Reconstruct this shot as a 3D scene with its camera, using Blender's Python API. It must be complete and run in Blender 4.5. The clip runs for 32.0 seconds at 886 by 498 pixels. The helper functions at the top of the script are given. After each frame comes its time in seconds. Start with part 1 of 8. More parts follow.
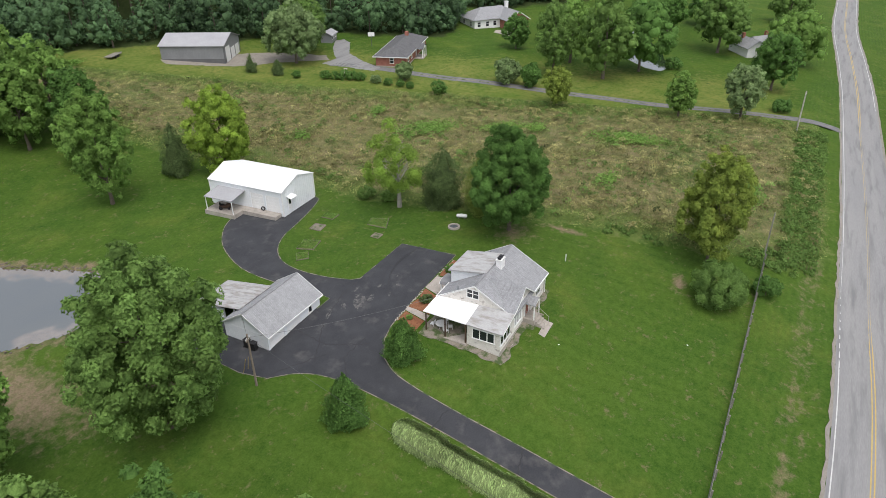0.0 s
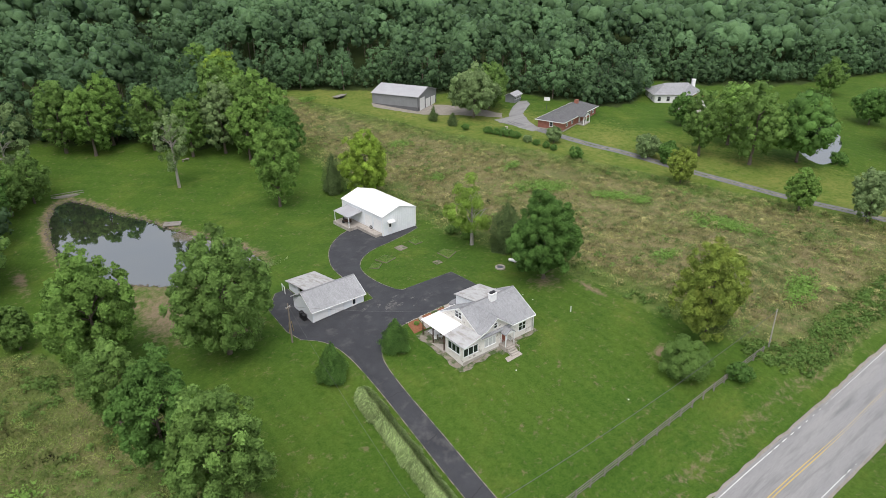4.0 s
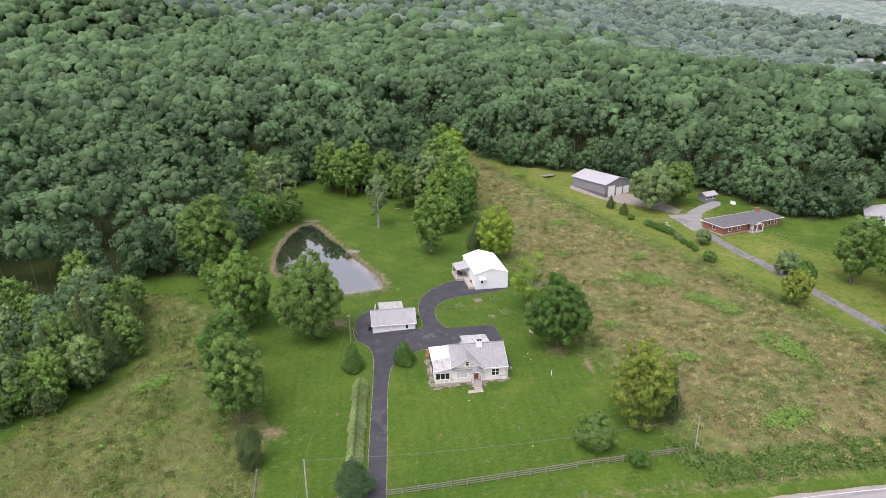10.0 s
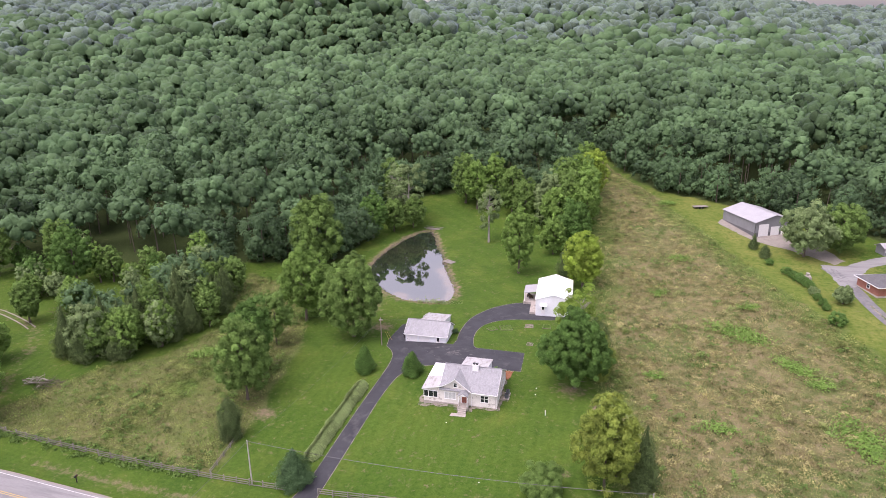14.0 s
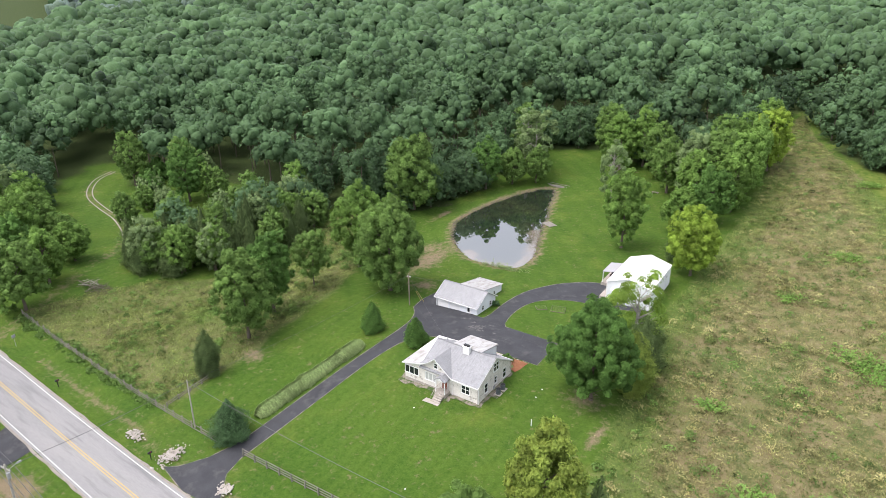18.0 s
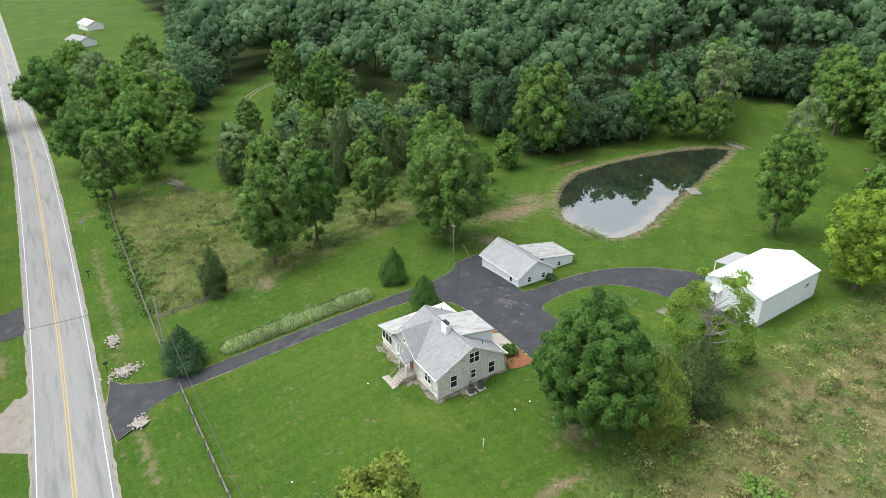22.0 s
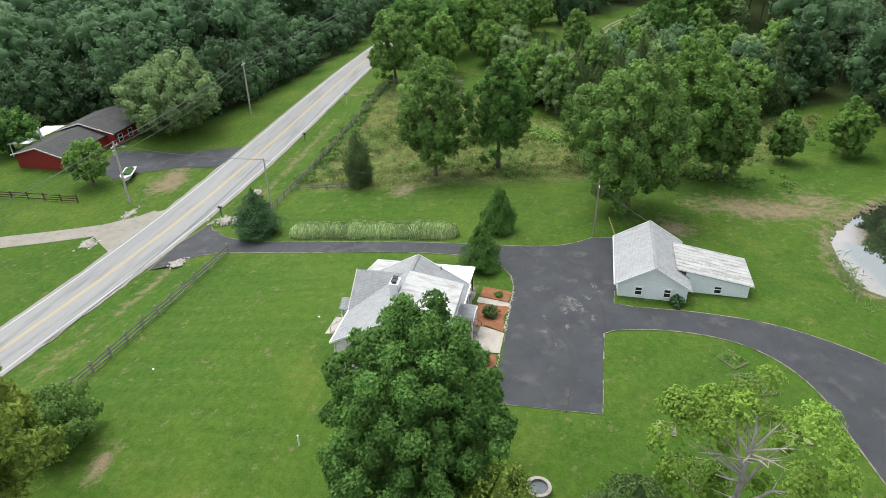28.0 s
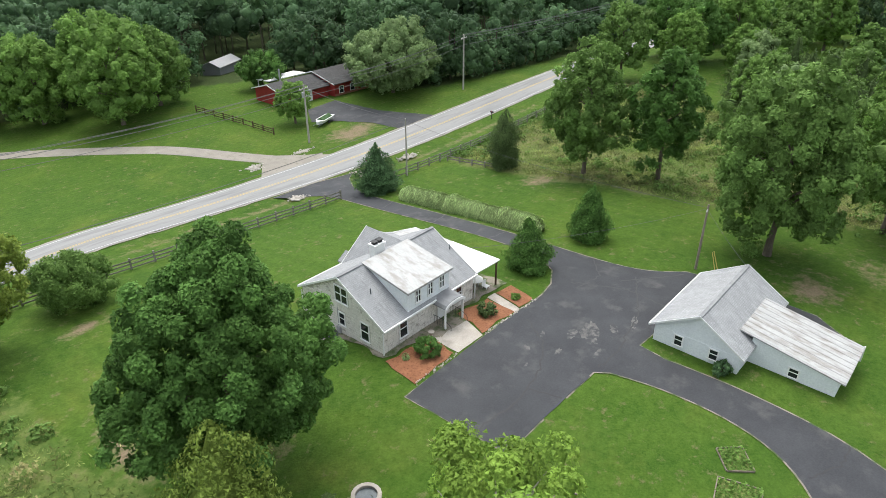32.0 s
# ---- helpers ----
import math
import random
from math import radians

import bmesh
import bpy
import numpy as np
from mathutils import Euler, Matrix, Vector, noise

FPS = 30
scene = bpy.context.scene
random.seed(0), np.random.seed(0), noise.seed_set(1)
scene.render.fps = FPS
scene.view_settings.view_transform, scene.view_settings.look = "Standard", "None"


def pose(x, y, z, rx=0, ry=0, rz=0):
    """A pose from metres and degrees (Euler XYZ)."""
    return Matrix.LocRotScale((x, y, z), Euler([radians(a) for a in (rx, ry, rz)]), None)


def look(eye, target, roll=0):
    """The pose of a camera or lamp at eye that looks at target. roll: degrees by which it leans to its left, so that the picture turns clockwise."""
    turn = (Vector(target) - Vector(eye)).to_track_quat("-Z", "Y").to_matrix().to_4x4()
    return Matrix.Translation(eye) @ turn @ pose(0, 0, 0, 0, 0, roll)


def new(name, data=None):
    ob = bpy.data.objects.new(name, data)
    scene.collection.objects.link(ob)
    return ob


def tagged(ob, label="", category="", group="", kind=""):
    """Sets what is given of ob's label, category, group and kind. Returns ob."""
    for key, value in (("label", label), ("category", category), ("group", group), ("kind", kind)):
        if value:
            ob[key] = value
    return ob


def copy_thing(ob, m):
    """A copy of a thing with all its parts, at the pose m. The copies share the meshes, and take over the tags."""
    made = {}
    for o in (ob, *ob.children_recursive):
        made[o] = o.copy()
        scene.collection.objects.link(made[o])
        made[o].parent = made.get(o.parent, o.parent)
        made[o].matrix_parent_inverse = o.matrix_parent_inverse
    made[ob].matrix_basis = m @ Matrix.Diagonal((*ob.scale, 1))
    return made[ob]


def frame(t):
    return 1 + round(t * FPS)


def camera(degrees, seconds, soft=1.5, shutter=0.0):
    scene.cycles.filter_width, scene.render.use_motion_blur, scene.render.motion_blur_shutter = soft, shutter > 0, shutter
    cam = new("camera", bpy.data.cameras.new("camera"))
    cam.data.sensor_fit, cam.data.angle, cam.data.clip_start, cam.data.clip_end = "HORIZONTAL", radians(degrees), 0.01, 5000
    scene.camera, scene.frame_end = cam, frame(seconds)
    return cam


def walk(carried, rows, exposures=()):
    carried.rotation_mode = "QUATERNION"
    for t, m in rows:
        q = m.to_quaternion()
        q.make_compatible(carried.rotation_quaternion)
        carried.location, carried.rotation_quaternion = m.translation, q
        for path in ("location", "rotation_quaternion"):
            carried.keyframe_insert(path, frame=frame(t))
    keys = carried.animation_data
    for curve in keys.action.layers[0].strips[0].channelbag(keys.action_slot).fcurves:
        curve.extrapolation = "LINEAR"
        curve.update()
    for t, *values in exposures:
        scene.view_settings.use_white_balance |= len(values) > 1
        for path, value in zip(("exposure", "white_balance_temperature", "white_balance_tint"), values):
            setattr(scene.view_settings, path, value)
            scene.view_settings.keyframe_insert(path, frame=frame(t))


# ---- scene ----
cam = camera(67.25, 32.0, 0.65)
# seconds, place in metres, turn in degrees
ROWS = [
    (0.0, -51.26, -21.22, 43.82, 60.39, 0.80, -62.03),
    (0.5, -51.41, -25.46, 44.76, 60.89, 0.75, -58.76),
    (1.0, -51.37, -29.85, 45.69, 61.40, 0.76, -55.59),
    (1.5, -51.16, -34.24, 46.65, 61.98, 0.69, -52.50),
    (2.0, -50.76, -38.68, 47.69, 62.48, 0.63, -49.51),
    (2.5, -50.31, -43.10, 48.65, 63.02, 0.64, -46.63),
    (3.0, -49.62, -47.51, 49.70, 63.56, 0.60, -43.90),
    (3.5, -48.68, -51.99, 50.74, 64.06, 0.54, -41.15),
    (5.5, -42.52, -69.93, 54.93, 66.08, 0.46, -30.62),
    (6.0, -40.43, -74.39, 56.05, 66.55, 0.47, -28.11),
    (6.5, -38.03, -78.83, 57.17, 67.06, 0.47, -25.57),
    (7.0, -35.27, -83.15, 58.13, 67.59, 0.52, -23.06),
    (7.5, -32.32, -87.23, 59.13, 68.09, 0.51, -20.59),
    (8.0, -28.97, -91.19, 60.14, 68.53, 0.50, -18.10),
    (8.5, -25.15, -94.88, 60.84, 69.03, 0.48, -15.49),
    (9.0, -21.01, -98.24, 61.51, 69.50, 0.49, -12.92),
    (9.5, -16.60, -101.29, 62.23, 69.90, 0.49, -10.29),
    (10.0, -11.61, -103.78, 62.71, 70.34, 0.51, -7.57),
    (10.5, -6.40, -105.75, 63.08, 70.73, 0.50, -4.80),
    (11.0, -1.04, -107.14, 63.37, 71.03, 0.57, -2.05),
    (11.5, 4.53, -107.61, 63.44, 71.39, 0.59, 0.77),
    (12.0, 10.09, -107.48, 63.48, 71.61, 0.64, 3.57),
    (12.5, 15.61, -106.46, 63.25, 71.69, 0.72, 6.36),
    (13.0, 20.90, -104.75, 62.85, 71.77, 0.77, 9.15),
    (13.5, 26.04, -102.38, 62.33, 71.82, 0.81, 11.95),
    (14.0, 30.81, -99.42, 61.70, 71.89, 0.79, 14.71),
    (14.5, 34.94, -96.32, 61.00, 71.78, 0.79, 17.31),
    (16.5, 49.00, -80.02, 57.36, 69.97, 0.67, 28.03),
    (17.0, 51.69, -75.48, 56.40, 69.42, 0.65, 30.67),
    (17.5, 53.88, -70.92, 55.39, 68.90, 0.62, 33.21),
    (18.0, 55.78, -66.34, 54.34, 68.35, 0.54, 35.77),
    (18.5, 57.47, -61.81, 53.35, 67.81, 0.50, 38.35),
    (19.0, 58.84, -57.20, 52.35, 67.24, 0.44, 40.96),
    (19.5, 59.97, -52.65, 51.35, 66.66, 0.38, 43.58),
    (20.0, 60.88, -48.04, 50.31, 66.05, 0.37, 46.31),
    (20.5, 61.57, -43.38, 49.24, 65.50, 0.37, 49.13),
    (21.0, 62.13, -38.68, 48.19, 64.94, 0.40, 52.04),
    (21.5, 62.48, -34.13, 47.14, 64.38, 0.38, 55.04),
    (22.0, 62.68, -29.56, 46.02, 63.87, 0.42, 58.14),
    (22.5, 62.65, -25.06, 45.04, 63.36, 0.43, 61.32),
    (23.0, 62.44, -20.63, 44.03, 62.86, 0.51, 64.56),
    (23.5, 62.04, -16.39, 42.96, 62.38, 0.52, 67.89),
    (24.0, 61.49, -12.14, 41.85, 61.96, 0.57, 71.37),
    (24.5, 60.81, -8.01, 40.74, 61.61, 0.64, 74.92),
    (26.5, 57.03, 7.44, 37.39, 60.37, 0.85, 89.85),
    (27.0, 55.62, 10.99, 36.43, 60.29, 0.86, 93.86),
    (27.5, 54.25, 14.40, 35.50, 60.29, 0.84, 97.91),
    (28.0, 52.71, 17.58, 34.60, 60.34, 0.85, 101.85),
    (28.5, 51.10, 20.52, 33.76, 60.40, 0.82, 105.73),
    (29.0, 49.48, 23.30, 33.01, 60.46, 0.79, 109.49),
    (29.5, 47.85, 25.90, 32.38, 60.57, 0.70, 113.15),
    (30.0, 46.17, 28.37, 31.69, 60.73, 0.59, 116.77),
    (30.5, 44.39, 30.75, 31.08, 60.84, 0.54, 120.49),
    (31.0, 42.65, 32.95, 30.51, 60.96, 0.41, 124.07),
    (31.5, 40.90, 34.98, 29.97, 61.08, 0.28, 127.55),
    (32.0, 39.10, 36.86, 29.47, 61.22, 0.16, 130.92),
]
walk(cam, [(t, pose(x, y, z, rx, ry, rz)) for t, x, y, z, rx, ry, rz in ROWS], exposures=[(0.0, -1.07, 6500, 11), (3.0, -1.01, 6500, 11), (6.0, -0.80, 6500, 12), (9.0, -0.66, 6500, 16), (10.5, -0.61, 6500, 26), (12.0, -0.55, 6500, 33), (14.5, -0.49, 6500, 33), (16.5, -0.41, 6500, 24), (18.0, -0.39, 6500, 15), (21.0, -0.49, 6500, 7), (24.0, -0.71, 6500, 3), (27.0, -0.56, 6500, 4), (30.0, -0.43, 6500, 6), (32.0, -0.47, 6500, 6)])

# ---- light: a bright overcast sky with a soft sun behind thin cloud ----
SUN_EL, SUN_AZ = radians(66), radians(222)
world = bpy.data.worlds.new("overcast_sky")
scene.world = world
world.use_nodes = True
_wn = world.node_tree.nodes
_sky = _wn.new("ShaderNodeTexSky")
_sky.sky_type = 'NISHITA'
_sky.sun_disc = False
_sky.sun_elevation, _sky.sun_rotation = SUN_EL, SUN_AZ
_sky.air_density, _sky.dust_density, _sky.ozone_density = 1.0, 4.0, 1.0
_soft = _wn.new("ShaderNodeHueSaturation")
_soft.inputs["Saturation"].default_value = 0.35
world.node_tree.links.new(_sky.outputs[0], _soft.inputs["Color"])
world.node_tree.links.new(_soft.outputs[0], _wn["Background"].inputs[0])
_wn["Background"].inputs[1].default_value = 0.56
_sun = bpy.data.lights.new("sun", "SUN")
_sun.energy, _sun.angle, _sun.color = 0.62, radians(24), (1.0, 0.965, 0.91)
sun = new("sun", _sun)
sun.matrix_world = look((0, 0, 60), (-math.cos(SUN_EL) * math.sin(SUN_AZ), -math.cos(SUN_EL) * math.cos(SUN_AZ), 60 - math.sin(SUN_EL)))

# ---- materials ----
def nodes_of(name):
    m = bpy.data.materials.new(name)
    m.use_nodes = True
    return m, m.node_tree.nodes, m.node_tree.links, m.node_tree.nodes["Principled BSDF"]


def noise_fac(n, l, scale, detail=4.0, lo=0.35, hi=0.65, vec=None, rough=0.6):
    t = n.new("ShaderNodeTexNoise")
    t.inputs["Scale"].default_value, t.inputs["Detail"].default_value, t.inputs["Roughness"].default_value = scale, detail, rough
    if vec is not None:
        l.new(vec, t.inputs["Vector"])
    r = n.new("ShaderNodeMapRange")
    r.inputs["From Min"].default_value, r.inputs["From Max"].default_value = lo, hi
    l.new(t.outputs["Fac"], r.inputs["Value"])
    return r.outputs[0]


def blend(n, l, fac, a, b, mode="MIX"):
    m = n.new("ShaderNodeMix")
    m.data_type, m.blend_type = "RGBA", mode
    for sock, v in ((m.inputs[0], fac), (m.inputs[6], a), (m.inputs[7], b)):
        if isinstance(v, (int, float)):
            sock.default_value = v
        elif isinstance(v, tuple):
            sock.default_value = (*v, 1)
        else:
            l.new(v, sock)
    return m.outputs[2]


def coords(n, l, kind="Object", scale=None):
    c = n.new("ShaderNodeTexCoord").outputs[kind]
    if scale:
        m = n.new("ShaderNodeMapping")
        m.inputs["Scale"].default_value = scale
        l.new(c, m.inputs["Vector"])
        c = m.outputs[0]
    return c


def bump(n, l, b, fac, strength, dist=0.02):
    k = n.new("ShaderNodeBump")
    k.inputs["Strength"].default_value, k.inputs["Distance"].default_value = strength, dist
    l.new(fac, k.inputs["Height"])
    l.new(k.outputs[0], b.inputs["Normal"])


def worn(name, a, b, coarse=0.6, fine=14.0, rough=0.8, metal=0.0, relief=0.25, stain=None, stretch=None, stain_scale=1.2, stain_at=(0.5, 0.75), spec=0.3):
    """Two tones at a coarse scale, grain at a fine one, and stains of a third tone."""
    m, n, l, p = nodes_of(name)
    v = coords(n, l, "Object", stretch)
    f1, f2 = noise_fac(n, l, coarse, 3, 0.3, 0.7, v), noise_fac(n, l, fine, 4, 0.25, 0.75, v)
    c = blend(n, l, f1, a, b)
    c = blend(n, l, 0.35, c, blend(n, l, f2, tuple(x * 0.7 for x in a), tuple(min(1, x * 1.2) for x in b)))
    if stain:
        c = blend(n, l, noise_fac(n, l, stain_scale, 5, stain_at[0], stain_at[1], v), c, stain)
    l.new(c, p.inputs["Base Color"])
    p.inputs["Roughness"].default_value, p.inputs["Metallic"].default_value = rough, metal
    p.inputs["Specular IOR Level"].default_value = spec
    bump(n, l, p, f2, relief)
    return m


def leafy(name, dark, light, patch=None, patch_at=(0.55, 0.75), scale=0.5, through_light=0.26, grain=7.0, grain_mix=0.45, haze_sheen=0.0):
    """Foliage: every leaf spray its own tone, clumps of another tone, some light through the leaf."""
    m, n, l, p = nodes_of(name)
    rnd = n.new("ShaderNodeNewGeometry").outputs["Random Per Island"]
    c = blend(n, l, rnd, dark, light)
    c = blend(n, l, noise_fac(n, l, scale, 3, 0.35, 0.7, coords(n, l)), c, tuple(x * 1.35 for x in light))
    if patch:
        c = blend(n, l, noise_fac(n, l, scale * 0.45, 4, patch_at[0], patch_at[1], coords(n, l)), c, patch)
    g = noise_fac(n, l, grain, 3, 0.3, 0.7, coords(n, l), 0.7)
    c = blend(n, l, grain_mix, c, blend(n, l, g, tuple(x * 0.75 for x in dark), tuple(x * 1.75 for x in light)))
    bump(n, l, p, g, 0.7, 0.5 / grain)
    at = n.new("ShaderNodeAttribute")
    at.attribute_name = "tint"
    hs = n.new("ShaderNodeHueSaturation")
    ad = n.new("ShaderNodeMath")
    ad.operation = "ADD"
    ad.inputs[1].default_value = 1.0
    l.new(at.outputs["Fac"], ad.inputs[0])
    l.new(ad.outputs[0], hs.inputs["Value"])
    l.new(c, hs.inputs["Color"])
    c = hs.outputs[0]
    l.new(c, p.inputs["Base Color"])
    p.inputs["Roughness"].default_value = 0.6
    p.inputs["Specular IOR Level"].default_value = 0.08
    # bluish sheen lays haze on the woods; other foliage has none
    p.inputs["Sheen Weight"].default_value, p.inputs["Sheen Roughness"].default_value = haze_sheen, 0.5
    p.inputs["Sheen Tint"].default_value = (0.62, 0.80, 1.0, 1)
    tr = n.new("ShaderNodeBsdfTranslucent")
    l.new(c, tr.inputs["Color"])
    mx = n.new("ShaderNodeMixShader")
    mx.inputs[0].default_value = through_light
    l.new(p.outputs[0], mx.inputs[1])
    l.new(tr.outputs[0], mx.inputs[2])
    l.new(mx.outputs[0], n["Material Output"].inputs["Surface"])
    return m


def shingled(name, a, b, pitch=0.14):
    """Asphalt shingles: courses across the slope, mottled tabs, streaks."""
    m, n, l, p = nodes_of(name)
    v = coords(n, l)
    br = n.new("ShaderNodeTexBrick")
    br.inputs["Scale"].default_value = 1.0
    br.inputs["Brick Width"].default_value, br.inputs["Row Height"].default_value = 0.3, pitch
    br.inputs["Mortar Size"].default_value = 0.012
    br.inputs["Color1"].default_value, br.inputs["Color2"].default_value = (*a, 1), (*b, 1)
    br.inputs["Mortar"].default_value = (*(x * 0.68 for x in a), 1)
    l.new(coords(n, l, "UV"), br.inputs["Vector"])
    c = blend(n, l, noise_fac(n, l, 0.9, 4, 0.35, 0.7, v), br.outputs["Color"], tuple(x * 1.25 for x in b))
    c = blend(n, l, noise_fac(n, l, 40, 2, 0.3, 0.7, v), c, tuple(x * 0.75 for x in a))
    c = blend(n, l, 0.40, c, br.outputs["Color"])
    c = blend(n, l, noise_fac(n, l, 2.4, 5, 0.50, 0.72, coords(n, l, "UV", (2.2, 0.25, 1)), 0.7), c, tuple(x * 0.72 for x in a))
    l.new(c, p.inputs["Base Color"])
    p.inputs["Roughness"].default_value, p.inputs["Specular IOR Level"].default_value = 0.9, 0.2
    bump(n, l, p, br.outputs["Fac"], 0.3, 0.01)
    return m


def glassy():
    m, n, l, p = nodes_of("window_glass")
    p.inputs["Base Color"].default_value = (0.02, 0.024, 0.028, 1)
    p.inputs["Roughness"].default_value, p.inputs["Specular IOR Level"].default_value = 0.06, 0.6
    return m


def watery():
    m, n, l, p = nodes_of("pond_water")
    v = coords(n, l)
    c = blend(n, l, noise_fac(n, l, 0.08, 4, 0.4, 0.65, v), (0.012, 0.02, 0.014), (0.03, 0.035, 0.02))
    at = n.new("ShaderNodeAttribute")
    at.attribute_name = "shallow"
    k = n.new("ShaderNodeMath")
    k.operation = "MULTIPLY_ADD"
    k.inputs[1].default_value = 0.8
    l.new(noise_fac(n, l, 0.45, 5, 0.3, 0.7, v, 0.6), k.inputs[0])
    l.new(at.outputs["Fac"], k.inputs[2])
    mud = n.new("ShaderNodeMapRange")
    mud.inputs["From Min"].default_value, mud.inputs["From Max"].default_value = 0.95, 1.2
    l.new(k.outputs[0], mud.inputs["Value"])
    c = blend(n, l, mud.outputs[0], c, blend(n, l, noise_fac(n, l, 1.4, 4, 0.3, 0.7, v), (0.085, 0.062, 0.038), (0.20, 0.160, 0.115)))
    wet = n.new("ShaderNodeMapRange")
    wet.inputs["To Min"].default_value, wet.inputs["To Max"].default_value = 0.02, 0.16
    l.new(mud.outputs[0], wet.inputs["Value"])
    l.new(wet.outputs[0], p.inputs["Roughness"])
    l.new(c, p.inputs["Base Color"])
    p.inputs["Roughness"].default_value, p.inputs["IOR"].default_value = 0.02, 2.4
    p.inputs["Specular IOR Level"].default_value = 1.0
    bump(n, l, p, noise_fac(n, l, 2.5, 3, 0.2, 0.8, v), 0.012, 0.02)
    return m


def hazy():
    """Far wooded hills, with haze put into their pale base colour and emission."""
    m, n, l, p = nodes_of("distant_hills")
    v = coords(n, l)
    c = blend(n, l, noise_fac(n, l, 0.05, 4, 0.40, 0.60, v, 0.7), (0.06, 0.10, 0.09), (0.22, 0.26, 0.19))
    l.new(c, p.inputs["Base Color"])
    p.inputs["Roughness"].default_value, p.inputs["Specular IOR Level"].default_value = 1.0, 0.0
    # bluish emission stands in for haze; the hills themselves give no light
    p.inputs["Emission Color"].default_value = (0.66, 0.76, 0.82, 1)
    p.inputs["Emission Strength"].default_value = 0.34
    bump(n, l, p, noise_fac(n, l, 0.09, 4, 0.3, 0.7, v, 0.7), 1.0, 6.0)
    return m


def grounded():
    """The ground sheet: mown lawn, rough field, woodland floor and bare earth, by where they lie."""
    m, n, l, p = nodes_of("ground_cover")
    v = coords(n, l)
    def mask(name):
        a = n.new("ShaderNodeAttribute")
        a.attribute_name = name
        k = n.new("ShaderNodeMath")
        k.operation = "MULTIPLY_ADD"
        k.inputs[1].default_value = 0.9
        l.new(noise_fac(n, l, 0.9, 6, 0.3, 0.7, v, 0.75), k.inputs[0])
        l.new(a.outputs["Fac"], k.inputs[2])
        r = n.new("ShaderNodeMapRange")
        r.inputs["From Min"].default_value, r.inputs["From Max"].default_value = 0.62, 1.25
        l.new(k.outputs[0], r.inputs["Value"])
        return r.outputs[0]
    fine = noise_fac(n, l, 6.0, 5, 0.3, 0.7, v)
    mid = noise_fac(n, l, 0.35, 5, 0.3, 0.7, v)
    big = noise_fac(n, l, 0.05, 4, 0.4, 0.65, v)
    lawn = blend(n, l, mid, (0.0243, 0.0711, 0.0081), (0.0518, 0.1107, 0.0126))
    lawn = blend(n, l, noise_fac(n, l, 0.06, 5, 0.42, 0.66, v, 0.65), lawn, (0.0747, 0.1242, 0.0153))
    lawn = blend(n, l, noise_fac(n, l, 0.13, 6, 0.52, 0.70, v, 0.7), lawn, (0.0216, 0.0660, 0.0090))
    lawn = blend(n, l, noise_fac(n, l, 0.10, 6, 0.52, 0.74, v, 0.7), lawn, (0.165, 0.185, 0.036))
    # mowing stripes: up and down the front lawn, along the road on the verge, round about elsewhere
    sep = n.new("ShaderNodeSeparateXYZ")
    l.new(v, sep.inputs[0])
    def bands(way, scale, warp):
        w = n.new("ShaderNodeTexWave")
        w.bands_direction = way
        w.inputs["Scale"].default_value, w.inputs["Distortion"].default_value, w.inputs["Detail"].default_value = scale, warp, 1.0
        w.inputs["Detail Scale"].default_value = 0.5
        l.new(v, w.inputs["Vector"])
        return w.outputs["Fac"]
    front = n.new("ShaderNodeMapRange")
    front.inputs["From Min"].default_value, front.inputs["From Max"].default_value = -23.5, -22.5
    l.new(sep.outputs[1], front.inputs["Value"])
    back = n.new("ShaderNodeMapRange")
    back.inputs["From Min"].default_value, back.inputs["From Max"].default_value = 8.0, 22.0
    l.new(sep.outputs[1], back.inputs["Value"])
    rows = blend(n, l, front.outputs[0], bands("Y", 0.34, 1.0), bands("X", 0.15, 0.8))
    rows = blend(n, l, back.outputs[0], rows, bands("DIAGONAL", 0.10, 2.2))
    k = n.new("ShaderNodeMath")
    k.operation = "MULTIPLY"
    l.new(rows, k.inputs[0])
    l.new(noise_fac(n, l, 0.05, 3, 0.25, 0.6, v), k.inputs[1])
    k2 = n.new("ShaderNodeMath")
    k2.operation = "MULTIPLY"
    k2.inputs[1].default_value = 0.6
    l.new(k.outputs[0], k2.inputs[0])
    lawn = blend(n, l, k2.outputs[0], lawn, (0.0810, 0.1395, 0.0203))
    lawn = blend(n, l, 0.34, lawn, blend(n, l, noise_fac(n, l, 1.7, 6, 0.36, 0.64, v, 0.75), (0.0108, 0.0400, 0.0040), (0.1080, 0.1760, 0.0300)))
    lawn = blend(n, l, 0.25, lawn, blend(n, l, fine, (0.0108, 0.0400, 0.0040), (0.0990, 0.1700, 0.0260)))
    dry = noise_fac(n, l, 0.16, 6, 0.36, 0.55, v, 0.7)
    field = blend(n, l, noise_fac(n, l, 1.6, 5, 0.3, 0.7, v), (0.075, 0.130, 0.028), (0.150, 0.180, 0.052))
    field = blend(n, l, dry, field, (0.225, 0.170, 0.095))
    field = blend(n, l, noise_fac(n, l, 0.05, 5, 0.52, 0.62, v), field, (0.070, 0.145, 0.028))
    field = blend(n, l, noise_fac(n, l, 0.5, 6, 0.50, 0.58, v, 0.7), field, (0.050, 0.085, 0.020))
    field = blend(n, l, noise_fac(n, l, 0.55, 6, 0.52, 0.62, v, 0.7), field, (0.29, 0.235, 0.140))
    field = blend(n, l, 0.45, field, blend(n, l, noise_fac(n, l, 3.5, 6, 0.32, 0.68, v, 0.75), (0.035, 0.055, 0.014), (0.235, 0.215, 0.100)))
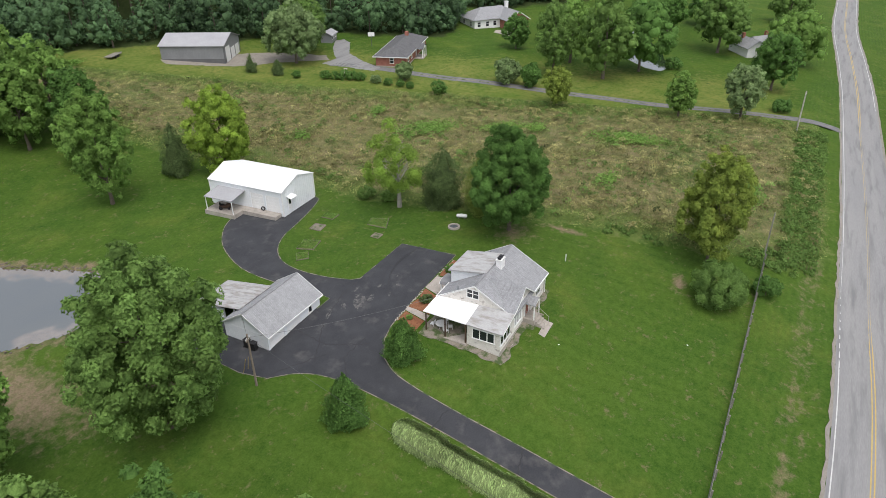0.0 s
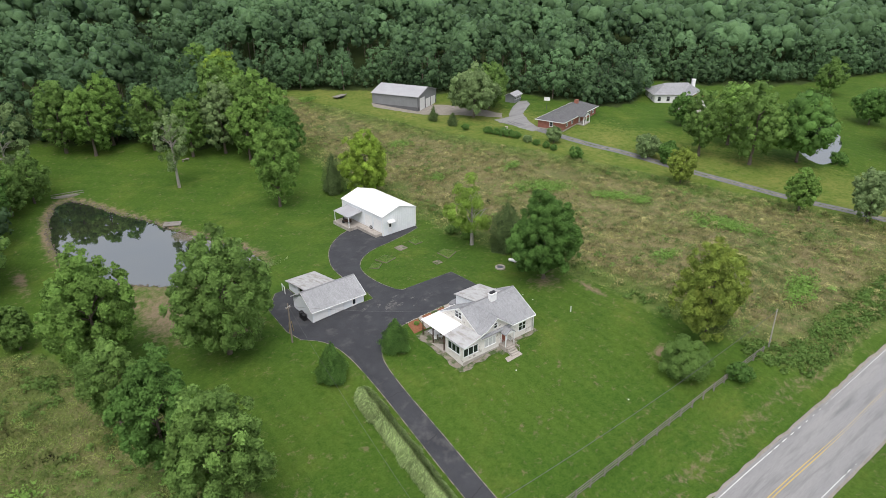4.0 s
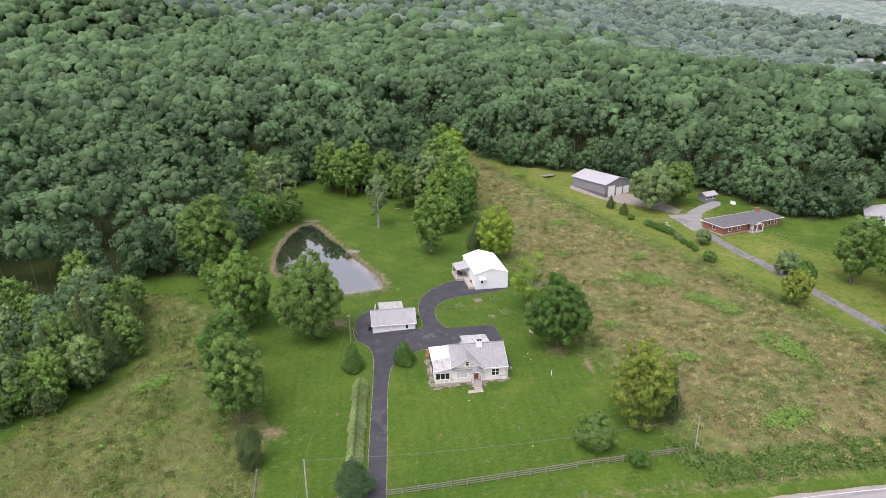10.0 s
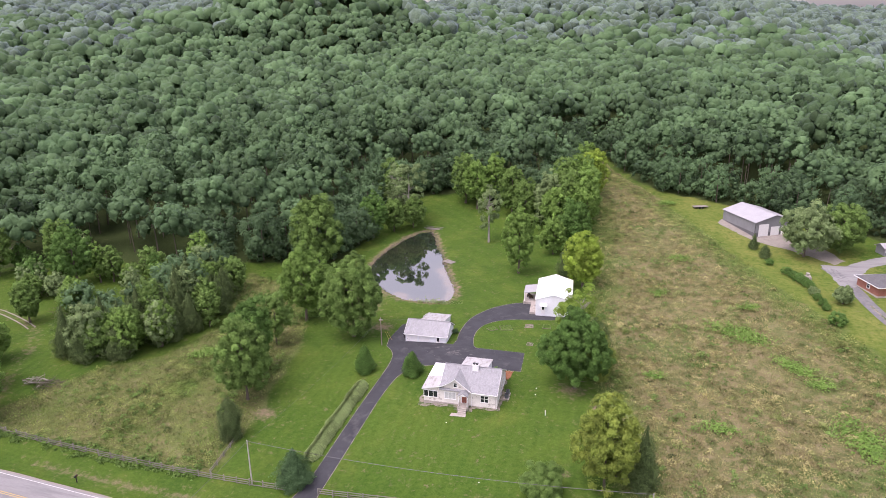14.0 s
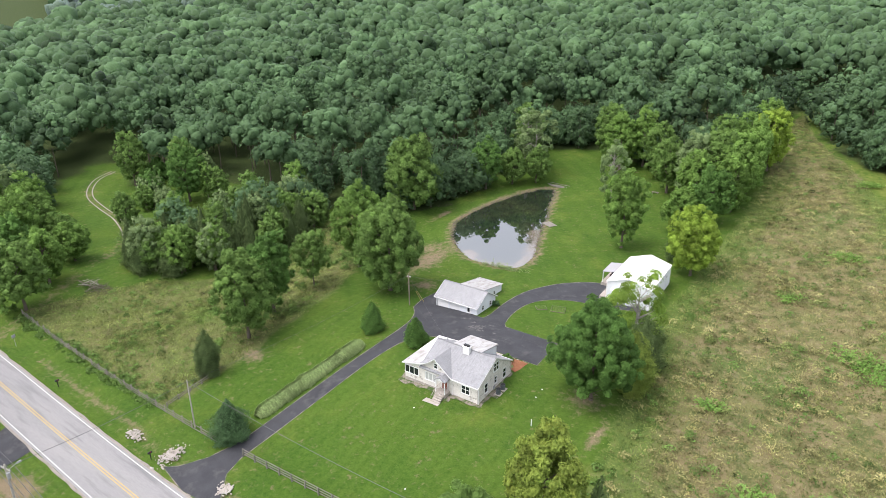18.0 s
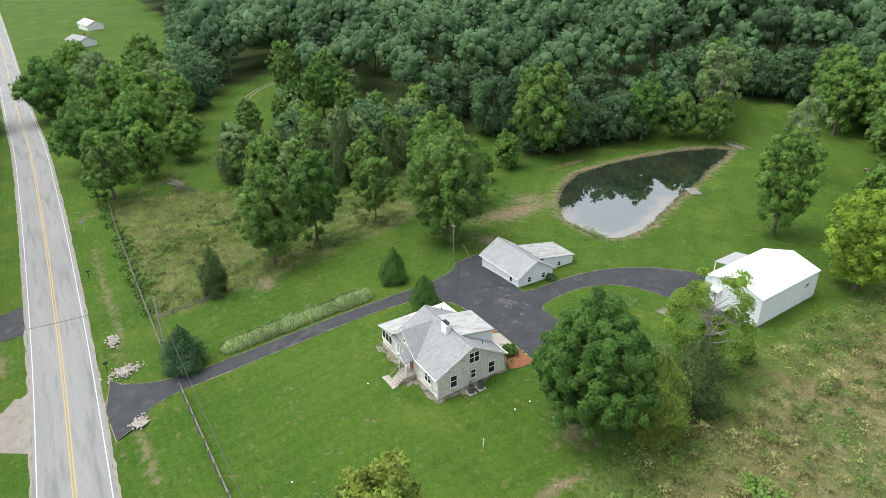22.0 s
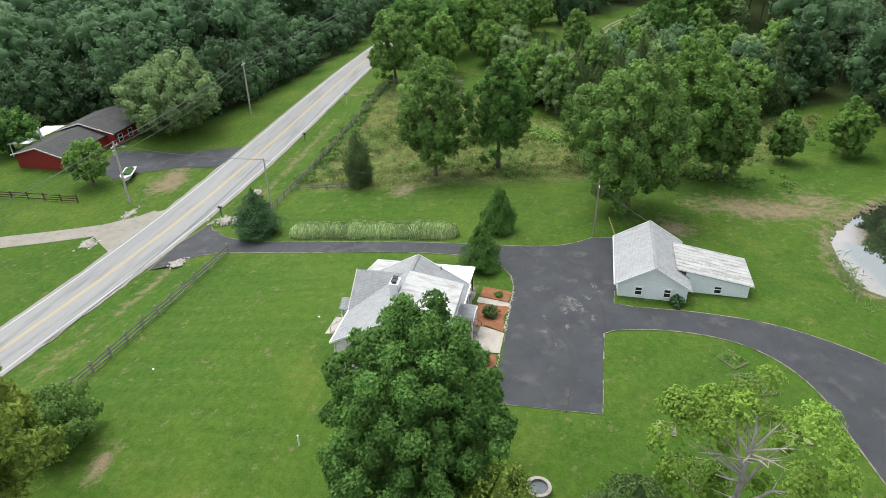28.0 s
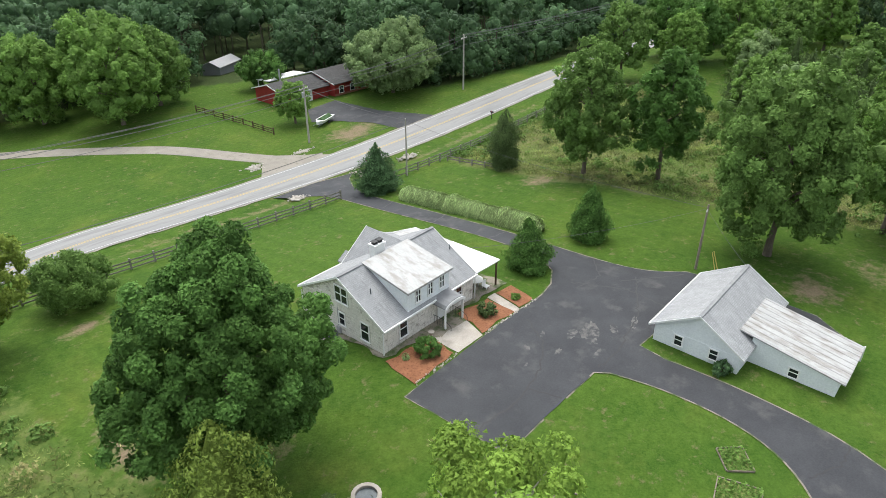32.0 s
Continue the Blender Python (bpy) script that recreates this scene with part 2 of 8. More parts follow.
    field = blend(n, l, mask("rim"), field, blend(n, l, noise_fac(n, l, 0.9, 6, 0.36, 0.62, v, 0.7), (0.050, 0.098, 0.020), (0.135, 0.175, 0.046)))
    wood = blend(n, l, fine, (0.024, 0.044, 0.012), (0.055, 0.075, 0.024))
    bare = blend(n, l, fine, (0.15, 0.115, 0.07), (0.25, 0.20, 0.13))
    lawn = blend(n, l, mask("dry"), lawn, blend(n, l, noise_fac(n, l, 0.12, 6, 0.35, 0.65, v, 0.7), (0.095, 0.150, 0.024), (0.200, 0.205, 0.055)))
    c = blend(n, l, mask("field"), lawn, field)
    c = blend(n, l, mask("wood"), c, wood)
    c = blend(n, l, mask("bare"), c, bare)
    c = blend(n, l, 0.08, c, (0.004, 0.008, 0.002))
    l.new(c, p.inputs["Base Color"])
    p.inputs["Roughness"].default_value, p.inputs["Specular IOR Level"].default_value = 0.95, 0.1
    bump(n, l, p, noise_fac(n, l, 5, 6, 0.2, 0.8, v, 0.75), 0.5, 0.12)
    return m


M = dict(
    curtain=worn("curtained_window", (0.42, 0.43, 0.42), (0.52, 0.53, 0.52), 2.0, 6, 0.12, 0, 0.0),
    ground=grounded(), hills=hazy(), water=watery(), glass=glassy(),
    asphalt=worn("blacktop", (0.027, 0.0285, 0.033), (0.050, 0.052, 0.057), 0.35, 9, 0.8, 0, 0.25, (0.095, 0.092, 0.09), None, 0.45, (0.54, 0.82)),
    patch=worn("worn_blacktop", (0.075, 0.073, 0.071), (0.150, 0.146, 0.138), 1.4, 9, 0.9, 0, 0.3, (0.048, 0.049, 0.053), None, 2.2, (0.42, 0.58)),
    crumb=worn("crumbled_asphalt_edge", (0.16, 0.14, 0.11), (0.26, 0.23, 0.19), 1.2, 10, 0.95, 0, 0.5, (0.06, 0.09, 0.03), None, 1.0, (0.45, 0.6)),
    lane=worn("grey_lane_gravel", (0.105, 0.106, 0.112), (0.175, 0.175, 0.178), 0.8, 10, 0.95, 0, 0.4, (0.20, 0.19, 0.17)),
    crop=leafy("crop_rows", (0.035, 0.085, 0.022), (0.060, 0.120, 0.032), None, (0.5, 0.7), 0.3, 0.2, 3.0, 0.5),
    road=worn("worn_road_asphalt", (0.205, 0.205, 0.207), (0.255, 0.252, 0.245), 0.35, 12, 0.85, 0, 0.15, (0.16, 0.16, 0.16), (0.12, 1.2, 1), 0.9, (0.5, 0.7)),
    gravel=worn("gravel", (0.20, 0.180, 0.155), (0.29, 0.265, 0.230), 0.6, 10, 0.95, 0, 0.5, (0.16, 0.15, 0.115)),
    white_line=worn("road_paint_white", (0.40, 0.40, 0.39), (0.58, 0.58, 0.56), 2, 14, 0.7, 0, 0.1),
    yellow_line=worn("road_paint_yellow", (0.38, 0.28, 0.10), (0.50, 0.36, 0.11), 2, 14, 0.7, 0, 0.1),
    stone=worn("cast_stone_block", (0.60, 0.57, 0.525), (0.74, 0.705, 0.66), 0.9, 7, 0.9, 0, 0.25, (0.25, 0.22, 0.185), (1.0, 1.0, 1.6), 1.5, (0.55, 0.72)),
    mortar=worn("stone_mortar", (0.42, 0.395, 0.355), (0.52, 0.49, 0.445), 1.5, 14, 0.95, 0, 0.2),
    trim=worn("white_trim_paint", (0.70, 0.70, 0.69), (0.80, 0.80, 0.79), 1.5, 10, 0.6, 0, 0.05),
    siding=worn("pale_lap_siding", (0.70, 0.73, 0.755), (0.77, 0.79, 0.805), 0.8, 8, 0.6, 0, 0.08, (0.60, 0.625, 0.635), None, 0.5, (0.6, 0.85)),
    white_metal=worn("white_metal_roof", (0.80, 0.80, 0.80), (0.87, 0.87, 0.87), 0.5, 3, 0.5, 0, 0.03),
    stained_metal=worn("stained_white_roof", (0.34, 0.34, 0.337), (0.43, 0.43, 0.425), 0.8, 6, 0.6, 0, 0.05, (0.27, 0.255, 0.235), (1.6, 0.6, 1), 1.2, (0.47, 0.66)),
    grey_metal=worn("grey_metal_sheet", (0.19, 0.195, 0.205), (0.235, 0.24, 0.25), 0.5, 6, 0.5, 0, 0.05),
    dark_metal=worn("dark_grey_metal_sheet", (0.10, 0.10, 0.105), (0.13, 0.13, 0.135), 0.5, 6, 0.5, 0, 0.05),
    light_metal=worn("light_grey_metal_roof", (0.30, 0.30, 0.31), (0.37, 0.37, 0.38), 0.4, 5, 0.45, 0, 0.04),
    shingle=shingled("grey_asphalt_shingle", (0.25, 0.254, 0.262), (0.335, 0.34, 0.348)),
    shingle_old=shingled("weathered_shingle", (0.275, 0.280, 0.288), (0.365, 0.37, 0.378)),
    shingle_mid=shingled("grey_ranch_shingle", (0.105, 0.105, 0.108), (0.155, 0.155, 0.158)),
    shingle_dark=shingled("dark_shingle", (0.06, 0.058, 0.058), (0.09, 0.088, 0.088)),
    red=worn("red_barn_siding", (0.22, 0.024, 0.022), (0.29, 0.036, 0.032), 0.8, 9, 0.7, 0, 0.1),
    brick=worn("red_brick", (0.22, 0.085, 0.060), (0.32, 0.14, 0.10), 1.2, 8, 0.9, 0, 0.3),
    concrete=worn("weathered_concrete", (0.30, 0.27, 0.235), (0.42, 0.385, 0.345), 0.9, 12, 0.9, 0, 0.3, (0.24, 0.22, 0.19)),
    mulch=worn("red_bark_mulch", (0.18, 0.075, 0.036), (0.28, 0.125, 0.065), 1.4, 22, 0.95, 0, 0.8, (0.12, 0.045, 0.02), None, 6, (0.5, 0.7)),
    wood_grey=worn("weathered_fence_wood", (0.17, 0.155, 0.135), (0.27, 0.25, 0.225), 1.2, 16, 0.9, 0, 0.3, (0.11, 0.10, 0.085), (1, 1, 6)),
    pole=worn("utility_pole_wood", (0.16, 0.125, 0.095), (0.27, 0.23, 0.19), 1.0, 20, 0.9, 0, 0.3, None, (6, 6, 0.6)),
    brown=worn("brown_painted_post", (0.06, 0.035, 0.022), (0.09, 0.055, 0.035), 1, 10, 0.7),
    bark=worn("tree_bark", (0.085, 0.068, 0.052), (0.16, 0.135, 0.105), 2.5, 16, 0.95, 0, 0.7),
    dead=worn("bleached_dead_wood", (0.24, 0.22, 0.19), (0.37, 0.345, 0.31), 2, 16, 0.9, 0, 0.3),
    shore=worn("dark_shore_stone", (0.085, 0.072, 0.055), (0.19, 0.165, 0.13), 1.4, 9, 0.9, 0, 0.5, (0.05, 0.045, 0.035)),
    rock=worn("limestone_rock", (0.30, 0.27, 0.23), (0.48, 0.45, 0.41), 1.4, 9, 0.9, 0, 0.5, (0.16, 0.14, 0.11)),
    black=worn("black_plastic", (0.014, 0.014, 0.016), (0.028, 0.028, 0.03), 2, 12, 0.5, 0, 0.05),
    unit=worn("dark_painted_steel", (0.075, 0.09, 0.10), (0.12, 0.135, 0.145), 2, 12, 0.5, 0.3, 0.05),
    pale_pole=worn("bleached_pole_wood", (0.30, 0.28, 0.25), (0.44, 0.41, 0.37), 1.0, 20, 0.9, 0, 0.3, None, (6, 6, 0.6)),
    wire=worn("aluminium_cable", (0.08, 0.08, 0.08), (0.12, 0.12, 0.12), 2, 12, 0.5, 0.5, 0.02),
    door_red=worn("varnished_door", (0.22, 0.07, 0.05), (0.30, 0.11, 0.08), 2, 14, 0.5),
    maple=leafy("maple_leaves", (0.045, 0.104, 0.025), (0.096, 0.184, 0.043)),
    oak=leafy("oak_leaves", (0.063, 0.126, 0.030), (0.130, 0.212, 0.054)),
    limegreen=leafy("light_green_leaves", (0.105, 0.195, 0.034), (0.200, 0.300, 0.052)),
    lime=leafy("yellow_green_leaves", (0.112, 0.205, 0.030), (0.215, 0.305, 0.045)),
    fresh=leafy("fresh_green_leaves", (0.078, 0.158, 0.034), (0.145, 0.241, 0.055)),
    autumn=leafy("turning_leaves", (0.100, 0.165, 0.034), (0.190, 0.240, 0.046), (0.32, 0.27, 0.035), (0.58, 0.80)),
    silver=leafy("silver_maple_leaves", (0.085, 0.147, 0.046), (0.183, 0.252, 0.108)),
    cedar=leafy("cedar_needles", (0.044, 0.080, 0.028), (0.105, 0.150, 0.055), (0.095, 0.092, 0.040), (0.55, 0.75)),
    goldcedar=leafy("yellowing_cedar_needles", (0.085, 0.140, 0.030), (0.200, 0.265, 0.055), (0.17, 0.155, 0.055), (0.58, 0.75)),
    spruce=leafy("spruce_needles", (0.038, 0.082, 0.034), (0.078, 0.140, 0.060)),
    reed=leafy("plume_grass", (0.125, 0.225, 0.055), (0.290, 0.360, 0.160), None, (0.5, 0.7), 1.2),
    # haze over the woods is put in as bluish sheen and paler far leaves
    woods=leafy("woodland_leaves", (0.046, 0.092, 0.041), (0.084, 0.146, 0.062), None, (0.5, 0.7), 0.05, 0.25, 2.6, 0.35, 0.05),
    far_woods=leafy("hazed_woodland_leaves", (0.058, 0.096, 0.064), (0.112, 0.160, 0.100), None, (0.5, 0.7), 0.03, 0.25, 0.9, 0.5, 0.34),
    meadow=leafy("meadow_weeds", (0.110, 0.175, 0.044), (0.265, 0.290, 0.105), (0.095, 0.205, 0.036), (0.46, 0.60), 0.22, 0.38, 5.0),
    weeds=leafy("field_weeds", (0.118, 0.160, 0.048), (0.350, 0.315, 0.150), (0.105, 0.215, 0.040), (0.52, 0.63), 0.35, 0.38, 5.0),
)

# ---- mesh helpers ----
from mathutils import geometry

RNG = np.random.default_rng(7)


class MB:
    """A mesh under construction: boxes, prisms, tubes and flat polygons gathered into one part."""

    def __init__(self):
        self.v, self.f = [], []

    def poly(self, pts):
        k = len(self.v)
        self.v += [tuple(p) for p in pts]
        self.f.append(tuple(range(k, k + len(pts))))
        return self

    def box(self, x0, x1, y0, y1, z0, z1):
        k = len(self.v)
        self.v += [(x, y, z) for z in (z0, z1) for x, y in ((x0, y0), (x1, y0), (x1, y1), (x0, y1))]
        self.f += [tuple(k + i for i in q) for q in ((3, 2, 1, 0), (4, 5, 6, 7), (0, 1, 5, 4), (1, 2, 6, 5), (2, 3, 7, 6), (3, 0, 4, 7))]
        return self

    def slab(self, a, b, c, d, thick):
        """A plate through four corners, thickened downwards."""
        k = len(self.v)
        for q in (a, b, c, d):
            self.v.append(tuple(q))
        for q in (a, b, c, d):
            self.v.append((q[0], q[1], q[2] - thick))
        self.f += [tuple(k + i for i in q) for q in ((0, 1, 2, 3), (7, 6, 5, 4), (0, 4, 5, 1), (1, 5, 6, 2), (2, 6, 7, 3), (3, 7, 4, 0))]
        return self

    def prism(self, pts, off):
        """A flat outline pushed along off."""
        k, n = len(self.v), len(pts)
        self.v += [tuple(p) for p in pts] + [(p[0] + off[0], p[1] + off[1], p[2] + off[2]) for p in pts]
        self.f += [tuple(range(k + n - 1, k - 1, -1)), tuple(range(k + n, k + 2 * n))]
        self.f += [(k + i, k + (i + 1) % n, k + n + (i + 1) % n, k + n + i) for i in range(n)]
        return self

    def tube(self, a, b, r0, r1=None, n=7, cap=True):
        r1 = r0 if r1 is None else r1
        a, b = Vector(a), Vector(b)
        d = (b - a).normalized()
        u = d.orthogonal().normalized()
        w = d.cross(u)
        k = len(self.v)
        for c, r in ((a, r0), (b, r1)):
            for i in range(n):
                q = c + (u * math.cos(2 * math.pi * i / n) + w * math.sin(2 * math.pi * i / n)) * r
                self.v.append(tuple(q))
        self.f += [(k + i, k + (i + 1) % n, k + n + (i + 1) % n, k + n + i) for i in range(n)]
        if cap:
            self.f += [tuple(range(k + n - 1, k - 1, -1)), tuple(range(k + n, k + 2 * n))]
        return self

    def stone(self, c, r, rng, flat=0.6):
        """A rough stone: a knobbly eight-sided lump."""
        k = len(self.v)
        rings = ((-0.9, 0.45), (-0.3, 0.95), (0.45, 0.85), (0.95, 0.35))
        turn = rng.uniform(0, 6)
        sx, sy = rng.uniform(0.7, 1.3), rng.uniform(0.7, 1.1)
        for z, q in rings:
            for i in range(6):
                a = turn + i * math.pi / 3
                j = rng.uniform(0.8, 1.2) * q * r
                self.v.append((c[0] + math.cos(a) * j * sx, c[1] + math.sin(a) * j * sy, c[2] + z * r * flat * rng.uniform(0.85, 1.15)))
        for a in range(3):
            self.f += [(k + 6 * a + i, k + 6 * a + (i + 1) % 6, k + 6 * a + 6 + (i + 1) % 6, k + 6 * a + 6 + i) for i in range(6)]
        self.f += [tuple(range(k + 5, k - 1, -1)), tuple(range(k + 18, k + 24))]
        return self

    def mesh(self, name, mat, smooth=False, uv=False):
        me = bpy.data.meshes.new(name)
        me.from_pydata(self.v, [], self.f)
        me.materials.append(mat)
        if smooth:
            me.shade_smooth()
        if uv:
            lay = me.uv_layers.new(name="uv")
            for p in me.polygons:
                nz = p.normal
                h = Vector((nz.x, nz.y, 0))
                run = Vector((-h.y, h.x, 0)).normalized() if h.length > 0.05 else Vector((1, 0, 0))
                up = nz.cross(run)
                for li in p.loop_indices:
                    co = me.vertices[me.loops[li].vertex_index].co
                    lay.data[li].uv = (co.dot(run), co.dot(up))
        return me


def thing(name, label, category, at=(0, 0, 0), turn=0.0, group="", kind=""):
    """A thing's empty base, to which its parts are given."""
    ob = new(name)
    ob.matrix_world = pose(*at, 0, 0, turn)
    ob.empty_display_size = 0.3
    return tagged(ob, label, category, group, kind)


def part(name, mb, mat, parent, label="", uv=False, smooth=False):
    ob = new(name, mb.mesh(name, M[mat], smooth, uv) if isinstance(mb, MB) else mb)
    ob.parent = parent
    return tagged(ob, label) if label else ob


def single(name, mb, mat, label, category, group="", kind="", uv=False, smooth=False):
    return tagged(new(name, mb.mesh(name, M[mat], smooth, uv) if isinstance(mb, MB) else mb), label, category, group, kind)


def quads_mesh(name, verts, faces, mat, tint=None):
    """A mesh from arrays of corners and faces of three or four corners."""
    me = bpy.data.meshes.new(name)
    k = faces.shape[1]
    me.vertices.add(len(verts))
    me.vertices.foreach_set("co", np.ascontiguousarray(verts, dtype=np.float32).ravel())
    me.loops.add(faces.size)
    me.loops.foreach_set("vertex_index", np.ascontiguousarray(faces, dtype=np.int32).ravel())
    me.polygons.add(len(faces))
    me.polygons.foreach_set("loop_start", np.arange(0, faces.size, k, dtype=np.int32))
    if tint is not None:
        at = me.attributes.new("tint", "FLOAT", "POINT")
        at.data.foreach_set("value", np.ascontiguousarray(tint, dtype=np.float32))
    me.update(calc_edges=True)
    me.materials.append(mat)
    return me


# ---- the lie of the land ----
BUMP_X, BUMP_Y, BUMP_R = (-90, -45, 0, 40, 85), (-70, -28, 5, 45, 110), 34.0
BUMP_H = ((-5.02, 5.08, 0.27, -1.37, -3.09), (5.09, -3.7, -4.4, 3.36, 4.11), (-1.06, 1.12, 4.96, -0.03, -2.7),
          (-1.18, -2.67, -0.33, -1.65, 1.65), (3.08, -3.34, -1.42, 0.46, -1.76))
HILLS = ((-285, 600, 95, 62), (-120, 690, 90, -14), (440, 330, 140, -16), (-430, 430, 150, -6), (-650, 780, 250, 62), (-100, 1000, 230, 58), (150, 850, 130, 10), (230, 1150, 230, 33), (620, 1330, 280, 44), (1050, 1350, 300, 40), (540, 620, 190, -20), (800, 750, 260, -38), (30, 520, 130, -6), (-1000, 450, 300, 28))
POND = [(-12.3, 44.6), (-7.8, 45.3), (-6.2, 48.5), (-7.4, 55.5), (-10.5, 62.5), (-14.4, 72.0), (-17.5, 81.0), (-20.3, 86.5), (-24.5, 98.4), (-27.2, 103.2), (-30.5, 101), (-33.2, 93), (-34.8, 83), (-35.4, 73), (-34.4, 63.5), (-30.0, 55.2), (-24.0, 49.0), (-18.5, 45.2)]
POND_Z = -1.15
POND_E = [(148, 29), (136, 22), (128.5, 15), (126.5, 10.5), (131, 9.2), (138, 11), (149, 14.5), (157, 18.5), (169, 25), (175, 29), (160, 32)]
POND_E_Z = -2.15
RISE = 0.067                                    # the land climbs to the north


def inside(poly, x, y):
    """Which of the points x, y lie in the outline."""
    x, y = np.asarray(x, float), np.asarray(y, float)
    res = np.zeros(x.shape, bool)
    for (x0, y0), (x1, y1) in zip(poly, poly[1:] + poly[:1]):
        if y0 != y1:
            res ^= ((y0 > y) != (y1 > y)) & (x < (x1 - x0) * (y - y0) / (y1 - y0) + x0)
    return res


def edge_dist(poly, x, y, closed=True):
    x, y = np.asarray(x, float), np.asarray(y, float)
    best = np.full(x.shape, 1e9)
    for (x0, y0), (x1, y1) in zip(poly, poly[1:] + poly[:1] if closed else poly[1:]):
        dx, dy = x1 - x0, y1 - y0
        t = np.clip(((x - x0) * dx + (y - y0) * dy) / (dx * dx + dy * dy), 0, 1)
        best = np.minimum(best, np.hypot(x - x0 - t * dx, y - y0 - t * dy))
    return best


def signed(poly, x, y):
    d = edge_dist(poly, x, y)
    return np.where(inside(poly, x, y), -d, d)


def ease(t):
    t = np.clip(t, 0, 1)
    return t * t * (3 - 2 * t)


def height(x, y, pond=True):
    x, y = np.asarray(x, float), np.asarray(y, float)
    z = np.full(np.broadcast(x, y).shape, -2.5)
    for by, row in zip(BUMP_Y, BUMP_H):
        for bx, h in zip(BUMP_X, row):
            z = z + h * np.exp(-((x - bx) ** 2 + (y - by) ** 2) / (2 * BUMP_R ** 2))
    yy = np.where(y < 260, np.maximum(y, -160), 260 + 60 * np.tanh((y - 260) / 60))
    z = z + RISE * (yy - 10)
    # the road lies in a shallow cut to the east
    z = z - 2.0 * ease((x - 12) / 26) * ease((150 - x) / 50) * np.exp(-((y + 36.5) / 7.5) ** 2)
    z = z + 0.62 * np.exp(-((x - 6.5) ** 2 + (y - 4.5) ** 2) / (2 * 10.0 ** 2))
    z = z - 9.5 * ease((x - 190) / 170) * ease((y - 90) / 150)     # the land falls away to the north-east
    for hx, hy, r, h in HILLS:
        z = z + h * np.exp(-((x - hx) ** 2 + (y - hy) ** 2) / (2 * r * r)) * ease((y - 170) / 250)
    if pond:
        d = signed(POND, x, y)
        rim = ease((7 - d) / 7)
        z = z * (1 - rim) + (POND_Z + 0.12 + 0.10 * np.clip(d, 0, 7)) * rim
        z = z - 1.4 * ease(-d / 3.0)
        d = signed(POND_E, x, y)
        rim = ease((6 - d) / 6)
        z = z * (1 - rim) + (POND_E_Z + 0.12 + 0.08 * np.clip(d, 0, 6)) * rim - 1.0 * ease(-d / 3.0)
    return z


def ground_z(x, y):
    return float(height(np.array([x]), np.array([y]))[0])


def drape(outline, step, lift, soft_edge=0.0):
    """A sheet in the shape of the outline that lies on the ground. Returns a mesh builder."""
    ring = []
    for (x0, y0), (x1, y1) in zip(outline, outline[1:] + outline[:1]):
        n = max(1, int(math.hypot(x1 - x0, y1 - y0) / step))
        ring += [(x0 + (x1 - x0) * i / n, y0 + (y1 - y0) * i / n) for i in range(n)]
    if soft_edge:
        ring = [(x + soft_edge * noise.noise((x * 0.7, y * 0.7, 3)), y + soft_edge * noise.noise((x * 0.7, y * 0.7, 9))) for x, y in ring]
    xs, ys = [p[0] for p in ring], [p[1] for p in ring]
    gx, gy = np.meshgrid(np.arange(min(xs), max(xs), step), np.arange(min(ys), max(ys), step))
    gx, gy = gx.ravel(), gy.ravel()
    keep = signed(ring, gx, gy) < -0.45 * step
    pts = ring + list(zip(gx[keep].tolist(), gy[keep].tolist()))
    n = len(ring)
    out = geometry.delaunay_2d_cdt([Vector(p) for p in pts], [(i, (i + 1) % n) for i in range(n)], [], 1, 1e-4)
    vx = np.array([(p.x, p.y) for p in out[0]])
    vz = height(vx[:, 0], vx[:, 1]) + lift
    mb = MB()
    mb.v = [(a, b, c) for (a, b), c in zip(vx.tolist(), vz.tolist())]
    mb.f = [tuple(f) for f in out[2]]
    return mb


def smooth_line(pts, n=6):
    """Catmull-Rom points through an open line."""
    p = [pts[0]] + list(pts) + [pts[-1]]
    res = []
    for a, b, c, d in zip(p, p[1:], p[2:], p[3:]):
        for i in range(n):
            t = i / n
            res.append(tuple(0.5 * (2 * b[k] + (c[k] - a[k]) * t + (2 * a[k] - 5 * b[k] + 4 * c[k] - d[k]) * t * t + (3 * b[k] - a[k] - 3 * c[k] + d[k]) * t ** 3) for k in (0, 1)))
    return res + [tuple(pts[-1])]


def strip(line, left, right, lift, cross=None):
    """A band along a line, from left to right of it, on the ground; cross: rows of points across."""
    mb = MB()
    line = [Vector(p) for p in line]
    m = cross or 2
    for i, p in enumerate(line):
        d = (line[min(i + 1, len(line) - 1)] - line[max(i - 1, 0)]).normalized()
        nrm = Vector((-d.y, d.x))
        for j in range(m):
            q = p + nrm * (left + (right - left) * j / (m - 1))
            mb.v.append((q.x, q.y, 0))
    zs = height(np.array([v[0] for v in mb.v]), np.array([v[1] for v in mb.v])) + lift
    mb.v = [(v[0], v[1], float(z)) for v, z in zip(mb.v, zs)]
    for i in range(len(line) - 1):
        for j in range(m - 1):
            k = i * m + j
            mb.f.append((k, k + 1, k + m + 1, k + m))
    return mb


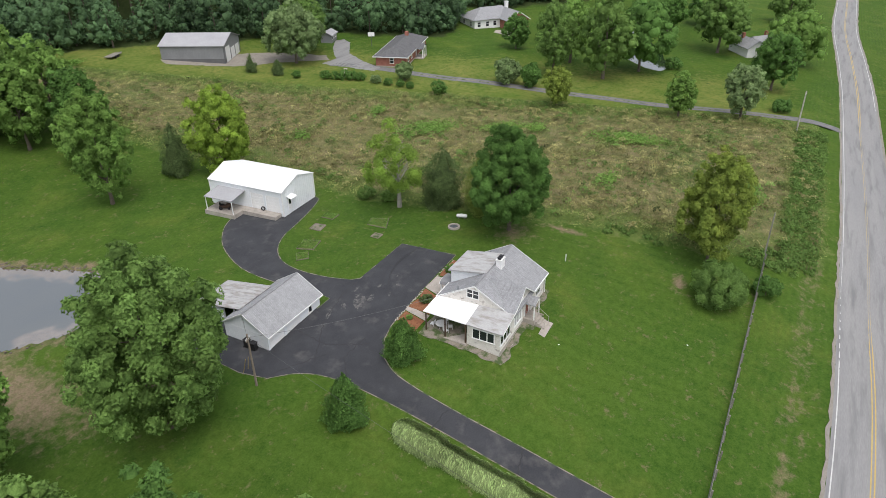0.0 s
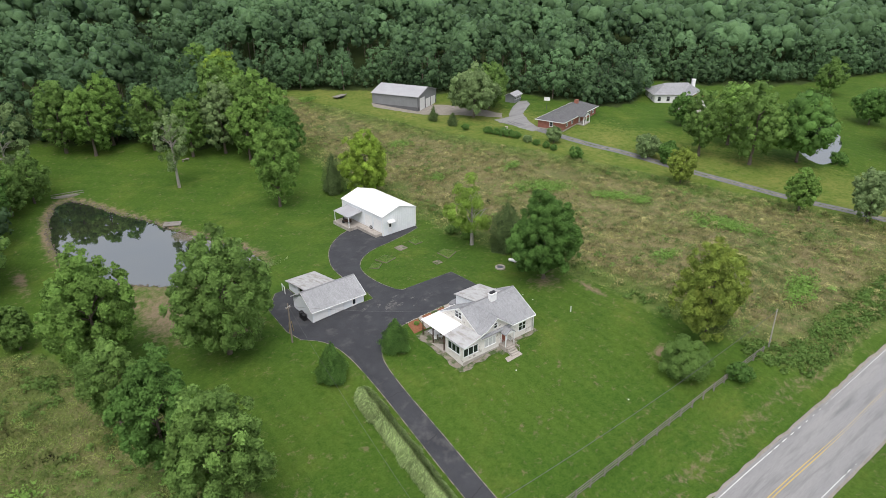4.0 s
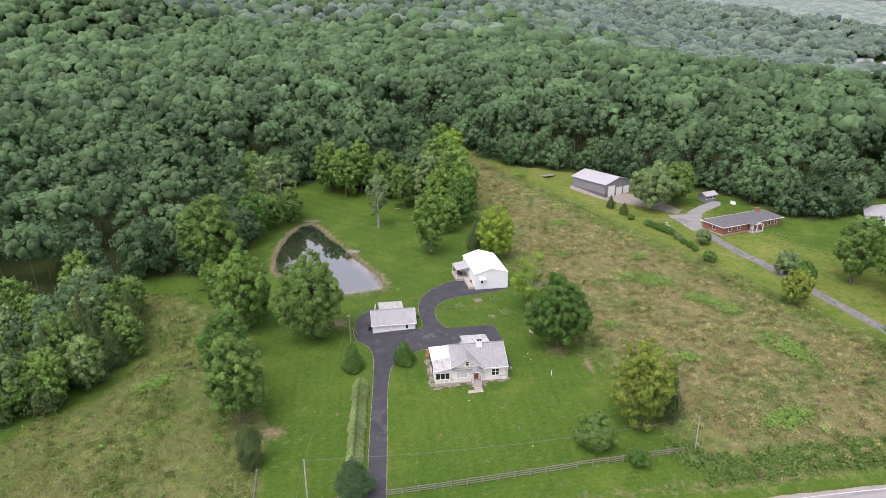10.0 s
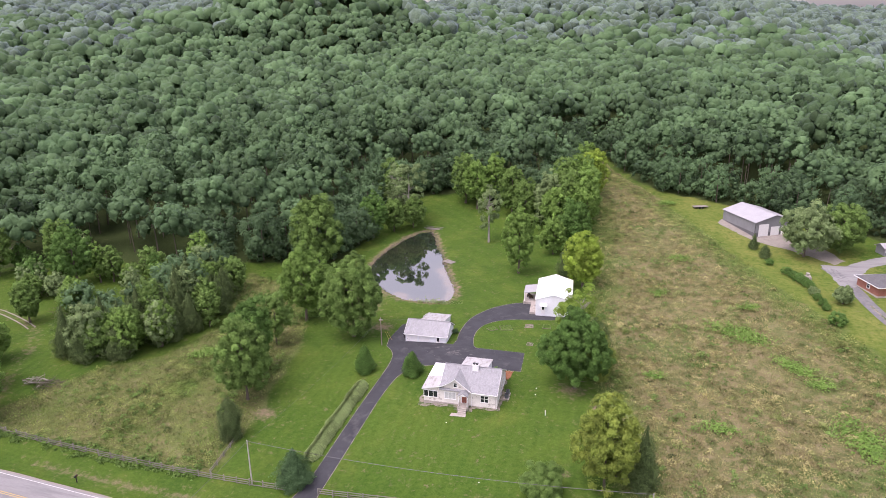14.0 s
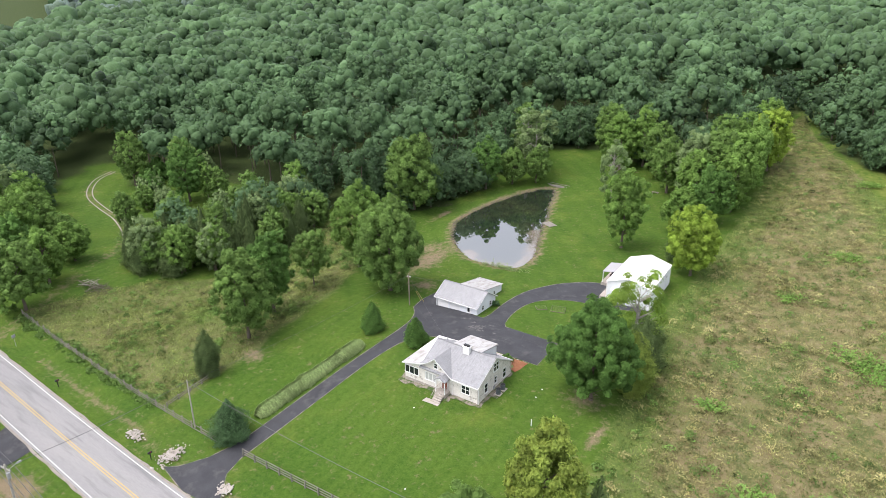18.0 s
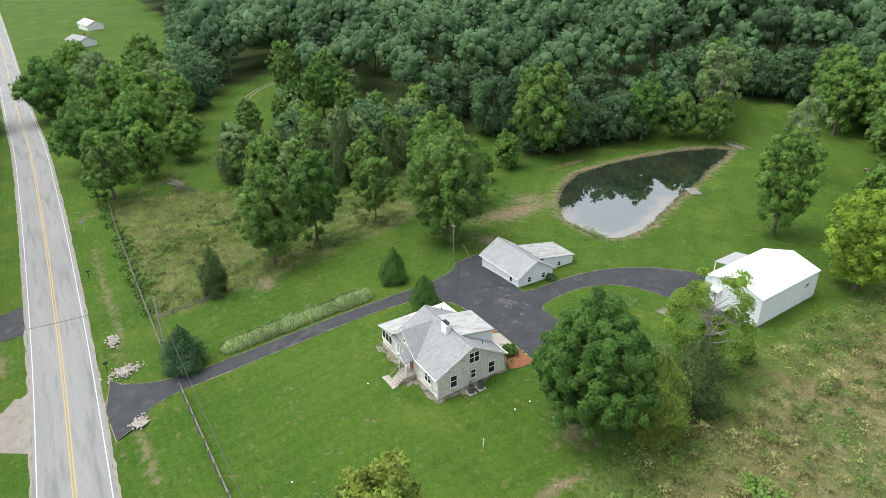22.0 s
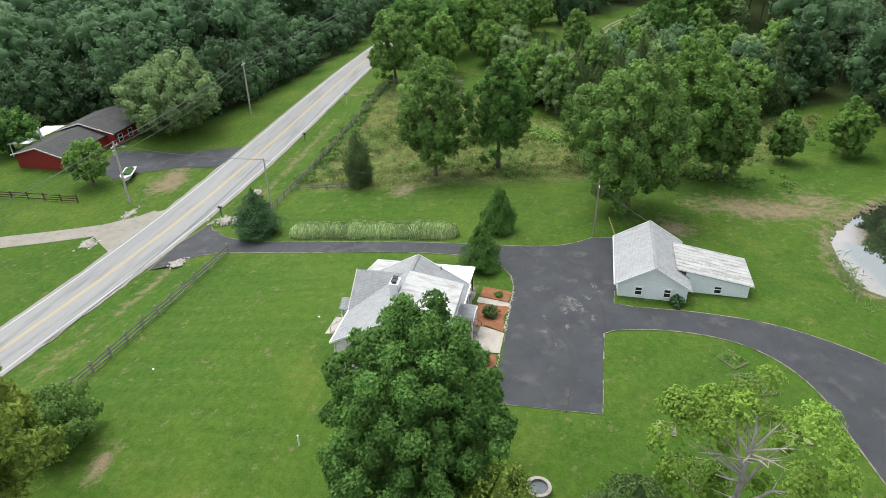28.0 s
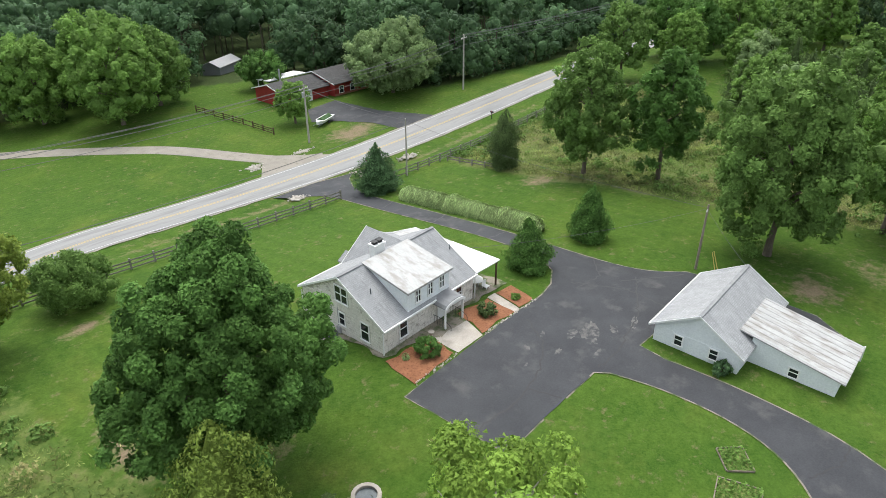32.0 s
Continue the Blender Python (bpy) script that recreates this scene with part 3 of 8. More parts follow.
# field and wood outlines
FIELD_E = [(35.6, -21.5), (33.2, -10), (31.2, 3), (29.5, 12), (27.5, 24), (25.5, 36), (26, 60), (24.5, 80), (25.5, 100), (22, 150), (19.5, 200), (21.5, 200), (28, 174), (35.5, 157), (43, 143), (57.5, 107), (72, 66), (87, 29.5), (97, -4), (104, -27), (60, -30.0), (44, -30.3), (37, -26.5)]
FIELD_W = [(-77, -21.0), (-30, -21.6), (-29.0, -12), (-30.8, 2), (-32.5, 16), (-36, 28), (-46, 45), (-57, 53), (-67, 57), (-62, 40), (-56.5, 26), (-60, 9), (-69, 2), (-74, -8)]
WOODS = [
    [(-700, 60), (-300, 40), (-196, 18), (-150, 10), (-116, 8), (-96, 17), (-82, 20), (-71, 27), (-68, 44), (-72, 62), (-60, 66), (-51, 63), (-46, 74), (-44, 96), (-50, 128), (-26, 138), (-6, 126), (6, 112), (16, 112), (18, 150), (16.5, 204), (23, 204), (30, 178), (37, 160), (46, 146), (62, 138), (78, 129), (90, 118), (104, 108), (112, 101), (117, 89), (119, 77), (131, 72), (141, 77), (149, 84), (160, 90), (167, 83), (174, 73), (186, 68), (202, 57), (230, 50), (262, 44), (420, 44), (2600, 60), (2600, 3200), (-2400, 3200), (-2400, 60)],
    [(-56, -50), (-92, -44), (-170, -42), (-170, -200), (60, -230), (30, -112), (-14, -100), (-40, -84), (-54, -80)],
]
TRACK = smooth_line([(-70, -30.0), (-73, -25.5), (-75.5, -21), (-78, -16), (-81.5, -10.5), (-86, -3.5), (-90, 4), (-95.5, 10.3), (-100, 13.6), (-111.6, 17.9), (-123, 20.2), (-134, 23), (-142.7, 27.5), (-149.7, 33.8), (-152.6, 40.5)])
CLEARING = (-108, 37, 27, 16)
SUBDIVISION = ((900, 745, 150, 125), (770, 760, 90, 80))
ROAD_LINE = smooth_line([(520, -34), (400, -33), (283, -32.2), (219, -31.8), (170, -33.9), (118, -35.5), (54, -35.8), (40, -35.8), (12, -35.7), (-3, -35.3), (-30, -34.4), (-65, -33.5), (-92, -33.1), (-130, -33.0), (-175, -34.0), (-240, -34.8), (-330, -35.6), (-480, -37.5)], 16)


def road_y(x):
    return np.interp(x, [p[0] for p in ROAD_LINE[::-1]], [p[1] for p in ROAD_LINE[::-1]])


def axis(lo, hi, step, far):
    a = [lo]
    while a[-1] < hi:
        a.append(a[-1] + step)
    s = step
    right, left = [a[-1]], [a[0]]
    while right[-1] < far:
        s *= 1.13
        right.append(right[-1] + s)
    s = step
    while left[-1] > -far:
        s *= 1.13
        left.append(left[-1] - s)
    return np.array(left[:0:-1] + a + right[1:])


_gx, _gy = axis(-125, 130, 1.3, 4200), axis(-80, 150, 1.3, 4200)
_X, _Y = np.meshgrid(_gx, _gy)
_Z = height(_X, _Y)
_Z = _Z - 0.32 * np.exp(-((_Y - road_y(_X) - 7.0) / 1.3) ** 2) * (np.abs(_X) < 130) * (np.abs(_X + 12) > 5)
_nx, _ny = len(_gx), len(_gy)
_i = np.arange(_nx * _ny).reshape(_ny, _nx)
_faces = np.stack([_i[:-1, :-1], _i[:-1, 1:], _i[1:, 1:], _i[1:, :-1]], -1).reshape(-1, 4)
_me = quads_mesh("ground", np.stack([_X.ravel(), _Y.ravel(), _Z.ravel()], 1), _faces, M["ground"])
_me.shade_smooth()
_jit = np.array([1.6 * noise.noise((a * 0.22, b * 0.22, 0)) for a, b in zip(_X.ravel(), _Y.ravel())]).reshape(_X.shape)
_fe = np.minimum(signed(FIELD_E, _X, _Y), signed(FIELD_W, _X, _Y)) + _jit
_wo = np.minimum(signed(WOODS[0], _X, _Y), signed(WOODS[1], _X, _Y)) + 2 * _jit
_cl = (np.hypot((_X - CLEARING[0]) / CLEARING[2], (_Y - CLEARING[1]) / CLEARING[3]) - 1) * 16
_wo = np.maximum(np.maximum(_wo, -_cl + _jit), 11 - edge_dist(TRACK, _X, _Y, False) + _jit)
for _cx, _cy, _rx, _ry in SUBDIVISION:
    _wo = np.maximum(_wo, (1 - np.hypot((_X - _cx) / _rx, (_Y - _cy) / _ry)) * 60)
_bare = np.maximum.reduce([0.85 * np.exp(-(((_X - bx) / rx) ** 2 + ((_Y - by) / ry) ** 2)) for bx, by, rx, ry in
                           ((24.8, -13.7, 1.6, 0.8), (-28.5, -5.5, 2.6, 1.8), (-42, 68, 0.9, 5.0), (25.3, 8.8, 2.4, 2.2), (-26.5, 40, 3.6, 8.5), (-30, 47, 4, 3), (29.5, 3, 0.5, 4), (-31, -43.5, 6, 2.6), (-19, 29, 3, 2.2), (-12, -30.5, 3, 0.6))])
_bare = np.maximum(_bare, 0.42 * np.exp(-(edge_dist(TRACK, _X, _Y, False) / 1.1) ** 2))
_bare = np.maximum(_bare, 0.5 * np.exp(-((_Y - road_y(_X) - 7.2) / 0.8) ** 2) * (np.abs(_X) < 60) * (_Y < -20))
_bare = np.maximum(_bare, 0.8 * ease(1 - np.abs(signed(POND, _X, _Y) - 0.5) / 1.6))
_bare = np.maximum(_bare * (0.95 + 0.4 * _jit), 0)
for _name, _val in (("dry", 0.62 * ease((30 - np.abs((_X - 104 + (_Y + 27) * 0.347) - 16)) / 22) * ease((_Y + 24) / 6)), ("field", ease((1.2 - _fe) / 2.4)), ("rim", ease(1 + (signed(FIELD_E, _X, _Y) + 3 * _jit) / 11.0) * (_Y < 130) * (_X > 15) + 0.5 * (_X < -20)), ("wood", ease((1.5 - _wo) / 3.0)), ("bare", _bare)):
    _at = _me.attributes.new(_name, "FLOAT", "POINT")
    _at.data.foreach_set("value", np.ascontiguousarray(_val.ravel(), dtype=np.float32))
single("ground", _me, "ground", "green mown lawn, rough field and woodland floor", "ground", kind="structure")

# pond water with a paler shallow end
_pw = drape([(x, y) for x, y in POND], 1.2, 0)
_pw.v = [(x, y, POND_Z) for x, y, z in _pw.v]
_pm = _pw.mesh("pond_water", M["water"], True)
_at = _pm.attributes.new("shallow", "FLOAT", "POINT")
_vx, _vy = np.array([v[0] for v in _pw.v]), np.array([v[1] for v in _pw.v])
_sh = ease((5.2 - edge_dist([(-20, 47.2), (-18.5, 45.2), (-12.3, 44.6), (-7.8, 45.3), (-6.2, 48.5), (-7.4, 55.5), (-10.5, 62.5), (-13.4, 68.5)], _vx, _vy, False)) / 5.0)
_at.data.foreach_set("value", _sh.astype(np.float32))
single("pond_water", _pm, "water", "still dark pond water reflecting the sky", "pond", kind="structure")

_pw = drape(POND_E, 1.6, 0)
_pw.v = [(x, y, POND_E_Z) for x, y, z in _pw.v]
single("neighbour_pond", _pw.mesh("neighbour_pond", M["water"], True), "water", "small pond under trees on the neighbour's lawn", "pond", kind="structure")

# road, its lines, the driveways
single("road", strip(ROAD_LINE, -3.8, 3.8, 0.08, 5), "road", "two-lane grey asphalt country road", "road", kind="structure")
for _o in (-3.42, 3.42):
    single("edge_line", strip(ROAD_LINE, _o - 0.055, _o + 0.055, 0.087), "white_line", "white painted edge line on the road", "road marking", "lines on the road", "structure")
for _o in (-0.16, 0.16):
    single("centre_line", strip(ROAD_LINE, _o - 0.06, _o + 0.06, 0.087), "yellow_line", "yellow painted double centre line on the road", "road marking", "lines on the road", "structure")
DRIVE = ([(-18.2, -29.6), (-16.4, -28.4), (-14.2, -25.2)] + smooth_line([(-13.2, -22.4), (-12.6, -19), (-11.9, -9), (-10.7, 6), (-10.5, 13), (-11.4, 17), (-13.6, 19.8)], 4)
         + [(-14.2, 23), (-13.6, 30.5), (-10.6, 34.4), (-8.4, 34.4), (-8.4, 25), (-2, 25), (-2, 22.1), (0.2, 22.0)]
         + smooth_line([(0.5, 24), (0.2, 30), (1.0, 36.5), (4.2, 42.8), (8.2, 46.6), (11.2, 48)], 4) + [(16, 48), (18, 44), (22.6, 43.4), (23.2, 42.2)]
         + smooth_line([(22.4, 40.4), (19, 39.2), (14, 38), (10, 37.2), (6.7, 35.4), (4.6, 32.8), (3.7, 29.5), (3.8, 25.4), (4.6, 22.0)], 4)
         + [(5.3, 21.1), (15.2, 21.0), (15.6, 13.1), (6, 12.9), (-1.0, 12.7), (-3.2, 12.2)]
         + smooth_line([(-5.6, 10.8), (-7.2, 8), (-8.2, 2), (-8.9, -8), (-9.7, -20), (-9.9, -23)], 4) + [(-9.2, -26), (-6.4, -29.0), (-5.4, -30.6), (-12, -30.9)])
single("driveway", drape(DRIVE, 1.0, 0.035, 0.10), "asphalt", "black asphalt driveway and parking court", "driveway", kind="structure")
single("gravel_lane", strip(smooth_line([(107, -31.5), (105.9, -26), (104, -20), (101.6, -8), (98.6, 4), (97, 17), (94.6, 30), (92.1, 45), (90, 52.6), (88.7, 61), (88, 70), (86.6, 79.6), (85, 84)]), -1.5, 1.5, 0.05, 3), "lane", "narrow grey gravel lane to the brick house", "driveway", kind="structure")
single("lane_middle", strip(smooth_line([(104, -20), (101.6, -8), (98.6, 4), (97, 17), (94.6, 30), (92.1, 45), (90, 52.6), (88.7, 61)]), -0.25, 0.25, 0.06, 2), "crumb", "weedy strip along the middle of the gravel lane", "lane strip", kind="structure")
single("west_lane", strip(smooth_line([(-205, -70), (-212.4, -56.6), (-215, -45), (-216.2, -38)]), -1.6, 1.6, 0.06, 3), "gravel", "pale gravel side lane far along the road", "driveway", kind="structure")
single("crop_field", drape([(-225, -46), (-255, -47), (-330, -56), (-420, -70), (-430, -125), (-300, -110), (-228, -78)], 8.0, 0.10), "crop", "dark green crop field far along the road", "crop field", kind="structure")
single("dry_pool", drape([(-240, -40.5), (-246, -43.5), (-300, -50), (-322, -50), (-318, -44.5), (-280, -42.5)], 4.0, 0.12), "road", "grey dried-up pool beside the far road", "pool", kind="structure")
single("side_court", drape([(85.2, 71), (88.6, 71.5), (91, 78), (96, 86), (105, 92), (107.5, 95.5), (105, 97), (97, 92), (90, 86), (84.2, 86)], 1.0, 0.05, 0.5), "road", "grey asphalt court beside the brick house", "driveway", kind="structure")
single("gravel_yard", drape([(62, 117), (70.5, 102.5), (80, 95.5), (88, 86.5), (91, 90), (88, 101), (83, 107), (64, 121)], 1.5, 0.05, 0.8), "gravel", "pale gravel yard before the grey barn", "gravel", kind="structure")
single("gravel_track", strip(smooth_line([(-20.5, -38.8), (-16.5, -42), (-13.3, -48), (-8, -60), (-2.5, -68), (9, -83), (26, -104)]), -1.6, 1.6, 0.04, 3), "gravel", "pale gravel lane across the road", "driveway", kind="structure")
single("gravel_mouth", drape([(-22, -38.4), (-9.5, -39), (-13.2, -44), (-16.5, -45)], 1.0, 0.047), "gravel", "gravel apron beside the road", "driveway", kind="structure")
single("neighbour_drive", drape([(-45.5, -36.6), (-36.5, -38.2), (-35.8, -44), (-33, -49), (-29.5, -52.5), (-33, -58), (-40, -58.5), (-41, -48)], 1.0, 0.045, 0.2), "asphalt", "dark asphalt drive before the red house", "driveway", kind="structure")
for _d in (-0.75, 0.75):
    single("wheel_track", strip([q for q in TRACK if q[0] < -98], _d - 0.17, _d + 0.17, 0.03), "gravel", "worn wheel track through the grass", "track", "wheel tracks", "structure")
single("drive_fringe", strip(DRIVE + DRIVE[:1], -0.05, 0.07, 0.045), "crumb", "pale crumbling edge of the driveway", "driveway edge", kind="structure")
for _o, _w in ((3.75, 0.4), (-4.15, 0.4)):
    _sm = strip(ROAD_LINE, _o, _o + _w, 0.06, 3)
    _sm.v = [(x, y + 0.25 * noise.noise((x * 0.8, y * 0.3, 1)), z) for x, y, z in _sm.v]
    single("road_shoulder", _sm, "gravel", "narrow gravel shoulder beside the road", "road shoulder", "road shoulders", "structure")


def crack(points, width, seed):
    rng = np.random.default_rng(seed)
    line = []
    for (x0, y0), (x1, y1) in zip(points, points[1:]):
        n = max(2, int(math.hypot(x1 - x0, y1 - y0) / 0.35))
        line += [(x0 + (x1 - x0) * i / n + rng.normal(0, 0.07), y0 + (y1 - y0) * i / n + rng.normal(0, 0.07)) for i in range(n)]
    single("drive_crack", strip(line + [points[-1]], -width, width, 0.041), "black", "dark crack in the driveway asphalt", "crack", "cracks in the driveway", "structure")


for _k, _pts in enumerate(([(15.6, 18.4), (11, 18.9), (7.4, 18.1), (4.6, 16.6), (3.0, 14.0)], [(9.7, 18.7), (9.0, 20.9)], [(4.6, 21.1), (1.8, 21.2), (-0.7, 20.6), (-3.4, 20.0), (-5.8, 18.9), (-9.5, 16.9)], [(-7.9, 16.4), (-9.6, 17.6), (-12.9, 19.8)], [(-4.6, 13.2), (-6.8, 17.5), (-6.2, 21.6)], [(1.0, 36.1), (3.1, 36.0), (5.3, 34.9)], [(3.9, 42.0), (7.0, 39.4)], [(-12.0, -7), (-9.0, -6.4)], [(-12.5, -16), (-9.8, -15.2)], [(-11.4, 2), (-8.5, 1.6)], [(-10.6, 12), (-7.5, 14.5), (-4, 14.2)])):
    crack(_pts, 0.06, _k)
for _cx, _cy, _rx, _ry, _t in ((1.2, 18.5, 1.7, 0.75, 0.5), (2.4, 17.6, 0.9, 0.4, 0.2), (-0.4, 19.6, 0.8, 0.35, 0.7), (-2.3, 20.3, 1.2, 0.26, 0.35), (4.9, 18.0, 0.5, 0.22, 0.1), (6.0, 16.1, 0.38, 0.22, 0.9), (3.9, 16.0, 0.55, 0.18, 0.4), (3.2, 20.2, 0.8, 0.2, 0.1), (7.8, 17.2, 0.5, 0.1, 0.2)):
    _pts = []
    for _k in range(26):
        _a = 2 * math.pi * _k / 26
        _q = 0.85 + 0.55 * noise.noise((3 * math.cos(_a) + _cx * 5, 3 * math.sin(_a) + _cy * 5, 1))
        _u, _w = _rx * _q * math.cos(_a), _ry * _q * math.sin(_a)
        _pts.append((_cx + _u * math.cos(_t) - _w * math.sin(_t), _cy + _u * math.sin(_t) + _w * math.cos(_t)))
    single("asphalt_patch", drape(_pts, 0.25, 0.040), "patch", "pale worn patch in the driveway asphalt", "asphalt patch", "pale patches in the driveway", "structure")

# ---- trees and growing things ----
def sprays(rng, pos, nrm, size, slim=0.62):
    """Leaf sprays: one kite-shaped face each, at pos, facing nrm."""
    n = len(pos)
    nrm = nrm / (np.linalg.norm(nrm, axis=1, keepdims=True) + 1e-9)
    a = np.cross(nrm, rng.normal(size=(n, 3)))
    a /= np.linalg.norm(a, axis=1, keepdims=True) + 1e-9
    b = np.cross(nrm, a)
    s = (size * rng.uniform(0.6, 1.35, n))[:, None]
    bend = nrm * s * 0.18
    v = np.stack([pos - a * s * 0.5 - bend, pos + b * s * 0.5 * slim, pos + a * s * 0.5 - bend, pos - b * s * 0.5 * slim], 1).reshape(-1, 3)
    return v, np.arange(4 * n).reshape(n, 4)


def leaves(rng, pos, nrm, size, slim=0.8):
    """Small three-cornered leaf tufts at pos, facing nrm."""
    n = len(pos)
    nrm = nrm / (np.linalg.norm(nrm, axis=1, keepdims=True) + 1e-9)
    a = np.cross(nrm, rng.normal(size=(n, 3)))
    a /= np.linalg.norm(a, axis=1, keepdims=True) + 1e-9
    b = np.cross(nrm, a)
    s = (size * rng.uniform(0.6, 1.4, n))[:, None]
    dip = nrm * s * 0.2
    v = np.stack([pos + a * s * 0.6 - dip, pos - a * s * 0.4 + b * s * 0.5 * slim, pos - a * s * 0.4 - b * s * 0.5 * slim], 1).reshape(-1, 3)
    return v, np.arange(3 * n).reshape(n, 3)


_dome = [(0.0, 0.0, 1.0)] + [(math.sin(q) * math.cos(1.2566 * i + o), math.sin(q) * math.sin(1.2566 * i + o), math.cos(q)) for q, o in ((0.85, 0.0), (1.75, 0.63)) for i in range(5)]
DOME_V = np.array(_dome)
DOME_F = np.array([(0, 1 + i, 1 + (i + 1) % 5) for i in range(5)] + [f for i in range(5) for f in ((1 + i, 6 + i, 1 + (i + 1) % 5), (1 + (i + 1) % 5, 6 + i, 6 + (i + 1) % 5))])


def domes(rng, c, rc, d, rough=0.17):
    """A knobbly little dome for each clump of leaves: its shaded inner mass."""
    n = len(c)
    d = d / (np.linalg.norm(d, axis=1, keepdims=True) + 1e-9)
    a = np.cross(d, rng.normal(size=(n, 3)))
    a /= np.linalg.norm(a, axis=1, keepdims=True) + 1e-9
    b = np.cross(d, a)
    t = DOME_V[None] * rng.uniform(1 - rough, 1 + rough, (n, len(DOME_V), 1)) * rc[:, None, None]
    v = c[:, None] + t[..., :1] * a[:, None] + t[..., 1:2] * b[:, None] + t[..., 2:] * d[:, None]
    f = (DOME_F[None] + (np.arange(n) * len(DOME_V))[:, None, None]).reshape(-1, 3)
    return v.reshape(-1, 3), f


def dome_leaves(rng, c, rc, d, n, size):
    """Leaf tufts over the domes of a crown; gives also the dome that each belongs to."""
    k = rng.choice(len(c), n, p=rc ** 2 / (rc ** 2).sum())
    w = rng.normal(size=(n, 3)) + 0.9 * d[k]
    w /= np.linalg.norm(w, axis=1, keepdims=True)
    p = c[k] + w * (rc[k] * rng.uniform(0.86, 1.22, n))[:, None]
    v, f = leaves(rng, p, w + 0.55 * rng.normal(size=(n, 3)) + np.array([0, 0, 0.25]), size)
    return v, f, k


def clump_set(rng, r, hh, n, squeeze=0.85, low=-0.95, ragged=1.0):
    """Clumps of leaves all over an egg-shaped, billowing crown centred on 0: places, radii, facings."""
    i = np.arange(n) + 0.5
    cz = np.clip(0.99 - (0.99 - low) * i / n + rng.normal(0, 0.04, n), low, 0.99)
    an = 2.39996 * i + rng.normal(0, 0.25, n)
    d = np.stack([np.cos(an) * np.sqrt(1 - cz ** 2), np.sin(an) * np.sqrt(1 - cz ** 2), cz], 1)
    # broad billows, a few boughs wide, and one bough that reaches out here and there
    wave = np.zeros(n)
    for k in range(7):
        w = rng.normal(size=3)
        w /= np.linalg.norm(w)
        wave += np.cos(rng.uniform(3.5, 7.5) * (d @ w) + rng.uniform(0, 6.283)) * 0.055
    reach = 0.83 + ragged * (wave + rng.uniform(-0.12, 0.09, n))
    rc = r * 1.75 / math.sqrt(n) * rng.uniform(0.72, 1.25, n)
    wide = np.where(cz > -0.2, 1 - (1 - squeeze) * (cz + 0.2), 1 - 0.25 * (-0.2 - cz))
    c = d * reach[:, None] * np.stack([r * wide, r * wide, np.full(n, hh)], 1)
    return c, rc, d + np.array([0, 0, 0.5])


def limb_mesh(rng, h, r0, fork, reach, limbs, lean=0.0):
    """A tapered trunk that forks into limbs and branches."""
    mb = MB()
    pts = [Vector((0, 0, -0.3)), Vector((rng.normal(0, 0.05), rng.normal(0, 0.05), fork * 0.5)), Vector((lean * 0.5, rng.normal(0, 0.1), fork)), Vector((lean, rng.normal(0, 0.2), h * 0.82))]
    rad = [r0 * 1.25, r0 * 0.9, r0 * 0.75, r0 * 0.12]
    for a, b, p, q in zip(pts, pts[1:], rad, rad[1:]):
        mb.tube(a, b, p, q, 8, False)
    for i in range(limbs):
        t = rng.uniform(0.0, 0.8)
        base = pts[2].lerp(pts[3], t)
        ang = 2.4 * i + rng.uniform(-0.4, 0.4)
        out = reach * (1 - 0.55 * t) * rng.uniform(0.65, 0.95)
        mid = base + Vector((math.cos(ang) * out * 0.5, math.sin(ang) * out * 0.5, out * rng.uniform(0.3, 0.55)))
        tip = mid + Vector((math.cos(ang + rng.uniform(-0.5, 0.5)) * out * 0.5, math.sin(ang) * out * 0.5, out * rng.uniform(0.1, 0.4)))
        rr = r0 * (0.5 - 0.3 * t)
        mb.tube(base, mid, rr, rr * 0.55, 6, False).tube(mid, tip, rr * 0.55, rr * 0.12, 5, False)
        for s in (-1, 1):
            e = mid + Vector((math.cos(ang + s * 0.9) * out * 0.35, math.sin(ang + s * 0.9) * out * 0.35, out * rng.uniform(0.05, 0.35)))
            mb.tube(mid, e, rr * 0.35, rr * 0.08, 5, False)
    return mb


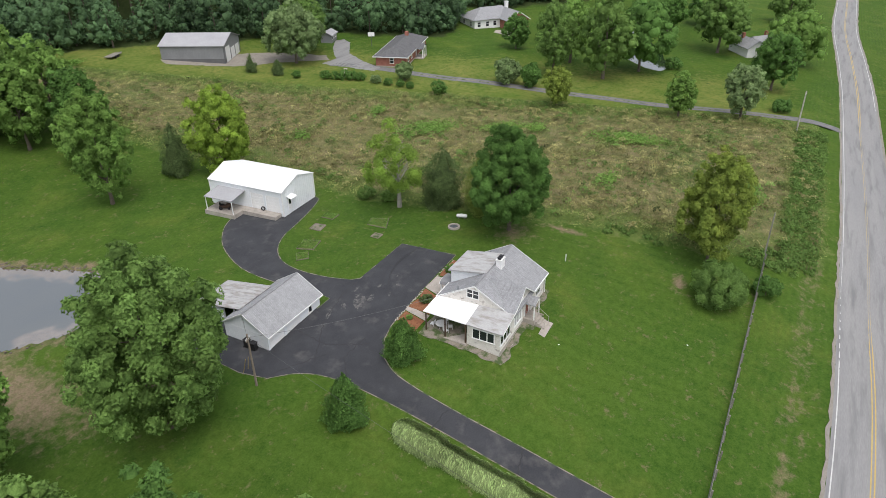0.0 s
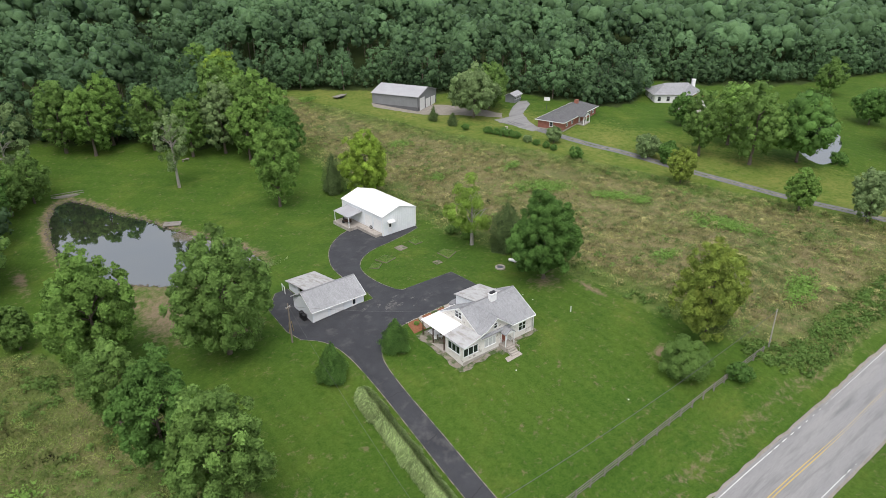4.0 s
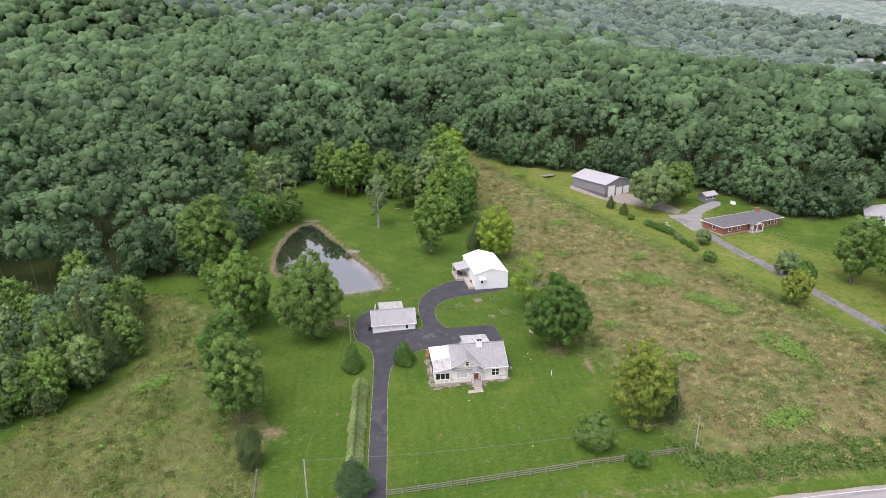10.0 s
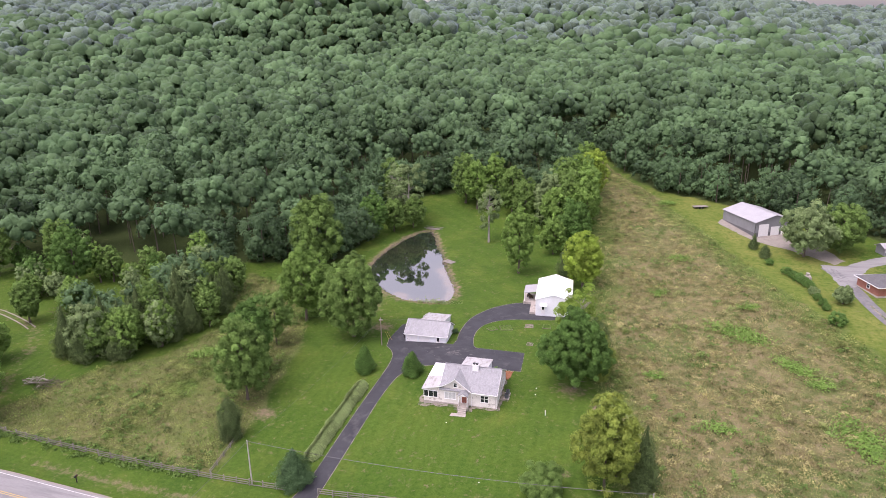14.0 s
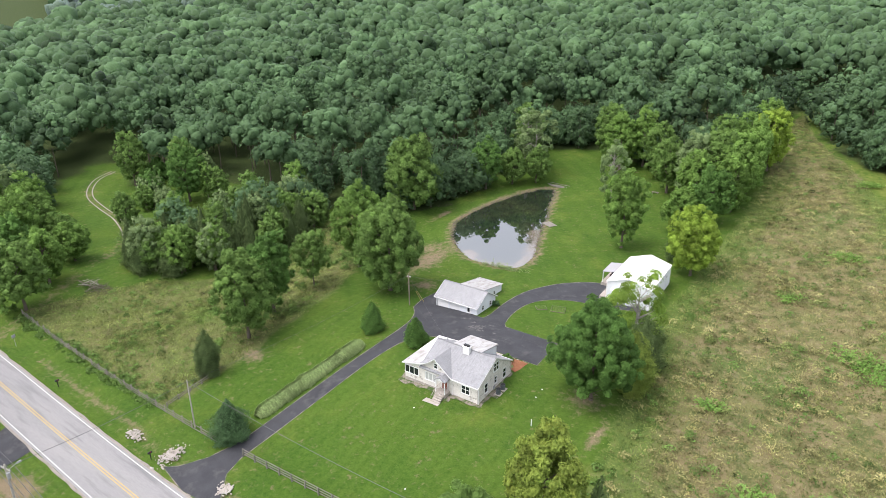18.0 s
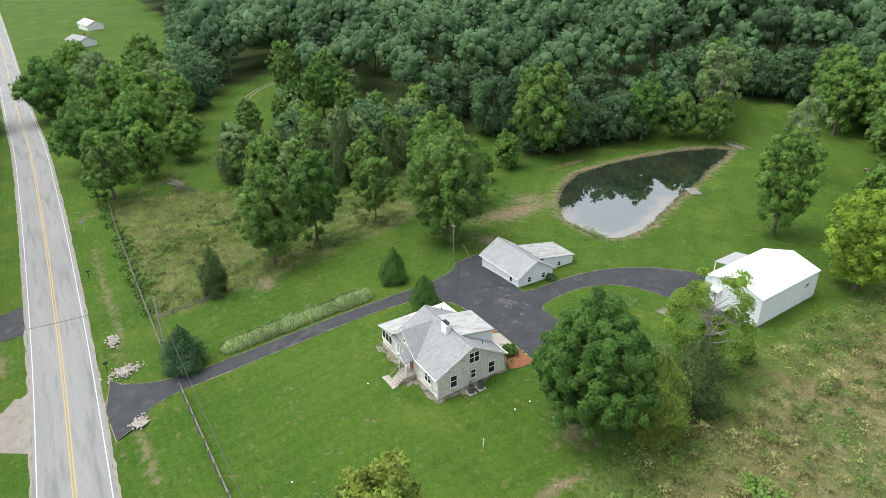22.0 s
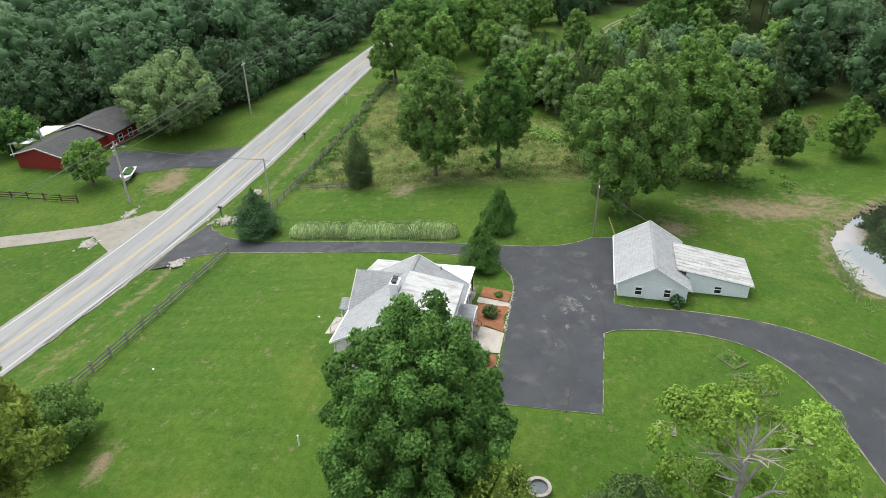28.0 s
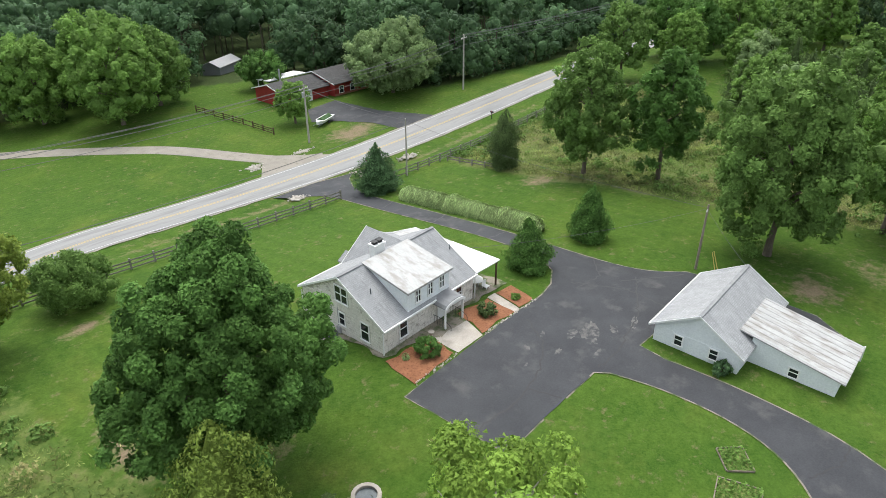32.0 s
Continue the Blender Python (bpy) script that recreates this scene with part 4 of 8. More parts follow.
def broad_tree(name, label, x, y, h, r, leaf="oak", n=4200, size=0.62, low=0.1, lumps=26, trunk=None, squeeze=1.0, seed=1, group="", bark="bark", spread=0.7, category="tree", core=0.5, stretch=(1.0, 1.0), skirt=0.0, bare=None):
    rng = np.random.default_rng(seed)
    ob = thing(name, label, category, (x, y, ground_z(x, y)), 0, group)
    part("trunk", limb_mesh(rng, h, trunk or 0.018 * h + 0.06, h * low * 1.1 + 0.5, r * 0.9, 20 if core <= 0.1 else 9), bark, ob)
    low *= 0.55
    hh = h * (1 - low) / 2
    cz = h * low + hh
    thin = core <= 0.35
    near = math.hypot(x - 10, y - 15) < 62
    c, rc, d = clump_set(rng, r, hh, int(lumps * (1.6 if thin else 4.4)) + 12, squeeze, -0.92, 1.25 if thin else 1.0)
    if not thin:
        c2, rc2, d2 = clump_set(rng, r * 0.68, hh * 0.74, int(lumps * 1.6) + 8, squeeze, -0.92, 0.8)
        c, rc, d = np.vstack([c, c2]), np.concatenate([rc, rc2]), np.vstack([d, d2])
    if skirt:
        down = np.clip(-c[:, 2] / hh, 0, 0.9)
        c[:, :2] *= (1 + skirt * (1 / np.sqrt(1 - down ** 2) - 1))[:, None]
    c[:, :2] *= np.array(stretch)
    if bare:
        keep = c @ np.array(bare) < 0.30 * r
        c, rc, d = c[keep], rc[keep], d[keep]
    c[:, 2] = np.maximum(c[:, 2], -cz + 0.35)
    c = c + np.array([0, 0, cz])
    v, q, k = dome_leaves(rng, c, rc * (0.8 if thin else 1.0), d, int(n * (1.9 if near else 1.25)), max(0.19, size * (0.66 if near else 0.78)))
    tone = rng.normal(0, 0.15, len(c)) + 0.04
    tint = np.repeat(tone[k], 3)
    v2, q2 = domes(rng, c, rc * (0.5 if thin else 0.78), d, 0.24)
    # inner domes tinted 0.06 darker: shade between leaves put into the tint
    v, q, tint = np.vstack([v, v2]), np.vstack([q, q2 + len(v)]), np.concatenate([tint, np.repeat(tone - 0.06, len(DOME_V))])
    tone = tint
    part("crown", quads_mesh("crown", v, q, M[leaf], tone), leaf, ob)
    return ob


def cone_tree(name, label, x, y, h, r, leaf="cedar", n=2600, size=0.4, low=0.03, bulge=0.25, layers=0, seed=1, group="", category="tree"):
    """A conifer: sprays on a ragged cone or column; layers give a spruce its whorls of boughs."""
    rng = np.random.default_rng(seed)
    n = int(n * 2.2)
    ob = thing(name, label, category, (x, y, ground_z(x, y)), 0, group)
    part("trunk", MB().tube((0, 0, -0.3), (0, 0, h * 0.9), 0.02 * h + 0.05, 0.02, 8), "bark", ob)
    kn = 110 + n // 28
    kt, ka, kr = 1 - np.sqrt(rng.uniform(0, 1, kn)), rng.uniform(0, 2 * np.pi, kn), rng.uniform(0.87, 1.12, kn)
    kk = rng.integers(0, kn, n)
    t = np.clip(kt[kk] + rng.normal(0, 0.03, n), 0, 0.995)
    if layers:
        t = (np.floor(t * layers) + rng.uniform(0, 1, n) ** 1.6 * 0.9) / layers
    prof = np.where(t < bulge, 0.72 + 0.28 * t / max(bulge, 1e-3), (1 - t) / (1 - bulge)) ** (0.8 if not layers else 1.0)
    ang = ka[kk] + rng.normal(0, 0.20, n)
    wob = kr[kk] + 0.16 * np.sin(3 * ang + 9 * t + seed) + 0.10 * np.sin(7 * ang - 15 * t)
    frac = t * layers - np.floor(t * layers) if layers else 0
    rad = r * prof * wob * np.sqrt(rng.uniform(0.45, 1.1, n)) * (1.08 - 0.32 * frac if layers else 1)
    p = np.stack([np.cos(ang) * rad, np.sin(ang) * rad, h * low + t * h * (1 - low)], 1)
    f = np.stack([np.cos(ang), np.sin(ang), np.full(n, 0.7 if layers else 0.35)], 1) + 0.5 * rng.normal(size=(n, 3))
    v, q = leaves(rng, p, f, size * 0.62, 0.6)
    k = 10
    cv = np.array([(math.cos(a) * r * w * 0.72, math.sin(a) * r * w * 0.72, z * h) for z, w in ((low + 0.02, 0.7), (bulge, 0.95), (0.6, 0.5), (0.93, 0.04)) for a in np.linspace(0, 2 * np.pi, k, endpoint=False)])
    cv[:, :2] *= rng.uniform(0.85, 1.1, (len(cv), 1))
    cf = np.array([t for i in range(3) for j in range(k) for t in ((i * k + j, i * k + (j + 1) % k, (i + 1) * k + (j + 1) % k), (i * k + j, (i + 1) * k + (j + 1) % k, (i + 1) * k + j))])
    # inner cone tinted 0.25 darker, the crown's inside shade put into colour
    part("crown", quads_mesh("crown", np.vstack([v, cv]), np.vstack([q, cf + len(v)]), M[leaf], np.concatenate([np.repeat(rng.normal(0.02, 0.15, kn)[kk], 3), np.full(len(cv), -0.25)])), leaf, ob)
    return ob


def bush(name, label, x, y, h, r, leaf="maple", n=900, size=0.3, seed=1, group="", category="bush"):
    rng = np.random.default_rng(seed)
    ob = thing(name, label, category, (x, y, ground_z(x, y)), 0, group)
    c, rc, d = clump_set(rng, r, h * 0.52, 46, 0.9, -0.8)
    c = c + np.array([0, 0, h * 0.5])
    c[:, 2] = np.maximum(c[:, 2], 0.15)
    v, q, k = dome_leaves(rng, c, rc, d, int(n * 1.6), size * 0.75)
    cv, cf = domes(rng, c, rc * 0.8, d)
    part("stem", MB().tube((0, 0, -0.15), (0, 0, h * 0.5), 0.06, 0.03, 6), "bark", ob)
    part("crown", quads_mesh("crown", np.vstack([v, cv]), np.vstack([q, cf + len(v)]), M[leaf], np.concatenate([np.zeros(len(v)), np.zeros(len(cv))])), leaf, ob)
    return ob


# trees round the house and yard
broad_tree("maple_tree", "large dense dark green maple on the lawn beside the house", 25.8, 10.0, 15.8, 5.8, "maple", 40000, 0.31, 0.02, 60, 0.32, 0.74, 3, stretch=(1.10, 0.98), skirt=0.75)
cone_tree("cedar_tree", "olive brown upright cedar at the lawn's edge", 29.7, 15.4, 10.0, 2.9, "goldcedar", 7500, 0.32, 0.01, 0.50, 0, 11, "cedars at the field edge")
cone_tree("cedar_tree", "dark green cedar beside the dying tree", 28.8, 22.0, 9.3, 3.1, "cedar", 6200, 0.34, 0.01, 0.55, 0, 12, "cedars at the field edge")
broad_tree("dying_tree", "thin yellow-green tree with bare bleached limbs", 25.4, 27.6, 12.6, 4.9, "limegreen", 6500, 0.30, 0.24, 26, 0.32, 1.0, 5, "", "dead", 0.92, "tree", 0.08, bare=(0.72, -0.58, 0.30))
broad_tree("turning_tree", "tall tree with yellowing autumn leaves by the fence corner", 31.9, -16.0, 15.8, 4.7, "autumn", 8200, 0.45, 0.08, 30, 0.24, 0.75, 6, "", "bark", 0.8)
cone_tree("cedar_tree", "dark cedar standing behind the turning tree", 37.3, -14.6, 10.6, 2.2, "cedar", 3200, 0.36, 0.02, 0.25, 0, 13, "cedars at the field edge")
bush("round_bush", "round dark green bush on the lawn by the fence", 23.4, -18.6, 4.9, 3.1, "oak", 5200, 0.26, 21)
bush("fence_bush", "small dark bush growing through the fence", 28.6, -23.6, 2.5, 1.6, "maple", 800, 0.3, 22)
cone_tree("yard_shrub", "dense rounded dark green shrub beside the driveway", -4.6, 8.9, 5.2, 2.0, "maple", 4200, 0.30, 0.02, 0.22, 0, 23, "", "bush")
cone_tree("spruce_tree", "small bushy green conical tree beyond the driveway", -14.4, 9.4, 6.0, 2.0, "maple", 4200, 0.34, 0.02, 0.22, 0, 24)
cone_tree("spruce_tree", "dark green spruce at the driveway's mouth", -14.6, -20.9, 6.6, 2.9, "spruce", 5600, 0.34, 0.02, 0.34, 7, 25)
cone_tree("columnar_cedar", "dark columnar cedar at the edge of the rough field", -30.7, -12.8, 8.4, 2.0, "cedar", 7500, 0.30, 0.01, 0.55, 0, 26)
broad_tree("pine_tree", "tall dense pine at the lawn's edge", -33.6, -2.2, 17.2, 5.3, "oak", 8000, 0.5, 0.12, 34, 0.3, 0.8, 31)
broad_tree("oak_tree", "tall oak with several trunks beside the pine", -36.8, 6.4, 16.4, 4.4, "maple", 6000, 0.5, 0.18, 28, 0.3, 0.85, 32)
broad_tree("oak_tree", "large oak standing behind the garage by the pole", -22.6, 23.9, 18.2, 7.0, "oak", 11500, 0.5, 0.14, 42, 0.36, 0.85, 33)
broad_tree("oak_tree", "tall light green oak at the rough field's edge", -37.4, 31.1, 19.2, 5.7, "fresh", 8500, 0.52, 0.2, 36, 0.34, 0.85, 34)
broad_tree("young_tree", "thin grey-green tree with sparse leaves", -38.6, 18.6, 12.4, 3.7, "oak", 2600, 0.45, 0.3, 14, 0.14, 0.9, 35)
broad_tree("yellow_tree", "yellow-green tree beside the white barn", 24.2, 61.2, 14.6, 5.4, "lime", 6500, 0.5, 0.1, 30, 0.28, 0.85, 41)
cone_tree("cedar_tree", "dark cedar beside the yellow-green tree", 19.5, 67.5, 9.2, 2.6, "cedar", 2400, 0.4, 0.02, 0.3, 0, 14, "cedars at the field edge")
broad_tree("pond_tree", "tall leafy green tree on the pond lawn", 6.9, 68.4, 19.4, 5.0, "fresh", 7500, 0.52, 0.1, 34, 0.3, 0.7, 42)
broad_tree("ash_tree", "tall thinning ash at the pond's head", -36.2, 108, 21, 5.0, "silver", 4200, 0.6, 0.2, 30, 0.32, 0.9, 43, "", "dead", 0.85, "tree", 0.3)
broad_tree("bank_tree", "large dark tree on the pond's bank", -50.9, 67.5, 21.0, 8.2, "oak", 10500, 0.6, 0.12, 40, 0.36, 0.8, 44)
for _k, (_x, _y, _h, _r, _l, _b) in enumerate(((-16, 123.5, 17.5, 5.2, "fresh", "bark"), (-21.5, 129, 19, 5.4, "oak", "bark"), (-10.5, 128, 18, 5.0, "fresh", "bark"), (-3, 119, 17, 4.8, "oak", "bark"), (3.2, 109, 16, 4.6, "oak", "bark"), (-33.5, 103.6, 10.5, 4.0, "oak", "bark"), (-38.5, 98.5, 11, 4.2, "oak", "bark"), (-43, 91, 15, 4.6, "maple", "bark"), (-41, 112, 19, 4.6, "silver", "dead"), (-45.6, 119, 18, 5, "oak", "dead"), (-48.6, 55.6, 8.5, 3.0, "fresh", "bark"), (-45.5, 46.5, 7, 2.6, "oak", "bark"), (-36.5, 36.5, 13, 4.2, "oak", "bark"))):
    broad_tree("bank_tree", "tall leafy tree at the edge of the pond lawn", _x, _y, _h, _r, _l, 4200 if _b == "bark" else 2400, 0.56, 0.14, 26, None, 0.85, 330 + _k, "trees round the pond", _b, 0.7, "tree", 0.5 if _b == "bark" else 0.1)
broad_tree("dead_tree", "tall half-dead tree with a pale trunk on the lawn", -6.0, 93, 18.6, 3.6, "silver", 2600, 0.5, 0.4, 18, 0.30, 0.9, 45, "", "dead", 0.85, "tree", 0.1)
for _k, (_x, _y, _h, _r, _l) in enumerate(((13.5, 98, 13, 4.4, "fresh"), (19.5, 90, 12, 4.2, "maple"), (21.5, 101, 14.5, 4.8, "fresh"), (16, 108, 15, 5, "oak"), (21, 114, 15, 5, "fresh"), (19, 124, 16, 5.2, "fresh"), (22.5, 135, 15, 5, "lime"), (14, 119, 16, 5, "oak"), (19, 144, 15, 5, "fresh"), (10.5, 106, 15, 4.6, "silver"), (14.5, 84, 9, 3.4, "fresh"))):
    broad_tree("boundary_tree", "leafy green tree in the row along the field", _x, _y, _h * 1.22, _r * 1.12, _l, 3800, 0.62, 0.1, 26, None, 0.85, 50 + _k, "trees along the field")
# round the far barn and the brick house
broad_tree("yard_tree", "round green tree behind the grey barn's court", 91.5, 96.5, 14.0, 6.2, "oak", 4200, 0.62, 0.12, 30, 0.34, 0.85, 72)
broad_tree("yard_tree", "broad grey-green tree beside the grey barn", 81.5, 92.0, 14.8, 7.2, "silver", 5600, 0.62, 0.16, 32, 0.34, 0.85, 71)
for _k, (_x, _y, _h, _r, _l) in enumerate(((86.3, 24.3, 8.6, 3.3, "autumn"), (94.3, 39.6, 5.6, 3.3, "silver"), (95, 34, 5.6, 2.3, "maple"), (106.5, 32.5, 18, 5.0, "oak"), (112, 21.5, 20.5, 6.8, "oak"), (121, 33, 17, 5.2, "fresh"), (124, 15.5, 17.5, 8.6, "maple"), (125, 50, 9.6, 3.9, "maple"), (176, 19, 11, 5.4, "maple"), (92, -0.6, 9.6, 3.2, "fresh"), (96.4, -12.3, 12, 4.2, "silver"), (126.5, -16, 14, 5.6, "maple"), (158, 1, 19, 7.8, "oak"), (157.5, -18.7, 14, 8.2, "fresh"), (83, 61, 4.4, 2.0, "silver"), (200, 42, 12, 5, "oak"), (139, 44, 12, 4.0, "oak"), (192, 8, 12, 8, "maple"), (215, -14, 13, 7, "oak"))):
    broad_tree("lawn_tree", "green tree standing alone on the neighbour's lawn", _x, _y, _h, _r, _l, 2600, 0.6, 0.14, 22, None, 0.85, 80 + _k, "trees on the neighbour's lawn")
for _k, (_x, _y, _h, _r) in enumerate(((69.4, 96, 4.6, 1.5), (71.2, 89.2, 4.0, 1.6))):
    cone_tree("small_cedar", "small dark cedar before the grey barn", _x, _y, _h, _r, "cedar", 1100, 0.34, 0.02, 0.3, 0, 100 + _k, "small cedars")
for _k, (_x, _y, _h, _r) in enumerate(((71.5, 84, 1.6, 1.0), (74.5, 77.8, 1.9, 1.3), (75.5, 75.6, 1.7, 1.2), (76.4, 73.6, 1.9, 1.4), (77.0, 71.8, 1.9, 1.4), (77.8, 70, 1.7, 1.3), (78, 62.5, 1.5, 1.0), (78.5, 59.5, 1.5, 1.0), (78.6, 57.0, 1.4, 0.9), (78.9, 49.6, 2.9, 1.9))):
    bush("lawn_bush", "clipped dark green bush on the far lawn", _x, _y, _h, _r, "maple", 360, 0.3, 110 + _k, "bushes on the far lawn")
bush("flowering_bush", "bush with white flowers on the far lawn", 78.0, 65.8, 1.7, 1.3, "silver", 360, 0.3, 121)
# along the road and across it
for _k, (_x, _y, _h, _r, _l) in enumerate(((-77.5, -20.2, 14.6, 5.4, "oak"), (-85, -12, 12, 4.4, "fresh"), (-97, -14.5, 13, 5.4, "maple"), (-104, -9, 15, 5.6, "fresh"), (-100, -22.5, 14, 6.0, "maple"), (-118, -18, 13, 5.5, "oak"), (-92, -3, 9, 4, "fresh"), (-159, -25, 16.5, 9.6, "maple"), (-131, -5, 15, 5.6, "fresh"))):
    broad_tree("roadside_tree", "leafy green tree beside the road", _x, _y, _h, _r, _l, 4200, 0.58, 0.14, 28, None, 0.85, 130 + _k, "roadside trees")
broad_tree("silver_maple", "broad silver-green maple beside the red house", -50.6, -53.8, 13.2, 9.0, "silver", 12500, 0.5, 0.03, 44, 0.36, 0.9, 141)
broad_tree("yard_tree", "small round tree before the red house", -27.6, -54.4, 7.0, 3.0, "fresh", 2600, 0.4, 0.28, 18, 0.2, 0.9, 142)
for _k, (_x, _y, _h, _r) in enumerate(((-9.5, -79.5, 17.5, 8.2), (-2, -95, 16, 8), (-19, -84, 15, 6.5), (7, -104, 17, 8), (-16, -97, 18, 8))):
    broad_tree("walnut_tree", "large spreading green walnut by the meadow", _x, _y, _h, _r, "fresh" if _k != 2 else "oak", 7000, 0.6, 0.08, 40, 0.4, 0.85, 150 + _k, "walnuts by the meadow")
broad_tree("yard_tree", "low spreading tree behind the red house", -37, -76.5, 7.2, 4.4, "maple", 2600, 0.5, 0.14, 20, 0.22, 0.9, 158)
# dark cedars and brush between the rough field and the woods
BRUSH = [(-71, 0), (-66, 8), (-61, 15), (-58, 26), (-64, 40), (-70, 54)]
for _k in range(46):
    _a = (_k + RNG.uniform(0, 1)) / 46 * 4.999
    _i, _t = int(_a), _a - int(_a)
    _in = RNG.uniform(0, 11)
    _x = BRUSH[_i][0] + (BRUSH[_i + 1][0] - BRUSH[_i][0]) * _t - _in
    _y = BRUSH[_i][1] + (BRUSH[_i + 1][1] - BRUSH[_i][1]) * _t + RNG.uniform(-2, 5)
    if edge_dist(TRACK, [_x], [_y], False)[0] < 9:
        continue
    if _k % 5 in (1, 3):
        broad_tree("brush_tree", "scrubby green tree at the rough field's edge", _x, _y, RNG.uniform(7, 10) + 0.5 * _in, RNG.uniform(2.8, 4.4), ("oak", "silver", "fresh", "oak")[_k // 3 % 4], 1500, 0.5, 0.1, 18, None, 0.85, 170 + _k, "scrub at the field's edge")
    else:
        cone_tree("brush_cedar", "dark scrubby cedar at the rough field's edge", _x, _y, RNG.uniform(8, 10.5) + 0.35 * _in, RNG.uniform(2.5, 3.6), "cedar", 1300, 0.5, 0.02, 0.3, 0, 170 + _k, "scrub at the field's edge")
for _k, (_x, _y, _h, _r) in enumerate(((-112.4, -0.5, 12, 4.2), (-124, 3, 14, 5), (-138, 2, 15, 5.5), (-103.3, 0.4, 8, 3.4), (-114, -10, 13, 4.6), (-160, 2, 15, 6), (-148, -8, 15, 6), (-176, -10, 15, 6), (-190, 6, 16, 7), (-136, -18, 12, 5), (-101.1, 15.2, 10, 3.2), (-205, -14, 15, 7), (-164, -16, 13, 5.5), (-133, 36.5, 17, 5), (-107.6, 37.5, 17, 5.4), (-118, 44, 15, 4.6))):
    broad_tree("clearing_tree", "tall green tree in the clearing beyond the track", _x, _y, _h, _r, ("oak", "fresh", "silver", "oak", "maple")[_k % 5], 2600, 0.62, 0.12, 24, None, 0.85, 210 + _k, "trees in the clearing")

for _k in range(22):
    _a, _q = RNG.uniform(0, 6.283), math.sqrt(RNG.uniform(0, 1))
    _x, _y = CLEARING[0] + CLEARING[2] * _q * math.cos(_a), CLEARING[1] + CLEARING[3] * _q * math.sin(_a)
    if edge_dist(TRACK, [_x], [_y], False)[0] < 8:
        continue
    broad_tree("scrub_tree", "young scrubby tree in the rough clearing", _x, _y, RNG.uniform(4, 12), RNG.uniform(1.8, 3.9), ("oak", "fresh", "silver", "maple")[_k % 4], 700, 0.62, 0.08, 16, None, 0.85, 240 + _k, "scrub in the clearing")


def brush_pile(x, y, r, h, seed, label):
    """A heap of cut branches: bent grey-brown sticks laid over one another."""
    rng = np.random.default_rng(seed)
    ob = thing("brush_pile", label, "brush pile", (x, y, ground_z(x, y)), 0, "piles of cut brush")
    for _ in range(46):
        a, q, b = rng.uniform(0, 6.283), math.sqrt(rng.uniform(0, 1)) * r * 0.75, rng.uniform(0, 6.283)
        ln = rng.uniform(0.7, 1.7)
        z = h * max(0.05, 1 - (q / r) ** 1.5) * rng.uniform(0.3, 1.0)
        c = Vector((math.cos(a) * q, math.sin(a) * q * 0.7, z))
        d = Vector((math.cos(b), math.sin(b) * 0.8, rng.normal(0, 0.25))) * ln
        lo, mid, hi = c - d, c + Vector((0, 0, rng.uniform(0, 0.25))), c + d
        lo.z, hi.z = max(lo.z, 0.0), max(hi.z, 0.02)
        w = rng.uniform(0.03, 0.08)
        part("branch", MB().tube(lo, mid, w, w * 0.8, 5, False).tube(mid, hi, w * 0.8, w * 0.3, 5, False), "dead" if rng.uniform() < 0.45 else "bark", ob)


brush_pile(-76, -8, 3.0, 1.9, 401, "heap of cut grey-brown branches beside the grass track")
brush_pile(-99.5, 46, 4.2, 1.6, 402, "heap of bleached branches in the rough clearing")
brush_pile(-143, 53, 4.0, 1.4, 403, "low heap of brown branches beyond the clearing")


def distant_hills():
    """The wooded hills on the horizon, blue by their painted haze: rounded canopy over the far land, out to three
    kilometres.
    """
    na, nr = 440, 70
    ang, dist = np.meshgrid(np.linspace(radians(-82), radians(70), na), 1280 * (2.6 ** np.linspace(0, 1, nr)))
    x, y = 10 + dist * np.sin(-ang), 20 + dist * np.cos(ang)
    far = np.clip((dist - 1280) / 1300, 0, 1)
    z = np.maximum(height(x, y, False), -15) + 14
    z = z + far * (42 + 26 * np.sin(3.1 * ang + 0.6) + 15 * np.sin(7.3 * ang + 2.0) + 7 * np.sin(17 * ang)) * ease(far * 2.2)
    z = z + np.array([6.0 * noise.noise((a * 0.045, b * 0.045, 2)) + 9.0 * noise.noise((a * 0.006, b * 0.006, 5)) for a, b in zip(x.ravel(), y.ravel())]).reshape(x.shape)
    i = np.arange(na * nr).reshape(nr, na)
    f = np.stack([i[:-1, :-1], i[:-1, 1:], i[1:, 1:], i[1:, :-1]], -1).reshape(-1, 4)
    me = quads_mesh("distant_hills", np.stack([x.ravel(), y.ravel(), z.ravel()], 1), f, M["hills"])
    me.shade_smooth()
    return me


